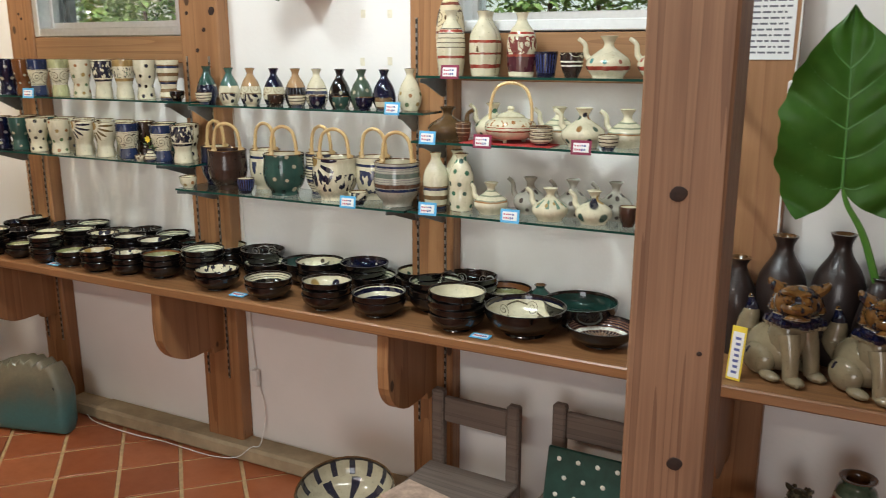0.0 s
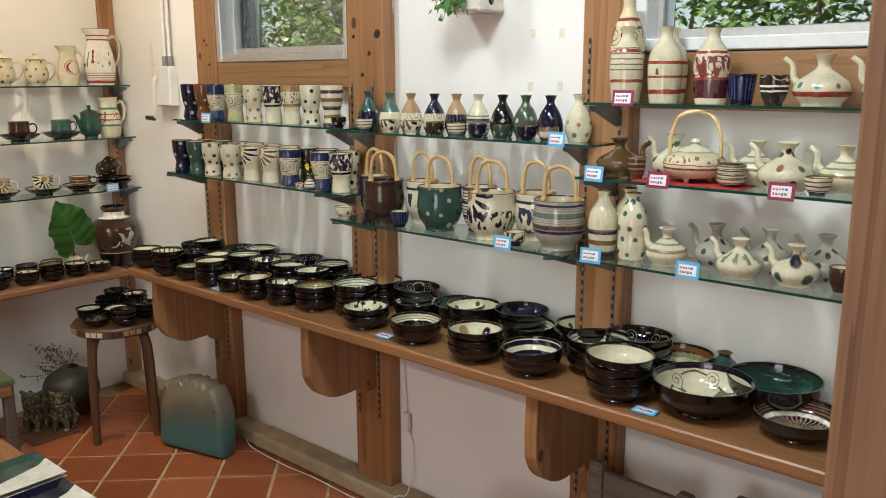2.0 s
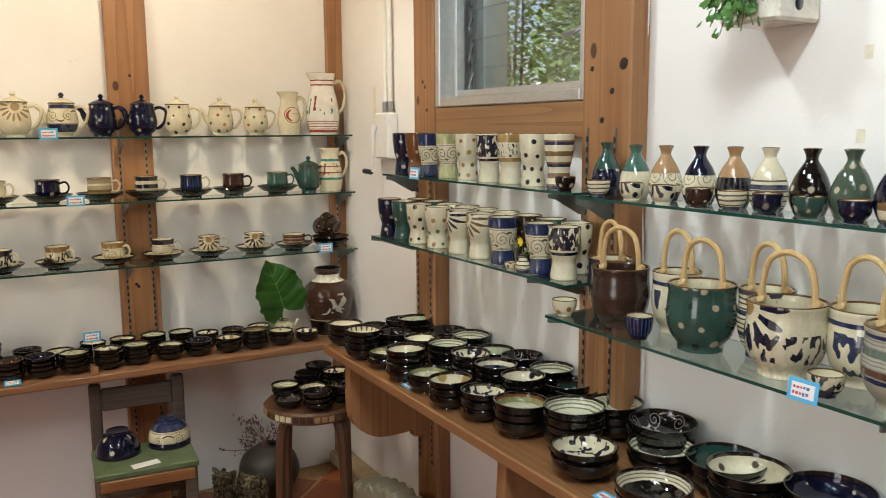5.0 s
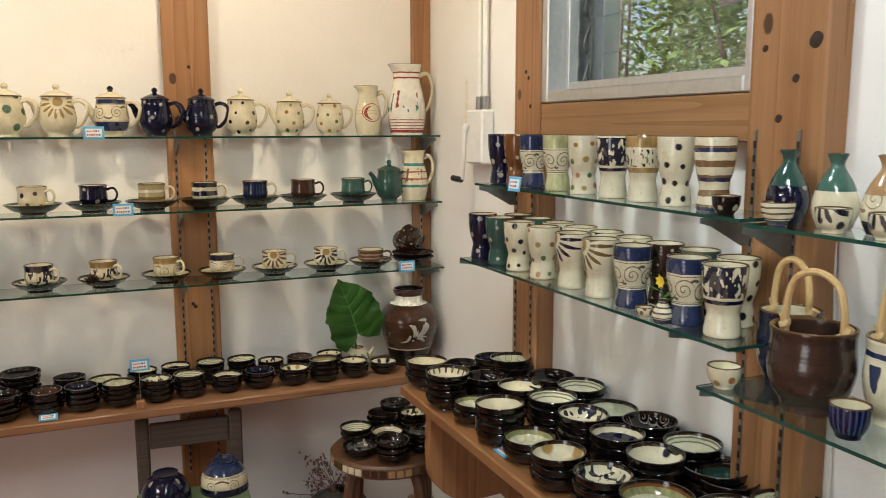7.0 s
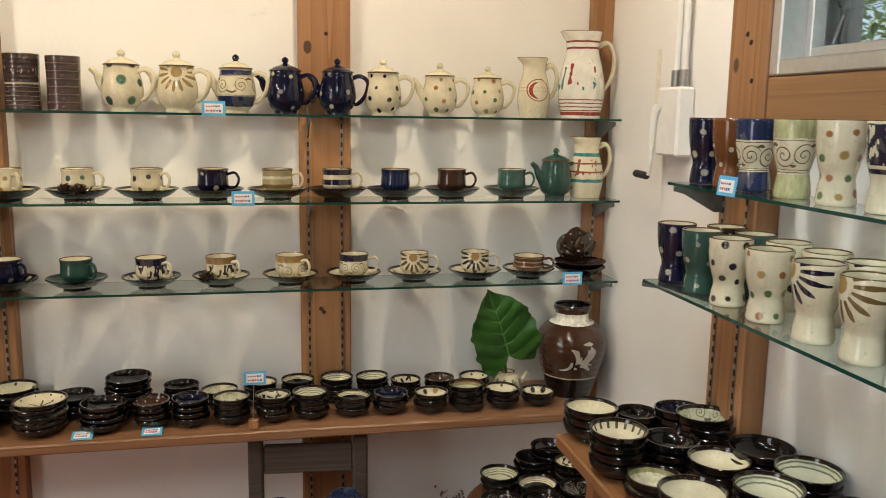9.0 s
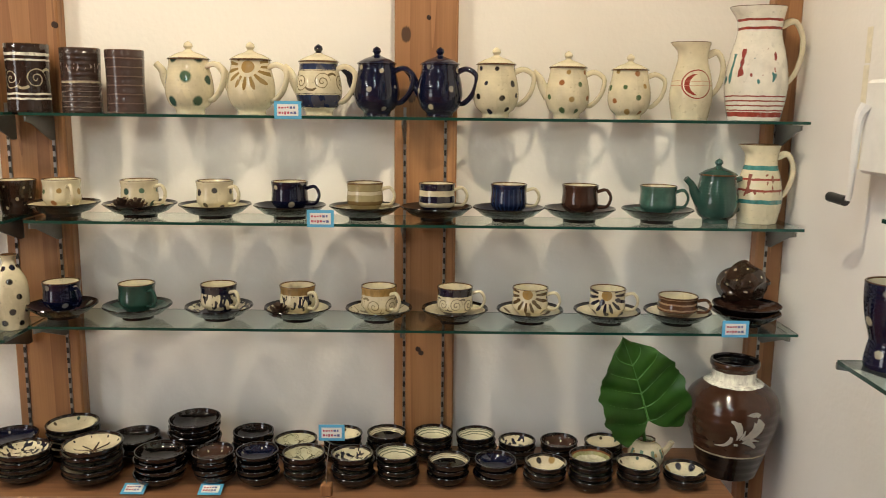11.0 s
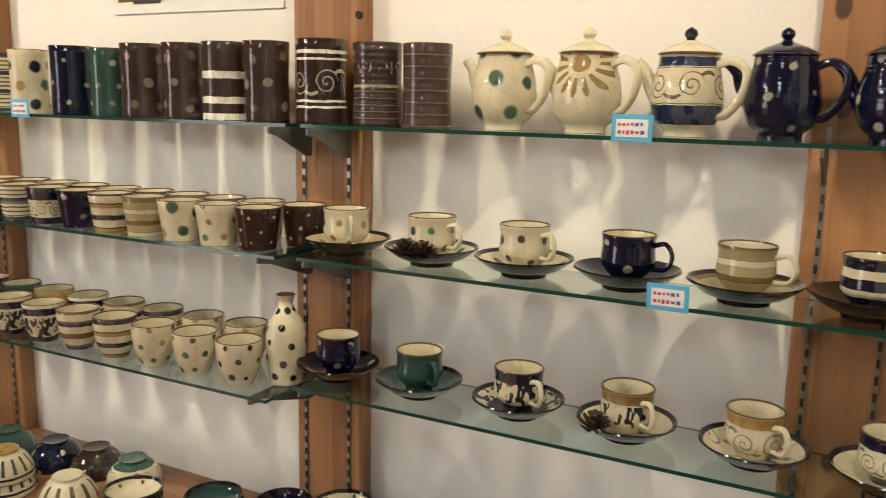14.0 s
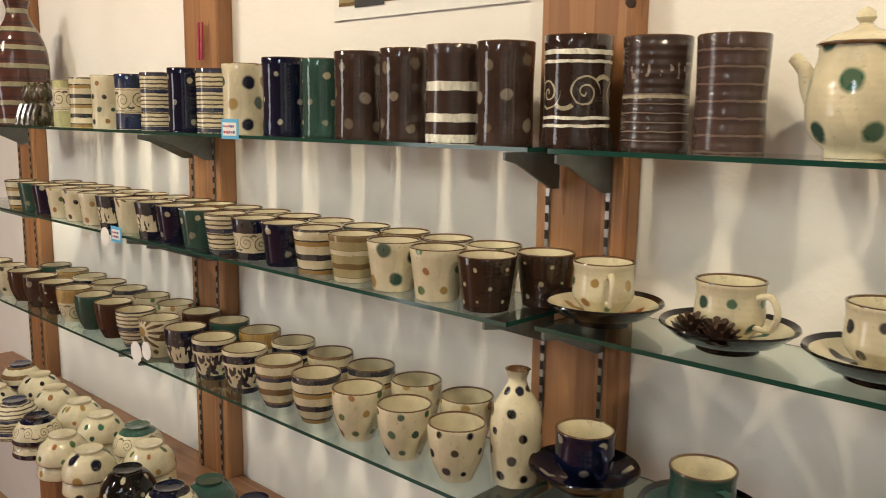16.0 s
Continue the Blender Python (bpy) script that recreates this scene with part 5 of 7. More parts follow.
def heart_leaf(name, parent, w, h, mat_name, bend=0.06):
    """A broad heart-shaped leaf in the x, z plane, tip up: folded along its midrib, quilted between its veins, with a waved margin."""
    rows = 6

    def place(u, v, lift=0.0):
        half = w / 2 * float(np.interp(v, (0, 0.08, 0.2, 0.35, 0.5, 0.64, 0.76, 0.86, 0.93, 1), (0.66, 0.88, 0.99, 1.0, 0.93, 0.8, 0.62, 0.36, 0.13, 0.004)))
        e = abs(u)
        lobe = -0.27 * h * (e ** 0.8) * (1 - 0.35 * e) * max(0, 1 - v * 2.6)
        edge = 1 + (0.03 * math.sin(v * 31 + (2 if u > 0 else 0)) + 0.02 * math.sin(v * 57 + (0 if u > 0 else 1))) * e ** 3
        quilt = 0.04 * w * abs(math.sin((v * rows - e * 1.5) * math.pi)) * min(1, 4 * e) * (1 - v * 0.6)
        wave = 0.05 * w * math.sin(v * 15 + (1.5 if u > 0 else 0)) * e ** 2.5
        y = -bend * e ** 1.5 * w - 0.25 * bend * math.sin(v * 3) - quilt + wave - lift
        return Vector((half * u * edge, y, v * h + lobe))

    bm = bmesh.new()
    nv, nu = 44, 14
    grid = [[bm.verts.new(place(j / nu, i / nv)) for j in range(-nu, nu + 1)] for i in range(nv + 1)]
    for a, b2 in zip(grid, grid[1:]):
        for j in range(2 * nu):
            bm.faces.new((a[j], a[j + 1], b2[j + 1], b2[j]))
    bmesh.ops.solidify(bm, geom=bm.faces[:], thickness=0.0012)
    blade = part(name, bm, mat_name, parent, "", True)
    bm = bmesh.new()
    tube(bm, [place(0, v, 0.0015) for v in (0, 0.2, 0.4, 0.6, 0.8, 0.96)], [0.009 * w + 0.001, 0.006 * w, 0.003 * w, 0.0004], 6)
    part("midrib", bm, "leaf_vein", blade, "", True)
    for k in range(rows - 1):
        for sg in (-1, 1):
            pts = [place(sg * e, (k + 1.5 * e) / rows, 0.0008) for e in (0.0, 0.2, 0.4, 0.6, 0.8, 0.92) if (k + 1.5 * e) / rows < 0.97]
            bm = bmesh.new()
            tube(bm, pts, [0.005 * w + 0.0004, 0.003 * w, 0.0003], 5)
            part("vein", bm, "leaf_vein", blade, "", True)
    return blade


# ---- floor ----
GX, GY, GP = -3.0, 2.022, 0.2095
tagged(part("floor", boxed(XW - T, XE + T, YS - T, YN + T, -0.06, -0.004), "grout"), "terracotta tile floor laid diagonally with sandy joints", "floor", kind="structure")
floor_ob = bpy.data.objects["floor"]

# ---- west shelves: teapots, cups, dishes ----
z = 1.4215
cylinder_mug(west(-3.645, 0.934, z), "mug_incised")
cylinder_mug(west(-3.645, 1.03, z), "mug_ringed", 0.082, 0.132)
glaze("teapot_green_spots", CREAM, [("dots", 5, 0.043, 0.29, [GREEN, (0.025, 0.1, 0.06)], 0.008, 0.3)])
for y, g, k, sp in ((1.168, "teapot_green_spots", 1.0, True), (1.302, "teapot_daisy", 1.0, True), (1.449, "teapot_scroll", 0.98, True), (1.575, "navy_dots", 0.96, True), (1.712, "navy_dots", 0.96, True),
                    (1.834, "cream_navy_dots", 0.97, False), (1.99, "cream_mixed_dots", 0.93, True), (2.125, "cream_mixed_dots", 0.9, False)):
    teapot(west(-3.645, y, z, turns.uniform(-4, 4) - (16 if y < 1.5 else 12 if y < 1.75 else 4)), g, None, k, sp)
pitcher(west(-3.64, 2.258, z), "pitcher_moon", 0.163, 0.046)
pitcher(west(-3.64, 2.398, z), "pitcher_red", 0.238, 0.066)
z = 1.1965
for y, g, s in ((0.886, "cream_mixed_dots", "cream_mixed_dots"), (1.056, "cream_green_dots", "cream_green_dots"), (1.221, "cream_navy_dots", "cream_navy_dots"), (1.385, "navy_dots", "navy"), (1.55, "stripe_tan", "stripe_tan"),
                (1.708, "cup_navy_bands", "black"), (1.866, "cup_blue_fluted", "navy"), (2.023, "brown", "brown"), (2.195, "pale_teal", "green")):
    saucer(west(-3.622, y, z), s)
    cup(west(-3.622, y, z + 0.012, turns.uniform(-6, 6) - (50 if y < 1 else 22 if y < 1.3 else 6)), g)
teapot(west(-3.63, 2.327, z, 8), "green", "green", 0.92)
pitcher(west(-3.645, 2.425, z), "pitcher_teal", 0.172, 0.05)
z = 0.9695
for y, g, s in ((0.875, "navy_dots", "navy_dots"), (1.042, "green", "green"), (1.224, "cup_navy_leaf", "cup_navy_leaf"), (1.4, "cup_brown_leaf", "cup_daisy_brown"), (1.581, "cream_scroll", "cream_scroll"),
                (1.751, "cup_blue_scroll", "cream"), (1.919, "cup_daisy_brown", "cup_daisy_brown"), (2.092, "cup_daisy_navy", "cup_daisy_navy"), (2.25, "brown_ring", "cream")):
    saucer(west(-3.612, y, z), s, 0.15)
    cup(west(-3.612, y, z + 0.012, turns.uniform(-6, 6) - (38 if y < 1.65 else 10)), g, d=0.081 if g != "brown_ring" else 0.09, h=0.067 if g != "brown_ring" else 0.052)
for i in range(2):
    saucer(west(-3.612, 2.405, z + i * 0.016), "brown", 0.15)
bottle(west(-3.60, 0.768, 0.9475), "cream_navy_dots", 0.165, 0.037, 0.013, 0.018, None, "spotted bottle", "tall")
tb = cup(west(-3.605, 2.43, z + 0.078, 0) @ pose(0, 0, 0, -70, 0, 30), "brown_dots")
tagged(tb, "brown white-dotted coffee cup lying on stacked saucers", "cup")
cup(west(-3.64, 2.375, z + 0.082, 0) @ pose(0, 0, 0, -95, 0, -35), "brown_dots")


def pine_cone(m):
    def build():
        bm = bmesh.new()
        for i in range(46):
            a, v = i * 2.399, i / 46
            r = 0.017 * math.sin(math.pi * (0.12 + 0.85 * v)) + 0.002
            c = Vector((r * math.cos(a), r * math.sin(a), v * 0.03))
            d = Vector((math.cos(a), math.sin(a), 0.5))
            s = d.cross(Vector((0, 0, 1))).normalized() * 0.0042
            vs = [bm.verts.new(q) for q in (c * 0.6 + s, c * 0.6 - s, c + d * 0.004 - s, c + d * 0.006, c + d * 0.004 + s)]
            bm.faces.new(vs)
        lathe(bm, [(0, 0.0), (0.008, 0.004), (0.009, 0.018), (0, 0.028)], 8)
        return single("pine_cone", "small brown pine cone lying on a saucer", "pine cone", "pine cones", bm, "cone_brown")
    return put(("cone",), build, m)


pine_cone(west(-3.572, 1.035, 1.2125))
pine_cone(west(-3.566, 1.07, 1.2125, 70))
pine_cone(west(-3.566, 1.365, 0.9855, 40))

# small dishes in two rows on the west bench
front = [(0.80, 0.125, 4, "leaf"), (0.954, 0.135, 5, "speck"), (1.104, 0.118, 4, "black"), (1.223, 0.093, 4, "brown"), (1.32, 0.094, 4, "navy"), (1.423, 0.095, 4, "swirl"), (1.529, 0.094, 4, "leaf"), (1.628, 0.094, 4, "rings"),
         (1.74, 0.094, 3, "blackring"), (1.844, 0.094, 3, "navy"), (1.952, 0.094, 3, "cow"), (2.054, 0.097, 4, "amber"), (2.159, 0.094, 3, "dots"), (2.265, 0.094, 2, "cow")]
for y, d, n, k in front:
    stack(-3.53 + turns.uniform(-0.006, 0.006), y, d, n, k, WZ, 0.026, 0.0155, "small dishes on the shelf bench")
back = [(0.72, 0.12, 3, "navy"), (0.864, 0.125, 5, "dots"), (1.009, 0.12, 3, "black"), (1.148, 0.125, 6, "black"), (1.283, 0.095, 4, "black"), (1.386, 0.1, 3, "swirl"), (1.492, 0.09, 4, "dots"), (1.595, 0.093, 4, "blackring"),
        (1.703, 0.093, 4, "rings"), (1.807, 0.093, 4, "rings"), (1.902, 0.088, 3, "leaf"), (2.002, 0.088, 3, "brown"), (2.108, 0.09, 3, "dots")]
for y, d, n, k in back:
    stack(-3.645 + turns.uniform(-0.006, 0.006), y, d, n, k, WZ, 0.026, 0.0155, "small dishes on the shelf bench")

# brown jar with a white-brushed flower, and the small leaf vase
jar = thing("storage_jar", "big brown glazed jar with a cream neck and brushed white flower", "jar", at=west(-3.615, 2.39, WZ + 0.0005, -12))
bm = bmesh.new()
vessel(bm, [(0.062, 0), (0.066, 0.012), (0.084, 0.07), (0.103, 0.14), (0.098, 0.185), (0.066, 0.216), (0.05, 0.222), (0.049, 0.245), (0.055, 0.257), (0.054, 0.266)], 0.006, 32, True, 0.02)
part("body", bm, ["jar_brown", "black", "black"], jar, "", True)
JAR = ((0, 0.07, 0.14, 0.185, 0.216), (0.064, 0.085, 0.104, 0.099, 0.067))


def brushed(points, widths):
    """One white brush stroke lying on the jar's belly, through (x, z) points."""
    line = smooth_path([(a, 0, c) for a, c in points], 6)
    bm = bmesh.new()
    last = None
    for i, q in enumerate(line):
        q = Vector(q)
        d = (Vector(line[min(i + 1, len(line) - 1)]) - Vector(line[max(i - 1, 0)])).normalized()
        side = Vector((d.z, 0, -d.x)) * float(np.interp(i / (len(line) - 1), np.linspace(0, 1, len(widths)), widths))
        row = []
        for k in (-1, 0, 1):
            v = q + side * k
            rad = float(np.interp(v.z, *JAR)) + (0.0022 if k == 0 else 0.0014)
            row.append(bm.verts.new((v.x, -math.sqrt(max(rad * rad - v.x * v.x, 0)), v.z)))
        if last:
            for k in (0, 1):
                bm.faces.new((last[k], last[k + 1], row[k + 1], row[k]))
        last = row
    bmesh.ops.solidify(bm, geom=bm.faces[:], thickness=0.001)
    return bm


for pts, r in (([(0.012, 0.114), (0.034, 0.128), (0.046, 0.15), (0.038, 0.17), (0.018, 0.172)], [0.003, 0.01, 0.012, 0.009, 0.001]),
               ([(0.0, 0.112), (0.006, 0.13), (0.0, 0.15), (-0.014, 0.157)], [0.001, 0.006, 0.008, 0.002]), ([(0.006, 0.112), (0.014, 0.126), (0.017, 0.138)], [0.001, 0.003, 0.001]),
               ([(0.012, 0.106), (0.028, 0.106), (0.042, 0.093)], [0.001, 0.0065, 0.003]), ([(0.014, 0.109), (0.032, 0.113), (0.05, 0.109)], [0.001, 0.004, 0.001]),
               ([(-0.01, 0.119), (-0.013, 0.107), (-0.024, 0.096), (-0.043, 0.092)], [0.003, 0.005, 0.0035, 0.001]), ([(-0.004, 0.1), (0.004, 0.1)], [0.003, 0.003])):
    part("brushed_petal", brushed(pts, r), "jar_white", jar, "white brushed petal", True)
lv = thing("leaf_vase", "small dotted spouted vase holding one broad green leaf", "vase", at=west(-3.62, 2.2, WZ + 0.0005))
bm = bmesh.new()
vessel(bm, [(0.03, 0), (0.032, 0.006), (0.042, 0.03), (0.034, 0.055), (0.02, 0.064), (0.021, 0.072)], 0.004, 24, True, 0.01)
part("body", bm, ["pot_petal", "cream", "brown_rim"], lv, "", True)
sb = bmesh.new()
tube(sb, [(0.036, 0, 0.035), (0.05, 0, 0.05), (0.058, -0.005, 0.068)], [0.009, 0.007, 0.006], 8)
part("spout", sb, "cream", lv, "", True)
st = bmesh.new()
tube(st, [(0.0, 0, 0.05), (-0.01, -0.01, 0.09), (-0.012, -0.012, 0.13)], 0.004, 7)
part("stalk", st, "broad_leaf", lv, "", True)
heart_leaf("leaf", lv, 0.2, 0.208, "broad_leaf", 0.06).matrix_basis = pose(-0.004, -0.02, 0.125, -4, -19, 6)

# price cards on the west shelves
price_tag(west(-3.5585, 1.396, 1.414, 0))
price_tag(west(-3.5425, 1.463, 1.189, 0))
price_tag(west(-3.5275, 2.352, 0.962, 0))
price_tag(west(-3.5635, 0.114, 1.413, 0))
price_tag(west(-3.53, 1.483, WZ + 0.099, 0))
cb = thing("card_stand", "little pine block with a wire card holder", "card stand", at=west(-3.475, 1.478, WZ + 0.0005))
part("block", boxed(-0.012, 0.012, -0.011, 0.011, 0, 0.024, bevel=0.0015), "pine_post", cb)
bm = bmesh.new()
tube(bm, [(0, 0, 0.02), (0, 0.002, 0.06), (0.002, 0.045, 0.1)], 0.0009, 5)
part("wire", bm, "steel", cb, "", True)
for y in (1.063, 1.228):
    price_tag(west(-3.462, y, WZ + 0.002) @ pose(0, 0, 0, -75, 0, 0), 0.05, 0.035)

# ---- west shelves, far bays ----
z = 1.4215
bottle(west(-3.62, -1.03, z), "vase_stripe", 0.34, 0.075, 0.028, 0.034, None, "striped vase", "tall")
for y, g in ((-0.93, "shisa_dark"), (-0.86, "shisa_dark")):
    bm = bmesh.new()
    lathe(bm, [(0, 0), (0.026, 0), (0.03, 0.02), (0.024, 0.05), (0.017, 0.06), (0.028, 0.075), (0.03, 0.09), (0.02, 0.107), (0, 0.11)], 16, wob=0.12)
    for sx in (-0.018, 0.018):
        tube(bm, [(sx, -0.02, 0.055), (sx, -0.03, 0.03), (sx, -0.034, 0.003)], [0.009, 0.008, 0.011], 7)
        tube(bm, [(sx, 0.0, 0.095), (sx * 1.3, 0.0, 0.115)], [0.008, 0.003], 6)
    o = single("lion_dog_figurine", "small brown glazed guardian lion figurine on the glass shelf", "figurine", "guardian lion figurines", bm, g)
    o.matrix_basis = west(-3.61, y, z)
for y, g, d, h in ((-0.78, "lime_scroll", 0.07, 0.118), (-0.66, "stripe_blue", 0.08, 0.122), (-0.525, "cream_tri_dots", 0.078, 0.124), (-0.41, "blue_scroll", 0.078, 0.124), (-0.285, "stripe_fine", 0.08, 0.124), (-0.16, "navy_dots", 0.078, 0.13),
                   (-0.055, "stripe_fine", 0.08, 0.126), (0.055, "cream_big_dots", 0.08, 0.132), (0.185, "navy_dots", 0.09, 0.138), (0.30, "green_dots", 0.078, 0.132), (0.39, "mauve_dots", 0.086, 0.14), (0.50, "mauve_dots", 0.084, 0.14),
                   (0.607, "mug_banded", 0.086, 0.14), (0.703, "mauve_dots", 0.084, 0.14)):
    cylinder_mug(west(-3.635 + turns.uniform(-0.006, 0.006), y, z), g, d, h)
cylinder_mug(west(-3.64, 0.822, z), "mug_dark_scroll", 0.09, 0.142)
z = 1.1965
L2 = ["brown_dots", "cream_mixed_dots", "cream_big_dots", "stripe_tan", "stripe_blue", "navy_dots", "cup_blue_scroll", "stripe_fine", "green_dots", "navy_dots", "cup_navy_leaf", "cream_daisy_brown", "cup_navy_leaf", "cream_mixed_dots", "cream_navy_dots", "cream_mixed_dots", "navy_dots", "green_dots", "stripe_blue"]
for i, g in enumerate(L2):
    tumbler(west(-3.575, 0.728 - 0.0935 * i, z), g)
for i in range(18):
    tumbler(west(-3.655, 0.77 - 0.0955 * i, z), ["brown_dots", "cream_mixed_dots", "stripe_fine", "stripe_tan", "green_dots", "cream_navy_dots"][i % 6])
z = 0.9475
L3 = ["cream_navy_dots", "cream_green_dots", "cream_mixed_dots", "stripe_blue", "stripe_brown", "navy_leaf", "navy_leaf", "cup_navy_leaf", "cup_daisy_brown", "stripe_fine", "brown", "green", "cream_scroll", "brown_dots", "mauve_dots", "brown", "cream_navy_dots", "mauve_dots"]
for i, g in enumerate(L3):
    tumbler(west(-3.55, 0.70 - 0.107 * i, z), g, 0.082, 0.0425, "round", "tea cups on the shelf")
for i in range(15):
    tumbler(west(-3.645, 0.635 - 0.112 * i, z), ["cream_mixed_dots", "cream_mixed_dots", "stripe_blue", "stripe_brown", "navy_leaf", "cream_scroll", "green", "brown"][i % 8], 0.082, 0.0425, "round", "tea cups on the shelf")


def sticker(y, z0, r=0.02):
    bm = bmesh.new()
    lathe(bm, [(0, 0.0), (r, 0.0), (r, 0.0008), (0, 0.0008)], 9, m=pose(0, 0, 0, 90))
    o = single("paper_note", "white cut paper note stuck to the shelf edge", "note", "paper notes", bm, "paper")
    o.matrix_basis = west(-3.497 if z0 < 1.1 else -3.527, y, z0, 0)


sticker(-0.16, 0.963, 0.024)
sticker(-0.115, 0.975, 0.02)
sticker(-0.345, 1.185, 0.022)
price_tag(west(-3.5275, -0.29, 1.178, 0), 0.05, 0.04)

# upturned rice bowls on the far end of the west bench
UP = [(-3.575, -0.81, 2, "cream_tri_dots"), (-3.575, -0.655, 2, "cream_mixed_dots"), (-3.57, -0.52, 2, "cream_green_dots"), (-3.6, -0.385, 2, "bowl_scroll_green"), (-3.455, -0.62, 2, "bowl_scroll"), (-3.45, -0.455, 2, "cream_mixed_dots"),
      (-3.455, -0.325, 2, "cream_big_dots"), (-3.565, -0.26, 2, "cream_mixed_dots"), (-3.6, -0.06, 1, "green"), (-3.468, -0.165, 2, "black_dots"), (-3.615, 0.085, 1, "navy_dots"), (-3.488, -0.025, 2, "bowl_scroll"), (-3.635, 0.197, 1, "brown_dots"),
      (-3.475, 0.105, 2, "bowl_petals"), (-3.635, 0.315, 1, "bowl_scroll_green"), (-3.505, 0.265, 1, "cream_flutes"), (-3.46, -0.78, 2, "stripe_fine"), (-3.46, -0.93, 2, "cream_tri_dots"), (-3.47, -1.07, 2, "navy_dots"), (-3.59, -0.96, 2, "cream_navy_dots"),
      (-3.59, -1.1, 2, "stripe_brown"), (-3.48, -1.21, 1, "cream_mixed_dots")]
glaze("bowl_scroll", CREAM, [("scroll", 0.016, 0.046, 42, (0.1, 0.085, 0.06)), ("band", 0, 0.013, NAVY), ("band", 0.05, 0.2, NAVY)])
glaze("bowl_scroll_green", CREAM, [("scroll", 0.018, 0.05, 42, (0.16, 0.14, 0.08)), ("band", 0, 0.016, (0.04, 0.09, 0.07))])
glaze("bowl_petals", CREAM, [("flutes", 15, NAVY, 0.013, 0.042), ("band", 0.047, 0.052, NAVY), ("band", 0, 0.006, OCHRE)])
glaze("cream_flutes", CREAM, [("flutes", 11, (0.06, 0.045, 0.02), 0.012, 0.05)])
for x, y, n, g in UP:
    for j in range(n):
        bowl(x, y, WZ + j * 0.034, 0.12, "cream", 0.06, "upturned rice bowls", 0, True, g)
stack(-3.535, 0.425, 0.125, 3, "dots", WZ, 0.028, 0.0155, "small plates")
stack(-3.62, 0.56, 0.125, 2, "green", WZ, 0.028, 0.0155, "small plates")

# framed poster and red pens on the west wall
po = thing("wall_poster", "laminated poster in a clear sleeve on the wall", "poster", at=west(XW + 0.002, 0.433, 1.634))
part("sleeve", boxed(-0.23, 0.23, -0.0015, 0.0, 0, 0.64), "paper", po)
part("picture", boxed(-0.215, 0.215, -0.0025, -0.0018, 0.025, 0.62), "stripe_tan", po)
part("dark_band", boxed(-0.17, -0.09, -0.0032, -0.0027, 0.02, 0.05), "black_plastic", po)
pe = thing("red_pens", "two thin red pens stuck upright on the post", "pen", at=west(PX + 0.006, -0.2, 1.575))
for dx in (-0.005, 0.006):
    bm = bmesh.new()
    tube(bm, [(dx, -0.004, 0), (dx * 1.4 + 0.004, -0.004, 0.08)], 0.003, 6)
    part("pen", bm, "ink_red", pe, "", True)

# ---- north wall: beer cups, sake bottles, pails ----
z = 1.2975
for x, g in ((-2.925, "navy_dots"), (-2.835, "amber_dots"), (-2.753, "blue_scroll"), (-2.637, "lime_scroll"), (-2.525, "cream_mixed_dots"), (-2.413, "blue_leaf"), (-2.31, "tan_leaf"), (-2.21, "cream_navy_dots"), (-2.105, "stripe_brown")):
    beer_cup(north(x, 2.395, z, turns.uniform(-5, 5)), g, 0.13, 0.037 if g != "lime_comb" else 0.043)
z = 1.1005
for x, g in ((-2.9, "navy_dots"), (-2.80, "green_dots"), (-2.7, "cream_navy_dots"), (-2.584, "cream_mixed_dots"), (-2.46, "cream_daisy_navy"), (-2.353, "cream_daisy_brown"), (-2.245, "blue_scroll"), (-2.085, "blue_scroll"), (-1.995, "blue_leaf")):
    beer_cup(north(x, 2.328, z, turns.uniform(-5, 5)), g, 0.119, 0.038)
for i in range(9):
    beer_cup(north(-2.845 + i * 0.1, 2.405, z), ["brown_dots", "green_dots", "cream_navy_dots", "cream_mixed_dots", "cream_daisy_navy", "cream_mixed_dots"][i % 6], 0.119, 0.038)
fv = thing("bud_vase", "tiny white bottle vase with a yellow wildflower", "vase", at=north(-2.105, 2.292, z))
bm = bmesh.new()
vessel(bm, [(0.014, 0), (0.016, 0.004), (0.019, 0.018), (0.009, 0.035), (0.01, 0.044)], 0.002, 18, True, 0.004)
part("body", bm, ["stripe_fine", "cream", "brown_rim"], fv, "", True)
bm = bmesh.new()
tube(bm, [(0, 0, 0.02), (-0.004, 0, 0.06), (0, -0.004, 0.072)], 0.001, 5)
for k in range(5):
    c = Vector((0.018 * math.cos(k * 1.3), 0.01 * math.sin(k * 2.1), 0.045 + 0.008 * k))
    d = Vector((math.cos(k * 1.3), math.sin(k * 2.1), 0.6)).normalized()
    s = d.cross(Vector((0.2, 0.1, 1))).normalized() * 0.006
    bm.faces.new([bm.verts.new(q) for q in (c - d * 0.014, c + s, c + d * 0.016, c - s)])
part("stem_and_leaves", bm, "ivy_leaf", fv)
bm = bmesh.new()
for k in range(7):
    a = k * 0.9
    u, w = Vector((math.cos(a), -0.3, math.sin(a))), Vector((-math.sin(a), 0, math.cos(a))) * 0.004
    c = Vector((0, -0.005, 0.075))
    bm.faces.new([bm.verts.new(q) for q in (c, c + u * 0.008 + w, c + u * 0.013, c + u * 0.008 - w)])
part("flower", bm, "yellow_petal", fv, "yellow flower")
tumbler(north(-2.15, 2.288, z), "cup_daisy_brown", 0.02, 0.017, "round", "sake cups")
tumbler(north(-2.035, 2.36, 1.2975), "black_dots", 0.032, 0.024, "round", "sake cups")
z = 1.2905
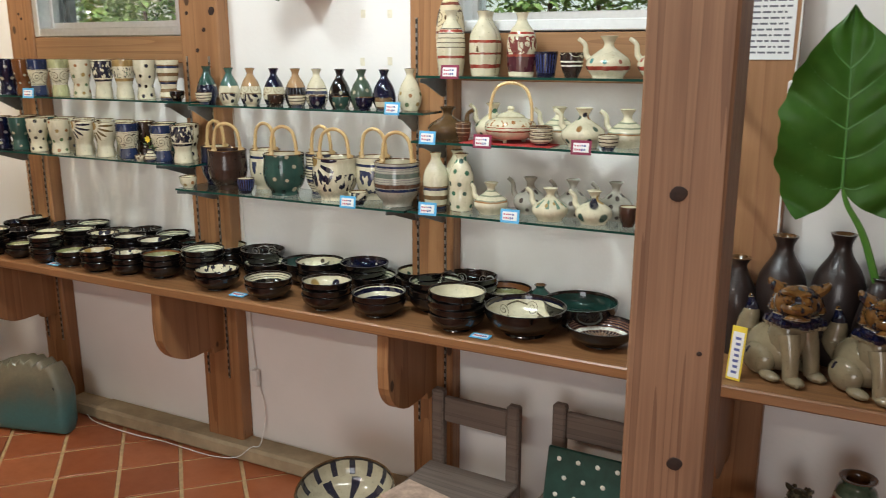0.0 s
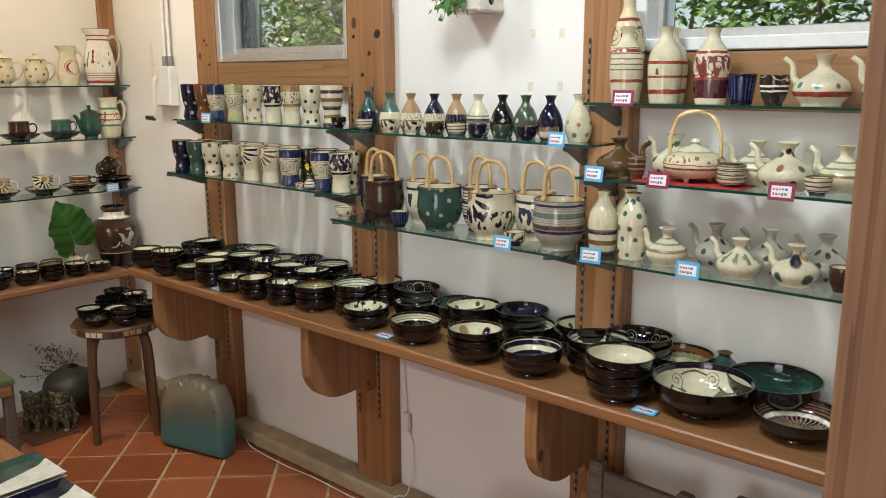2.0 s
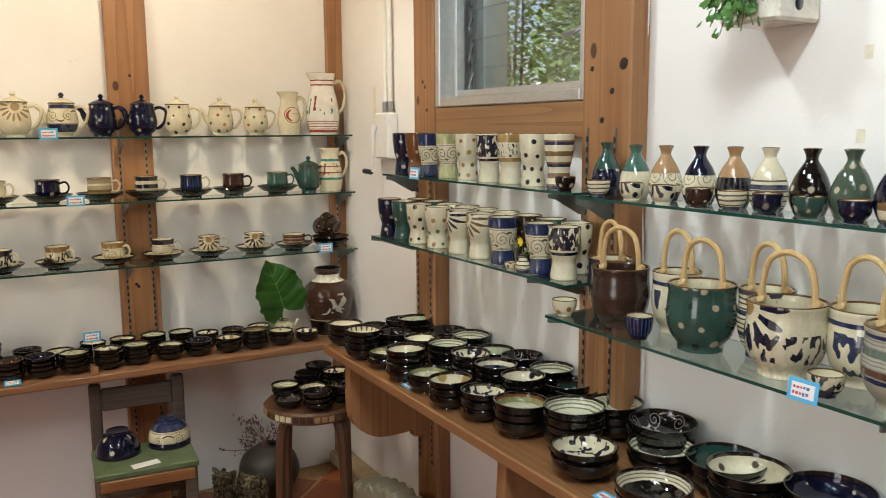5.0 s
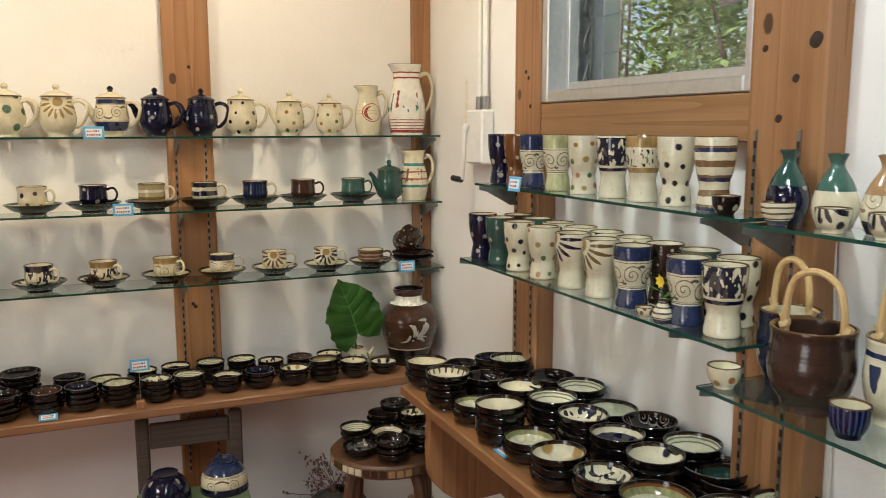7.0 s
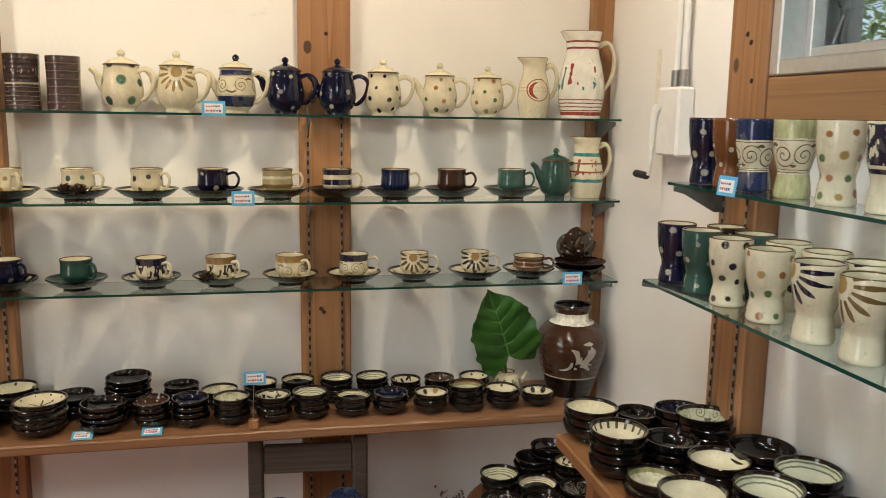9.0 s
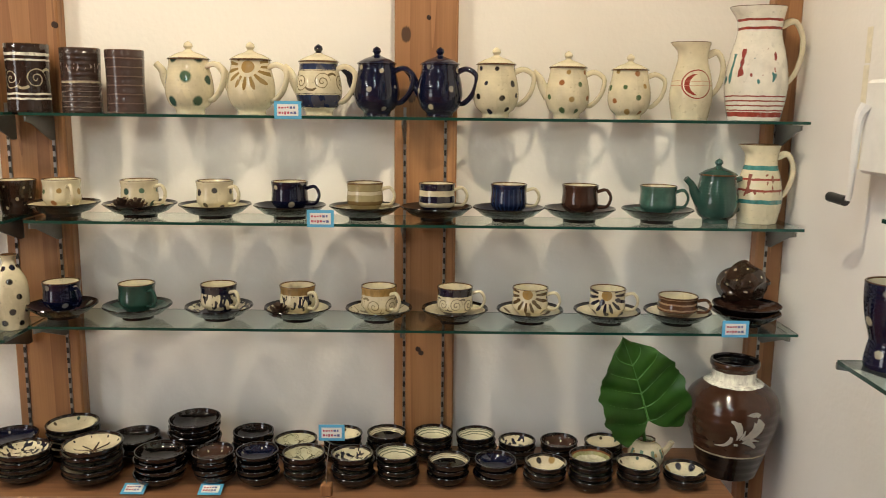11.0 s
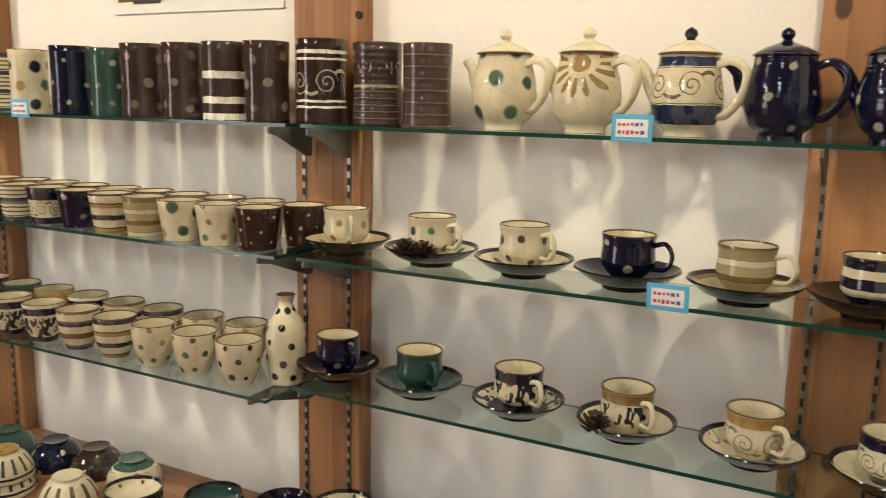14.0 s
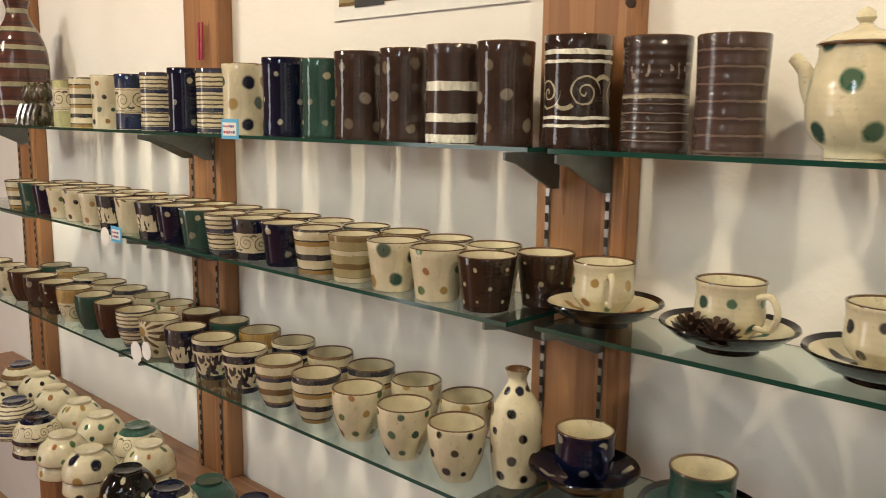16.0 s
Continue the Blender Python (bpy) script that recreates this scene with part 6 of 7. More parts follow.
for x, g, top in ((-1.955, "navy_dots", "green"), (-1.861, "cream", "pale_teal"), (-1.773, "sake_cream_scroll", "tan_glaze"), (-1.679, "sake_cream_scroll", "navy"), (-1.595, "black_fluted", "tan_glaze"), (-1.516, "stripe_fine", "cream"), (-1.431, "black_dots", "black"),
                  (-1.354, "grey_green_dots", "grey_green_dots"), (-1.276, "navy_dots", "navy"), (-1.19, "cream_mixed_dots", "cream")):
    bottle(north(x, 2.415, z, turns.uniform(-20, 20)), g, 0.118 if x > -1.25 or x < -1.9 else 0.114, 0.034, 0.0105, 0.016, top)
for x, g in ((-1.93, "stripe_fine"), (-1.824, "cup_daisy_navy"), (-1.733, "cup_daisy_navy"), (-1.638, "brown_dots"), (-1.559, "stripe_fine"), (-1.482, "navy_dots"), (-1.399, "green_dots"), (-1.317, "navy_dots"), (-1.251, "stripe_brown")):
    tumbler(north(x, 2.37, z), g, 0.036, 0.026, "round", "sake cups")
z = 1.0255
for x, g, r in ((-1.824, "bail_brown", 0.062), (-1.598, "pail_green_dots", 0.064), (-1.411, "bail_daisy", 0.066), (-1.195, "bail_banded", 0.0665)):
    bail_pot(north(x, 2.345 if r < 0.07 else 0.0 + 2.34, z, turns.uniform(-10, 10)), g, r)
for x, g, r in ((-1.925, "navy_dots", 0.05), (-1.72, "bail_white_blue", 0.05), (-1.5, "stripe_fine", 0.05), (-1.31, "bail_white_blue", 0.055)):
    bail_pot(north(x, 2.405, z, turns.uniform(-10, 10)), g, r)
for x, g in ((-1.955, "cream_mixed_dots"), (-1.715, "navy_fluted"), (-1.3, "cup_navy_leaf")):
    tumbler(north(x, 2.30, z), g, 0.036 if x != -1.715 else 0.046, 0.028, "round", "sake cups")

# ---- north wall, east bay ----
z = 1.3935
bottle(north(-1.055, 2.405, z), "bottle_tall", 0.245, 0.04, 0.014, 0.018, None, "tall bottles", "tall")
bottle(north(-1.02, 2.34, z), "bottle_lines", 0.168, 0.038, 0.013, 0.018, None, "tall bottles", "tall")
bottle(north(-0.935, 2.36, z), "bottle_bands", 0.166, 0.038, 0.013, 0.018, None, "tall bottles", "tall")
bottle(north(-0.952, 2.425, z), "bottle_bands", 0.166, 0.038, 0.013, 0.018, None, "tall bottles", "tall")
bottle(north(-0.83, 2.37, z), "bottle_red", 0.16, 0.039, 0.013, 0.017, None, "tall bottles", "tall")
tumbler(north(-0.762, 2.37, z), "navy_fluted", 0.062, 0.031, "flared", "small dark cups")
tumbler(north(-0.693, 2.37, z), "mug_dark_scroll", 0.06, 0.03, "round", "small dark cups")
spout_pot(north(-0.6, 2.375, z), "pot_band_red", 0.055, 0.1)
spout_pot(north(-0.47, 2.375, z), "pot_band_red", 0.055, 0.1)
z = 1.2195
br = spout_pot(north(-1.045, 2.37, z) @ pose(0, 0, 0, 0, 0, 180), "oil_brown", 0.055, 0.088, "oil_brown")
tumbler(north(-0.975, 2.325, z), "brown_ring", 0.052, 0.021, "round", "small dark cups")
spout_pot(north(-0.925, 2.41, z), "cream_green_dots", 0.05, 0.1)
cl = boxed(-0.97, -0.72, 2.29, 2.445, z + 0.0002, z + 0.0018)
tagged(part("red_cloth", cl, "red_cloth"), "red cloth mat under the lidded teapot", "cloth")
bp = thing("lidded_teapot", "squat cream teapot with red bands, lid and arched cane handle", "teapot", at=north(-0.855, 2.365, z + 0.002))
bm = bmesh.new()
c = curve([(0.048, 0.01), (0.062, 0.02), (0.069, 0.038), (0.062, 0.056), (0.036, 0.066)])
lathe(bm, [(0, 0.01)] + c + [(0.0, 0.066)], 30)
for a in (0.6, 2.7, 4.7):
    lathe(bm, [(0, 0), (0.005, 0), (0.008, 0.014), (0, 0.016)], 8, m=Matrix.Translation((0.036 * math.cos(a), 0.036 * math.sin(a), 0)))
part("body", bm, "bailpot", bp, "", True)
bm = bmesh.new()
lathe(bm, [(0.037, 0.065), (0.039, 0.068), (0.025, 0.076), (0.008, 0.081), (0.007, 0.084), (0.011, 0.088), (0.008, 0.094), (0, 0.096)], 24)
part("lid", bm, "bailpot", bp, "", True)
bm = bmesh.new()
tube(bm, [(-0.06, 0, 0.058), (-0.058, 0, 0.1), (-0.04, 0, 0.142), (0, 0, 0.155), (0.04, 0, 0.142), (0.058, 0, 0.1), (0.06, 0, 0.058)], 0.0045, 8)
part("handle", bm, "bamboo", bp, "arched cane handle", True)
for i in range(4):
    bowl(-0.755, 2.33, z + i * 0.009, 0.062, "cream", 0.022, "stacked tea cups", 0, False, "stripe_fine")
spout_pot(north(-0.735, 2.41, z), "pot_lines", 0.05, 0.095)
spout_pot(north(-0.652, 2.36, z), "cream_tri_dots", 0.056, 0.098)
spout_pot(north(-0.55, 2.40, z), "pot_lines", 0.05, 0.095)
tumbler(north(-0.575, 2.32, z), "stripe_fine", 0.036, 0.026, "round", "sake cups")
z = 1.0275
bottle(north(-1.072, 2.35, z), "stripe_brown", 0.155, 0.036, 0.013, 0.017, "cream", "tall bottles", "tall")
bottle(north(-0.992, 2.35, z), "cream_green_dots", 0.157, 0.035, 0.013, 0.02, None, "tall bottles", "waisted")
bottle(north(-1.04, 2.42, z), "cream", 0.157, 0.035, 0.013, 0.02, None, "tall bottles", "waisted")
spout_pot(north(-0.9, 2.345, z), "pot_lines", 0.047, 0.084)
spout_pot(north(-0.805, 2.395, z), "pot_grey_dots", 0.046, 0.098, "grey_glaze")
spout_pot(north(-0.725, 2.33, z), "pot_petal", 0.047, 0.084)
spout_pot(north(-0.69, 2.41, z), "pot_grey_dots", 0.046, 0.098, "grey_glaze")
spout_pot(north(-0.61, 2.34, z), "cream_big_dots", 0.047, 0.084)
spout_pot(north(-0.575, 2.415, z), "pot_grey_dots", 0.046, 0.098, "grey_glaze")
tumbler(north(-0.52, 2.34, z), "brown", 0.05, 0.025, "round", "sake cups")

# price cards on the north shelves
for x, y, zz, e in ((-0.812, 2.266, 1.022, "tag_blue"), (-1.055, 2.266, 1.02, "tag_blue"), (-1.312, 2.261, 1.018, "tag_blue"), (-1.003, 2.296, 1.386, "tag_red"), (-1.063, 2.281, 1.212, "tag_blue"), (-0.9, 2.281, 1.21, "tag_red"),
                    (-0.632, 2.281, 1.208, "tag_red"), (-1.205, 2.336, 1.282, "tag_blue"), (-2.735, 2.331, 1.29, "tag_blue")):
    price_tag(north(x, y, zz, turns.uniform(-6, 6)) @ pose(0, 0, 0, -8, 0, 0), 0.053 if e == "tag_blue" else 0.052, 0.036, e)
for x, y in ((-1.675, 2.176), (-0.855, 2.172), (-2.5, 2.172)):
    price_tag(north(x, y, BZ + 0.002) @ pose(0, 0, 0, -84, 0, 0), 0.055, 0.03)

# ---- bowls on the north bench ----
stack(-3.02, 2.212, 0.124, 3, "zigzag")
stack(-2.835, 2.198, 0.121, 4, "brushleaf")
stack(-3.035, 2.325, 0.098, 2, "black")
stack(-2.988, 2.405, 0.104, 3, "navy")
stack(-2.822, 2.306, 0.116, 3, "black")
stack(-2.885, 2.412, 0.121, 4, "swirl")
stack(-2.715, 2.343, 0.123, 3, "onedot")
stack(-2.742, 2.45, 0.132, 3, "black")
stack(-2.71, 2.212, 0.105, 2, "amber")
stack(-2.563, 2.209, 0.121, 4, "zigzag")
stack(-2.553, 2.34, 0.124, 4, "rings")
stack(-2.6, 2.449, 0.124, 4, "rings")
stack(-2.432, 2.345, 0.119, 4, "leaf")
stack(-2.472, 2.452, 0.128, 3, "palegreen")
stack(-2.445, 2.216, 0.121, 2, "amber")
stack(-2.33, 2.452, 0.125, 4, "sketch")
stack(-2.298, 2.345, 0.121, 4, "bluering")
stack(-2.305, 2.205, 0.12, 3, "patch")
stack(-2.182, 2.225, 0.121, 3, "leaf")
stack(-2.176, 2.347, 0.12, 4, "twodots")
stack(-2.195, 2.452, 0.124, 4, "rings")
stack(-2.07, 2.43, 0.125, 3, "green")
stack(-2.05, 2.25, 0.14, 3, "amber")
stack(-1.912, 2.30, 0.146, 4, "rings")
stack(-2.11, 2.435, 0.136, 3, "black")
stack(-1.925, 2.432, 0.14, 3, "swirl")
stack(-1.775, 2.43, 0.155, 3, "sketch")
stack(-1.79, 2.228, 0.147, 2, "leaf")
stack(-1.71, 2.37, 0.15, 2, "rings")
stack(-1.582, 2.222, 0.152, 2, "blackring")
stack(-1.585, 2.42, 0.165, 2, "green")
stack(-1.505, 2.385, 0.162, 3, "dots")
stack(-1.362, 2.216, 0.154, 3, "cow")
stack(-1.37, 2.43, 0.162, 3, "navy")
stack(-1.31, 2.385, 0.158, 2, "rings")
stack(-1.192, 2.23, 0.163, 2, "bluering")
stack(-1.165, 2.432, 0.162, 3, "dots")
stack(-1.07, 2.345, 0.165, 3, "rings")
stack(-1.0, 2.425, 0.175, 3, "sketch")
stack(-0.945, 2.225, 0.165, 4, "cream")
stack(-0.885, 2.415, 0.17, 2, "amber")
bowl(-0.765, 2.275, BZ + 0.0005, 0.23, "bigscroll", 0.075, "large bowls")
bowl(-0.655, 2.405, BZ + 0.0005, 0.215, "green", 0.068, "large bowls")
bowl(-0.56, 2.285, BZ + 0.0005, 0.19, "ringbrown", 0.05, "large bowls")
bottle(north(-0.79, 2.452, BZ + 0.0005), "green", 0.085, 0.035, 0.013, 0.018, None, "green jar", "tall")

# ---- wall fittings ----
# winder box with a folding handle and two conduits
ob = thing("breaker_box", "white wall box with a folding winder handle", "winder box", at=north(-3.255, YN - 0.001, 1.335))
part("housing", boxed(-0.052, 0.056, -0.045, 0, 0, 0.165, bevel=0.006), "white_plastic", ob)
bm = bmesh.new()
tube(bm, [(-0.04, -0.045, 0.12), (-0.044, -0.056, 0.09), (-0.05, -0.056, -0.02), (-0.056, -0.056, -0.05)], [0.014, 0.009, 0.0055, 0.0055], 8)
arm = part("handle", bm, "white_plastic", ob, "", True)
bm = bmesh.new()
tube(bm, [(-0.056, -0.06, -0.052), (-0.106, -0.066, -0.049)], 0.0095, 10)
part("grip", bm, "black_plastic", arm, "black grip", True)
for dx in (-0.008, 0.03):
    bm = bmesh.new()
    tube(bm, [(dx, -0.02, 0.165), (dx, -0.02, 0.7), (dx, -0.02, ZC - 1.336)], 0.0085, 10)
    part("conduit", bm, "white_plastic", ob, "", True)
    bm = bmesh.new()
    lathe(bm, [(0.0, 0.163), (0.012, 0.163), (0.012, 0.205), (0.0, 0.205)], 12, m=Matrix.Translation((dx, -0.02, 0)))
    part("collar", bm, "steel", ob, "", True)
cab = thing("wall_cable", "thin white cable hanging beside the post", "cable", at=north(-1.925, YN - 0.006, 0))
bm = bmesh.new()
tube(bm, [(-0.012, -0.002, 2.5), (-0.006, -0.003, 1.75), (-0.016, -0.003, 1.55), (-0.012, -0.003, 1.33), (0.0, -0.003, 1.1), (0.01, -0.003, 0.9), (0.02, -0.004, 0.5), (0.035, -0.004, 0.3), (0.06, -0.004, 0.2), (0.075, -0.05, 0.07), (0.06, -0.09, 0.066), (0.0, -0.105, 0.02), (-0.12, -0.115, 0.004), (-0.35, -0.11, 0.004), (-0.5, -0.12, 0.004), (-0.72, -0.11, 0.004), (-0.78, -0.1, 0.02)], 0.0021, 6)
part("cord", bm, "white_plastic", cab, "", True)
part("plug_switch", boxed(0.02, 0.05, -0.022, 0.0, 0.27, 0.335, bevel=0.005), "white_plastic", cab, "white inline switch")
for x, zz in ((-1.406, 1.567), (-1.312, 1.565), (-1.314, 1.427), (-1.412, 1.425)):
    tagged(part("tape_mark", boxed(x - 0.008, x + 0.008, YN - 0.0012, YN - 0.0004, zz - 0.012, zz + 0.012), "tape_tan"), "old yellowed tape mark on the plaster", "tape mark", "tape marks", "structure")
for k, (za, zb) in enumerate(((1.335, 1.43), (1.436, 1.53), (1.534, 1.6))):
    tagged(part("tape_mark", boxed(-3.413 + 0.002 * k, -3.394 + 0.002 * k, YN - 0.0012, YN - 0.0004, za, zb), "tape_tan"), "old yellowed strip of tape on the plaster", "tape mark", "tape marks", "structure")
pn = thing("wall_planter", "white ceramic wall planter with a blue dot and trailing ivy", "planter", at=north(-1.57, YN - 0.001, 1.626))
bm = boxed(-0.065, 0.067, -0.115, 0.0, 0, 0.15, bevel=0.006)
part("pot", bm, "jar_white", pn)
bm = bmesh.new()
lathe(bm, [(0, 0.0), (0.012, 0.0), (0.012, 0.002), (0, 0.002)], 16, m=pose(0.0665, -0.062, 0.031, 0, 90) @ Matrix.Diagonal((1.1, 0.85, 1, 1)))
part("blue_dot", bm, "navy", pn, "blue dot")
bm = bmesh.new()
rr = random.Random(8)
LOBED = ((0, -0.55), (0.55, -0.75), (0.9, -0.2), (0.55, 0.15), (0.6, 0.6), (0, 1.1), (-0.6, 0.6), (-0.55, 0.15), (-0.9, -0.2), (-0.55, -0.75))
for k in range(26):
    p0 = Vector((rr.uniform(-0.06, 0.045), rr.uniform(-0.12, -0.06), rr.uniform(0.1, 0.16)))
    p1 = Vector((rr.uniform(-0.08, 0.05), rr.uniform(-0.155, -0.12), rr.uniform(-0.022, 0.06)))
    tube(bm, [p0, p0.lerp(p1, 0.5) + Vector((0, -0.015, 0.01)), p1], 0.001, 4, n=3)
    for i in range(5):
        c = p0.lerp(p1, (i + 1) / 5) + Vector((rr.uniform(-0.014, 0.014), rr.uniform(-0.014, 0.0), rr.uniform(-0.008, 0.012)))
        q = Euler((rr.uniform(0.7, 1.9), rr.uniform(-0.7, 0.7), rr.uniform(-0.9, 0.9))).to_matrix()
        r = rr.uniform(0.008, 0.0155)
        hub = bm.verts.new(c + q @ Vector((0, 0, 0.25)) * r)
        rim = [bm.verts.new(c + q @ Vector((x, y, 0)) * r) for x, y in LOBED]
        for u, v in zip(rim, rim[1:] + rim[:1]):
            bm.faces.new((hub, u, v))
part("ivy", bm, "ivy_leaf", pn, "trailing green ivy")["kind"] = "stuff"

# ---- under the benches and on the floor ----
# round stool with a mosaic edge
st = thing("round_stool", "dark wooden round stool with a pale mosaic rim", "stool", at=pose(-3.215, 2.165, 0))
bm = bmesh.new()
lathe(bm, [(0, 0.447), (0.165, 0.447), (0.172, 0.452), (0.172, 0.48), (0.165, 0.487), (0, 0.487)], 40)
top = part("seat", bm, "dark_wood", st, "", True)
for i in range(44):
    a = 2 * math.pi * i / 44
    bm = boxed(-0.0095, 0.0095, -0.002, 0.002, 0.457, 0.476)
    t2 = part("mosaic_tile", bm, ("tan_glaze", "brown", "cream", "oil_brown")[(i * 7) % 11 % 4], top)
    t2.matrix_basis = pose(0.1735 * math.sin(a), -0.1735 * math.cos(a), 0, 0, 0, math.degrees(a))
for k in range(4):
    a = radians(20 + 90 * k)
    bm = bmesh.new()
    tube(bm, [(0.12 * math.cos(a), 0.12 * math.sin(a), 0.448), (0.15 * math.cos(a), 0.15 * math.sin(a), 0.36), (0.165 * math.cos(a), 0.165 * math.sin(a), 0.0)], [0.02, 0.019, 0.016], 8)
    part("leg", bm, "dark_wood", st, "", True)
for x, y, n, k in ((-3.285, 2.085, 2, "rings"), (-3.175, 2.06, 1, "sketch"), (-3.33, 2.19, 3, "black"), (-3.1, 2.14, 3, "black"), (-3.215, 2.165, 2, "blackring"), (-3.25, 2.27, 4, "leaf"), (-3.14, 2.245, 3, "sketch"), (-3.35, 2.24, 4, "black")):
    stack(x, y, 0.1, n, k, 0.4875, 0.03, 0.017, "small dishes on the stool")

# teal slab vase under the bench
sv = thing("slab_vase", "flat teal and buff ceramic slab vase with a scalloped top", "vase", at=pose(-2.815, 2.255, 0.0, -5, 0, 15))
out = [(-0.155, 0.0), (0.155, 0.0), (0.168, 0.04), (0.163, 0.18), (0.142, 0.225)]
for i in range(7):
    x = 0.128 - i * 0.043
    out += [(x, 0.245 + 0.05 * math.cos(x * 9) - 0.009), (x - 0.02, 0.245 + 0.05 * math.cos((x - 0.02) * 9) + 0.008)]
out += [(-0.152, 0.22), (-0.168, 0.18), (-0.17, 0.04)]
bm = bmesh.new()
cx, cz = 0.0, 0.12
layers = [(0.0, 1.0), (-0.022, 0.99), (-0.036, 0.96), (-0.045, 0.9), (-0.05, 0.78)]
for sign in (1, -1):
    prev = None
    for d, k in layers if sign == 1 else [(-d, k) for d, k in layers]:
        ring = [bm.verts.new((cx + (x - cx) * k, d, max(cz + (zz - cz) * (k if zz < 0.2 else 0.5 + 0.5 * k), 0.0))) for x, zz in out]
        if prev:
            for i in range(len(ring)):
                j = (i + 1) % len(ring)
                bm.faces.new((prev[i], prev[j], ring[j], ring[i])).smooth = True
        prev = ring
    bm.faces.new(prev)
bmesh.ops.remove_doubles(bm, verts=bm.verts, dist=0.0004)
bmesh.ops.recalc_face_normals(bm, faces=bm.faces)
part("body", bm, "slab_teal", sv, "", True)
# dark discs on the surface paint the shade of pierced holes
for x, zz in ((-0.115, 0.205), (-0.06, 0.25), (0.0, 0.262), (0.065, 0.248), (0.12, 0.2)):
    bm = bmesh.new()
    lathe(bm, [(0, 0), (0.008, 0), (0.008, 0.001), (0, 0.001)], 10, m=pose(x, -0.0485, zz - 0.012, 90))
    part("hole", bm, "slot_dark", sv)

# black round pot with dried flowers, and two guardian lions in front
bp2 = thing("round_pot", "matte black round clay pot with dried flowers", "pot", at=pose(-3.56, 2.1, 0))
bm = bmesh.new()
vessel(bm, [(0.07, 0), (0.09, 0.03), (0.118, 0.1), (0.1, 0.17), (0.045, 0.205), (0.04, 0.212)], 0.006, 26, True, 0.02)
part("body", bm, ["matte_black_clay", "matte_black_clay", "matte_black_clay"], bp2, "", True)
bm = bmesh.new()
rr = random.Random(21)
for k in range(60):
    p1 = Vector((-0.04 + rr.gauss(-0.03, 0.05), rr.gauss(-0.03, 0.04), 0.22 + rr.uniform(-0.06, 0.07)))
    if k % 4 == 0:
        tube(bm, [(0, 0, 0.19), (p1.x * 0.6, p1.y * 0.6, p1.z), (p1.x, p1.y, p1.z)], 0.0014, 4)
    for i in range(5):
        c = p1 + Vector((rr.gauss(0, 0.008), rr.gauss(0, 0.008), rr.gauss(0, 0.008)))
        q = Euler((rr.uniform(-3, 3), rr.uniform(-3, 3), 0)).to_matrix()
        bm.faces.new([bm.verts.new(c + q @ Vector(v) * 0.006) for v in ((-1, -0.6, 0), (1, -0.5, 0.2), (0.8, 0.7, 0), (-0.7, 0.8, 0.2))])
part("flower_spray", bm, "dried_flower", bp2, "faded pink dried flowers")["kind"] = "stuff"


def lion(m, g, k=1.0, label="seated glazed guardian lion figurine", glance=0.0):
    """A seated lion facing -y; its head turns by glance degrees."""
    bm = bmesh.new()

    def ball(c, r, sx=1.0, sy=1.0, sz=1.0, seg=14):
        bmesh.ops.create_uvsphere(bm, u_segments=seg, v_segments=seg - 4, radius=1, matrix=Matrix.Translation(c) @ Matrix.Diagonal((r * sx, r * sy, r * sz, 1)))
    # head, mane and ears
    ball((0, -0.02, 0.15), 0.05, 1.15, 0.75, 0.5)
    ball((0, -0.025, 0.19), 0.047, 1.15, 0.95, 0.86)
    ball((0, -0.06, 0.184), 0.027, 1.35, 0.8, 0.62)
    ball((0, -0.064, 0.163), 0.024, 1.3, 0.8, 0.42)
    ball((0, -0.086, 0.192), 0.009, 1.5, 0.8, 0.8, 8)
    for s in (-1, 1):
        tube(bm, [(s * 0.036, -0.015, 0.212), (s * 0.056, -0.016, 0.228), (s * 0.064, -0.018, 0.24)], [0.016, 0.012, 0.004], 8)
        ball((s * 0.021, -0.066, 0.206), 0.011, seg=8)
        tube(bm, [(s * 0.008, -0.068, 0.217), (s * 0.022, -0.07, 0.223), (s * 0.038, -0.055, 0.214)], [0.005, 0.007, 0.004], 6)
        for a in range(5):
            ball((s * (0.02 + 0.009 * a), -0.05 + 0.013 * a, 0.143 - 0.002 * a), 0.015, seg=8)
            ball((s * (0.05 - 0.004 * a), 0.0 + 0.008 * a, 0.168 + 0.01 * a), 0.013, seg=8)
    bmesh.ops.rotate(bm, cent=(0, -0.01, 0), matrix=Matrix.Rotation(radians(glance), 3, "Z"), verts=bm.verts)
    # body, haunches, legs and flame tail
    ball((0.0, 0.045, 0.062), 0.062, 0.9, 1.15, 0.95)
    ball((0.0, 0.005, 0.105), 0.05, 0.95, 0.9, 1.25)
    for s in (-1, 1):
        tube(bm, [(s * 0.028, -0.02, 0.115), (s * 0.032, -0.035, 0.06), (s * 0.033, -0.04, 0.012)], [0.026, 0.02, 0.017], 10)
        ball((s * 0.034, -0.052, 0.012), 0.02, 1, 1.3, 0.65, 10)
        ball((s * 0.046, 0.045, 0.04), 0.038, 0.75, 1.2, 1.05)
        ball((s * 0.056, 0.0, 0.012), 0.019, 0.9, 1.6, 0.65, 10)
        for a in range(3):
            ball((s * (0.028 + 0.008 * a), -0.071, 0.009), 0.006, seg=8)
    tube(bm, [(0.0, 0.105, 0.045), (0.0, 0.13, 0.085), (0.0, 0.122, 0.13), (0.0, 0.13, 0.17)], [0.018, 0.03, 0.02, 0.003], 9)
    for f in bm.faces:
        f.smooth = True
    bmesh.ops.scale(bm, vec=(k, k, k), verts=bm.verts)
    o = single("guardian_lion", label, "figurine", "guardian lions", bm, g)
    o.matrix_basis = m
    return o


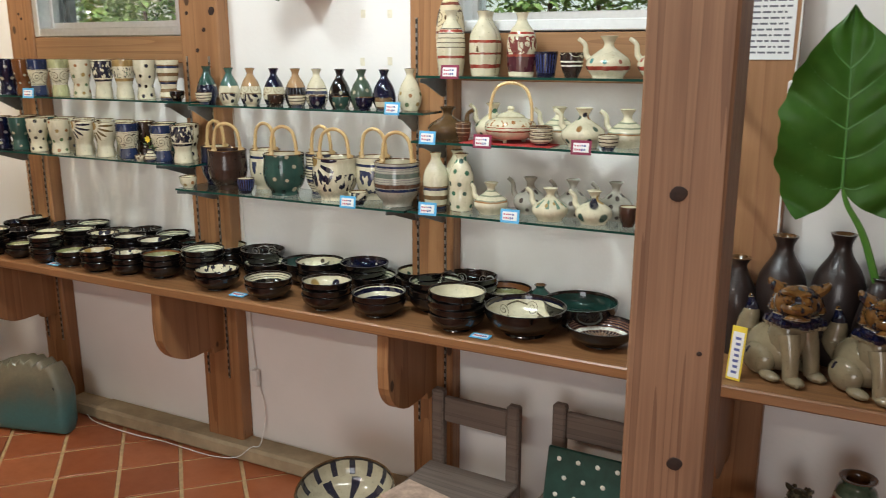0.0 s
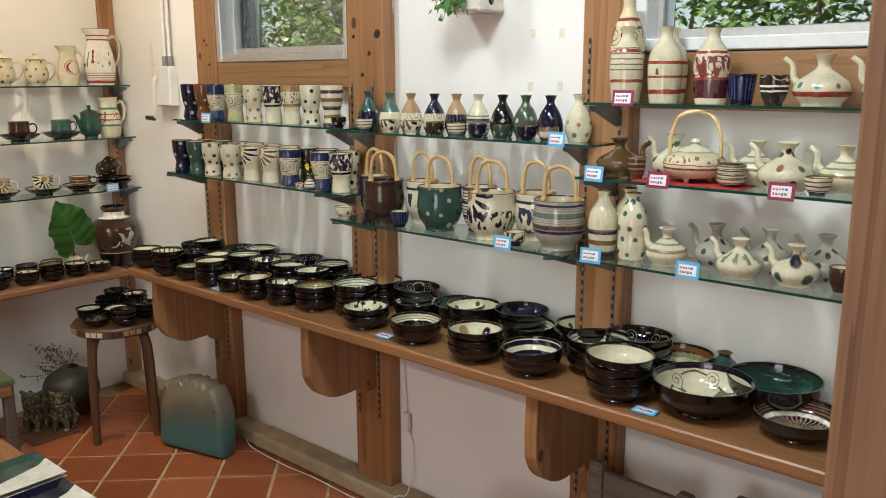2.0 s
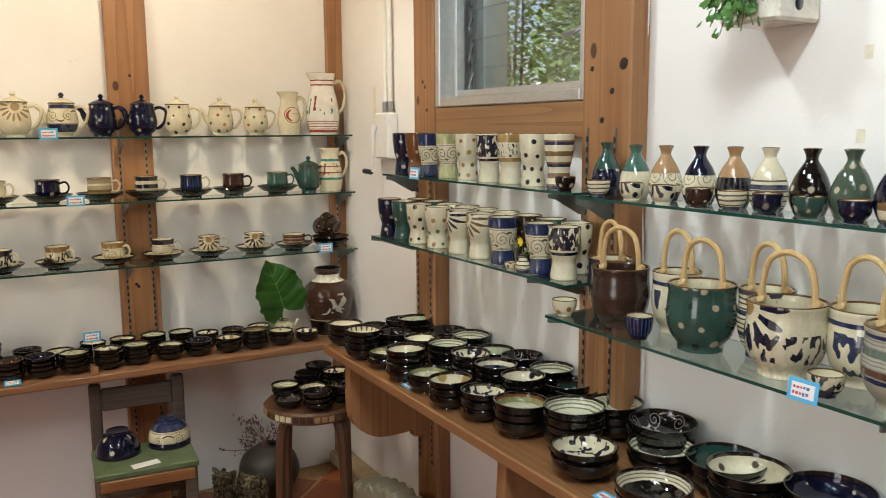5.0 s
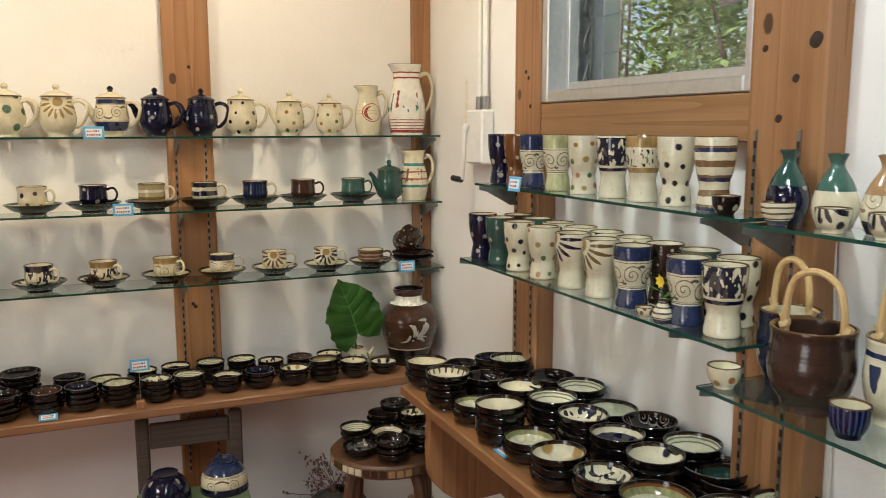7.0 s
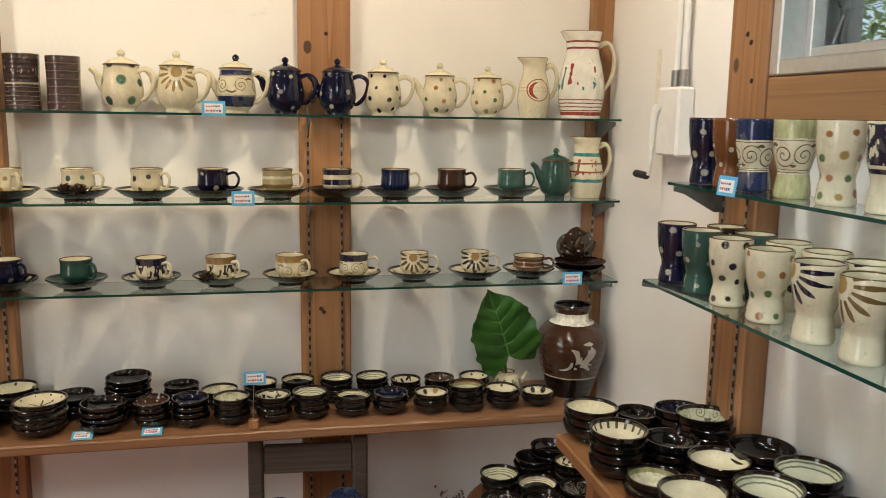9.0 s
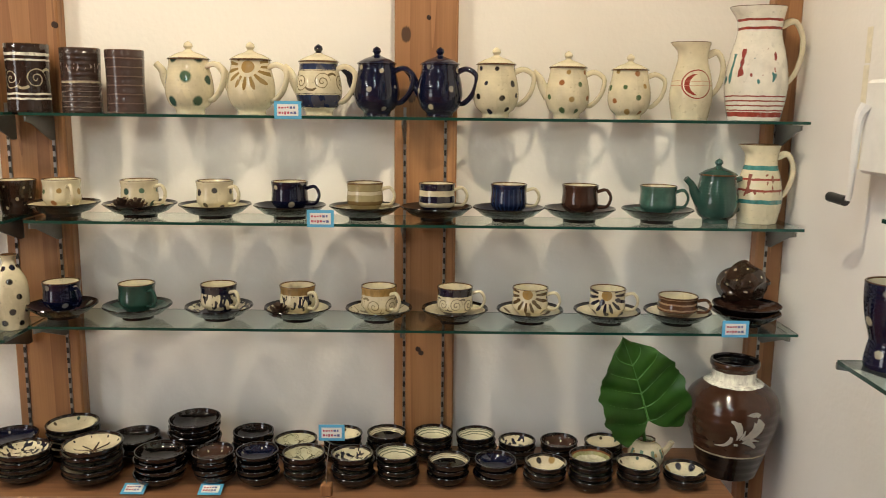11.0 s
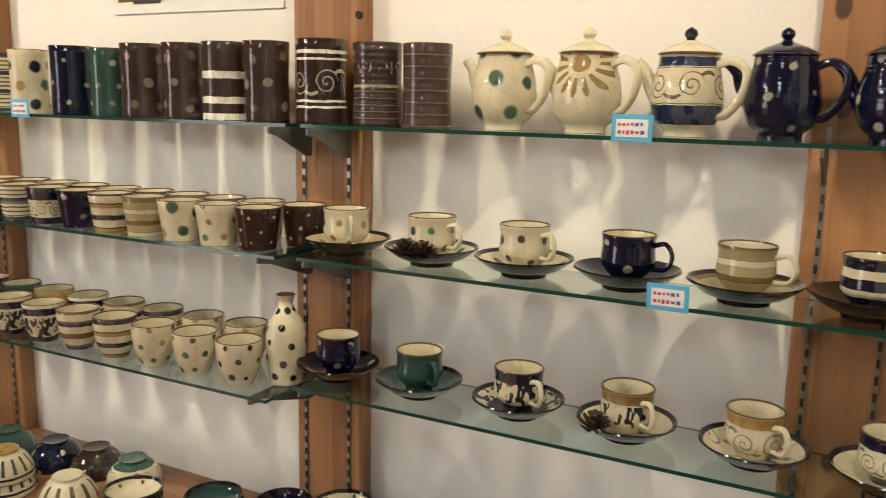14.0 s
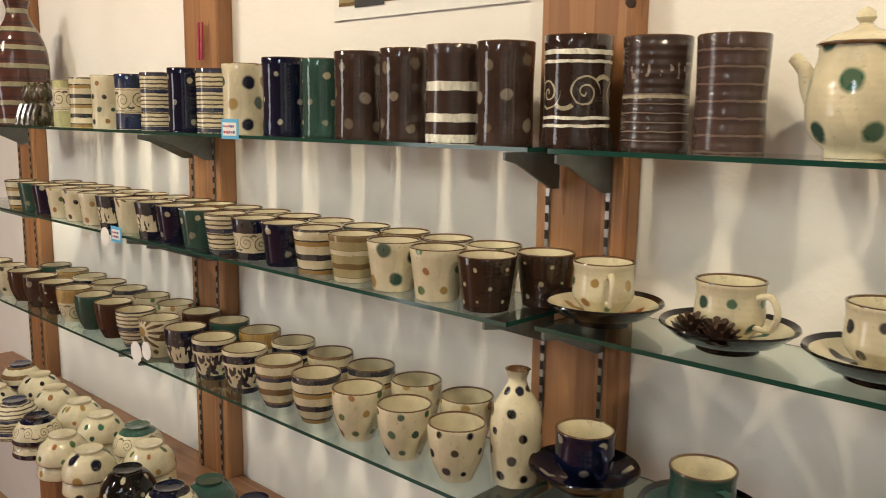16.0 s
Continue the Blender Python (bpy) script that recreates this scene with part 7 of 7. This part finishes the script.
tagged(part("lion_tray", boxed(-3.55, -3.33, 1.83, 2.03, 0.0, 0.012, bevel=0.002), "dark_wood"), "dark flat board under the pair of lions", "board")
lion(pose(-3.478, 1.905, 0.0125, 0, 0, 38), "shisa_dark", 0.72, "small dark olive guardian lion figurine on a floor board")
lion(pose(-3.395, 1.985, 0.0125, 0, 0, 45), "shisa_dark", 0.72, "small dark olive guardian lion figurine on a floor board")


def low_chair(name, label, m, w, d, seat_z, back_z, wood_name, seat_mat, back=True):
    c = thing(name, label, "chair", at=m)
    part("seat", boxed(-w / 2, w / 2, -d / 2, d / 2, seat_z - 0.022, seat_z, bevel=0.004), seat_mat, c)
    for sx in (-1, 1):
        for sy in (-1, 1):
            h = back_z if back and sy > 0 else seat_z - 0.022
            x0, y0 = sx * (w / 2 - 0.025), sy * (d / 2 - 0.022)
            bm = boxed(x0 - 0.02, x0 + 0.02, y0 - 0.016, y0 + 0.016 , 0, h, bevel=0.006)
            if h == back_z:
                bmesh.ops.translate(bm, vec=(0, 0.037, 0), verts=bm.verts)
            part("leg", bm, wood_name, c)
    for sy in (-1, 1):
        part("stretcher", boxed(-w / 2 + 0.046, w / 2 - 0.046, sy * (d / 2 - 0.022) - 0.009, sy * (d / 2 - 0.022) + 0.009, seat_z * 0.42, seat_z * 0.42 + 0.03, bevel=0.003), wood_name, c)
    if back:
        part("backrest", boxed(-w / 2 + 0.046, w / 2 - 0.046, d / 2 + 0.006, d / 2 + 0.026, back_z - 0.1, back_z - 0.02, bevel=0.004), wood_name, c)
    return c


low_chair("low_chair", "weathered grey wooden low chair with a slatted back", pose(-0.955, 2.23, 0, 0, 0, -3), 0.30, 0.24, 0.235, 0.47, "grey_wood", "grey_wood")
low_chair("low_chair", "weathered grey wooden low chair with a slatted back", pose(-0.575, 2.25, 0, 0, 0, -2), 0.30, 0.24, 0.235, 0.49, "grey_wood", "grey_wood")
gc = low_chair("low_chair", "worn low wooden chair with a green painted seat", pose(-3.4, 1.61, 0, 0, 0, 86), 0.33, 0.25, 0.325, 0.56, "aged_wood", "green_paint")
part("apron", boxed(-0.15, 0.15, -0.128, -0.112, 0.262, 0.302, bevel=0.003), "pine_bench", gc, "bare wooden apron")
wb = tagged(part("pale_board", boxed(-0.12, 0.12, -0.06, 0.06, 0, 0.012, bevel=0.003), "worn_board"), "pale worn board lying on the chair seat", "board")
wb.matrix_basis = pose(-0.985, 2.12, 0.236, 0, 0, -14)
bowl(-1.245, 2.12, 0.13, 0.31, "bigleaf", 0.095, "large bowls", 14, outer="cream")
tagged(part("bowl_stand", boxed(-1.325, -1.165, 2.05, 2.19, 0.0, 0.118, bevel=0.004), "grey_wood"), "low grey wooden block under a patterned bowl", "stand")
tr = thing("dotted_tray", "green white-dotted square ceramic tray leaning on a chair", "tray", at=pose(-0.581, 2.3, 0.3165, 77, 0, -2))
part("plate", boxed(-0.12, 0.12, -0.08, 0.08, 0, 0.012, bevel=0.004), "tray_green", tr)
for i in range(4):
    for j in range(3):
        bm = bmesh.new()
        lathe(bm, [(0, 0.0), (0.007, 0.0), (0.006, 0.0015), (0, 0.0015)], 10, m=Matrix.Translation((-0.085 + i * 0.055 + 0.02 * (j % 2), -0.05 + j * 0.05, 0.012)))
        part("dot", bm, "jar_white", tr, "pale dot")
bowl(-3.46, 1.535, 0.3255, 0.15, "cream", 0.085, "upturned bowls on the low chair", 0, True, "navy_dots")
bowl(-3.47, 1.71, 0.3255, 0.15, "cream", 0.06, "upturned bowls on the low chair", 0, True, "navy_dots")
bowl(-3.47, 1.71, 0.3455, 0.145, "cream", 0.075, "upturned bowls on the low chair", 0, True, "blue_scroll")
nt_ = tagged(part("paper_note", boxed(-0.02, 0.02, -0.045, 0.045, 0, 0.001), "paper"), "white torn paper note on the low chair", "note")
nt_.matrix_basis = pose(-3.315, 1.6, 0.3255, 0, 0, 8)

# low table corner with stacked square plates
lt = thing("low_table", "low wooden display table with stacked plates", "table", at=pose(-2.28, 1.12, 0))
part("tabletop", boxed(-0.37, 0.37, -0.37, 0.37, 0.335, 0.365, bevel=0.005), "pine_bench", lt)
for sx in (-1, 1):
    for sy in (-1, 1):
        part("leg", boxed(sx * 0.29 - 0.025, sx * 0.29 + 0.025, sy * 0.29 - 0.025, sy * 0.29 + 0.025, 0, 0.335, bevel=0.004), "pine_post", lt)


def square_plate(m, two):
    def build():
        p = thing("square_plate", "square stoneware plate glazed half white, half dark", "plate", "stacked square plates")
        s = 0.094
        bm = bmesh.new()
        rings = [(s * 0.7, 0.0), (s * 0.72, 0.003), (s, 0.018), (s * 0.97, 0.02), (s * 0.72, 0.009), (0.0, 0.009)]
        prev = None
        for r, zz in rings:
            ring = [bm.verts.new((x * r, y * r, zz)) for x, y in ((-1, -1), (1, -1), (1, 1), (-1, 1))] if r else [bm.verts.new((0, 0, zz))]
            if prev:
                for i in range(4):
                    j = (i + 1) % 4
                    bm.faces.new((prev[i], prev[j], ring[j], ring[i]) if len(ring) == 4 else (prev[i], prev[j], ring[0]))
            else:
                bm.faces.new(list(reversed(ring)))
            prev = ring
        bmesh.ops.bisect_plane(bm, geom=bm.verts[:] + bm.edges[:] + bm.faces[:], plane_co=(0, 0, 0), plane_no=(1, 0.3, 0))
        for f in bm.faces:
            c = f.calc_center_median()
            f.material_index = 1 if c.x + 0.3 * c.y < 0 else 0
        part("dish", bm, ["jar_white", two], p)
        return p
    return put(("sq", two), build, m)


for i in range(5):
    square_plate(pose(-2.02, 1.352, 0.3655 + i * 0.0125, 0, 0, turns.uniform(-3, 3)), "navy")
for i in range(5):
    square_plate(pose(-2.232, 1.368, 0.3655 + i * 0.0125, 0, 0, turns.uniform(-3, 3)), "green")

# ---- east end of the north bench ----
lion(pose(-0.115, 2.27, BZ + 0.0005, 0, 0, 52), "shisa_tan", 0.98, "seated tan and blue glazed guardian lion on the bench", -48)
lion(pose(0.07, 2.245, BZ + 0.0005, 0, 0, 48), "shisa_tan", 0.98, "seated tan and blue glazed guardian lion on the bench", -44)
for x, y, h, r in ((-0.155, 2.42, 0.30, 0.06), (-0.03, 2.43, 0.315, 0.062), (0.1, 2.43, 0.31, 0.062), (0.22, 2.41, 0.3, 0.062), (-0.255, 2.4, 0.24, 0.05)):
    bottle(north(x, y, BZ + 0.0005), "mauve_bottle", h, r, 0.02, 0.03, None, "dark unglazed bottles", "tall")
el = thing("elephant_ear_leaf", "single huge elephant ear leaf standing in a bottle", "plant", at=north(0.0, 2.36, BZ))
bm = bmesh.new()
vessel(bm, [(0.035, 0), (0.04, 0.01), (0.05, 0.1), (0.03, 0.2), (0.016, 0.23), (0.02, 0.24)], 0.004, 20, True, 0.01)
vs = part("vase", bm, ["mauve_bottle", "mauve_bottle", "mauve_bottle"], el, "", True)
vs.matrix_basis = pose(0.055, -0.02, 0)
bm = bmesh.new()
tube(bm, [(0.055, -0.02, 0.2), (0.01, -0.025, 0.33), (-0.03, -0.03, 0.4), (-0.045, -0.033, 0.445)], [0.009, 0.008, 0.006, 0.004], 8)
part("stalk", bm, "ear_leaf", el, "", True)
heart_leaf("blade", el, 0.28, 0.39, "ear_leaf", 0.05).matrix_basis = pose(-0.045, -0.035, 0.44, 6, -3, 8)
yt = thing("price_slip", "tall white slip with a yellow border against the figurine", "price tag", at=north(-0.222, 2.19, BZ + 0.001, -14) @ pose(0, 0, 0, -10, 0, 0))
part("border", boxed(-0.017, 0.017, -0.002, 0, 0, 0.125, bevel=0.0008), "tag_yellow", yt)
part("card", boxed(-0.013, 0.013, -0.0028, -0.0021, 0.006, 0.112), "paper", yt)
for i in range(7):
    part("writing", boxed(-0.006 + 0.002 * (i % 2), 0.007, -0.0034, -0.0029, 0.016 + i * 0.013, 0.022 + i * 0.013), "ink_blue", yt)
nw = thing("notice", "white printed notice pinned to the post", "notice", at=north(-0.235, PY - 0.002, 1.438))
part("sheet", boxed(-0.052, 0.052, -0.001, 0, 0, 0.3), "paper", nw)
rr = random.Random(17)
for i in range(21):
    x = -0.044
    while x < 0.036:
        w = min(rr.uniform(0.006, 0.02), 0.043 - x)
        part("writing", boxed(x, x + w, -0.0016, -0.0011, 0.014 + i * 0.0132, 0.0185 + i * 0.0132), "ink_grey", nw)
        x += w + 0.004
sc = thing("hanging_switch", "white cord switch hanging beside the post", "switch", at=north(-0.173, YN - 0.045, 1.331))
part("switch_body", boxed(-0.014, 0.014, -0.02, 0.0, 0, 0.06, bevel=0.005), "white_plastic", sc)
bm = bmesh.new()
tube(bm, [(0, -0.01, 0.06), (0.004, -0.01, 0.6), (0.002, -0.01, 1.2)], 0.003, 6)
tube(bm, [(0, -0.01, 0.0), (-0.006, -0.01, -0.1), (-0.004, -0.01, -0.33)], 0.003, 6)
part("cord", bm, "white_plastic", sc, "", True)
sh = thing("low_shelf_board", "plain pine board on the floor under the bench", "board", at=pose(0, 0, 0))
part("board", boxed(-0.28, 1.1, 2.16, 2.405, 0.28, 0.305, bevel=0.003), "dark_wood", sh)
for x in (-0.2, 0.9):
    part("support", boxed(x - 0.02, x + 0.02, 2.18, 2.39, 0, 0.28, bevel=0.003), "pine_post", sh)
bowl(-0.19, 2.27, 0.3055, 0.13, "black", 0.05, "things under the bench")
bottle(north(0.06, 2.3, 0.3055), "jar_painted", 0.19, 0.06, 0.035, 0.042, None, "painted jar", "tall")
lion(pose(-0.06, 2.34, 0.3055, 0, 0, -10), "shisa_dark", 0.5, "tiny dark guardian lion figurine under the bench")

# ---- floor tiles ----
def tile_mesh(s=0.0982, h=0.0055, b=0.0025):
    bm = bmesh.new()
    lo = [bm.verts.new((x * s, y * s, -0.004)) for x, y in ((-1, -1), (1, -1), (1, 1), (-1, 1))]
    mid = [bm.verts.new((x * s, y * s, h - 0.004 - b * 0.6)) for x, y in ((-1, -1), (1, -1), (1, 1), (-1, 1))]
    hi = [bm.verts.new((x * (s - b), y * (s - b), h - 0.004)) for x, y in ((-1, -1), (1, -1), (1, 1), (-1, 1))]
    for a, c in ((lo, mid), (mid, hi)):
        for i in range(4):
            bm.faces.new((a[i], a[(i + 1) % 4], c[(i + 1) % 4], c[i]))
    bm.faces.new(hi)
    return bm


tile_data = finish("tile", tile_mesh(), "terracotta")
rest = bmesh.new()
s2 = GP / math.sqrt(2)
near = []
for i in range(-30, 31):
    for j in range(-30, 31):
        x, y = GX + (i + j + 1) * s2, GY + (j - i) * s2
        if XW + 0.05 < x < XE - 0.1 and YS + 0.1 < y < YN - 0.03:
            near.append((abs(x + 2.4) + abs(y - 1.9), x, y))
near.sort()
wobble = random.Random(4)
for k, (_, x, y) in enumerate(near):
    m = pose(x, y, wobble.uniform(-0.0012, 0.0002), wobble.uniform(-0.25, 0.25), wobble.uniform(-0.25, 0.25), 45 + wobble.uniform(-0.4, 0.4))
    if k < 280:
        t = new("tile", tile_data)
        t.parent = floor_ob
        t.matrix_basis = m
    else:
        bm = tile_mesh()
        me = bpy.data.meshes.new("t")
        bm.transform(m)
        bm.to_mesh(me)
        bm.free()
        rest.from_mesh(me)
        bpy.data.meshes.remove(me)
rt = part("far_tiles", rest, "terracotta", floor_ob)
rt["kind"] = "stuff"
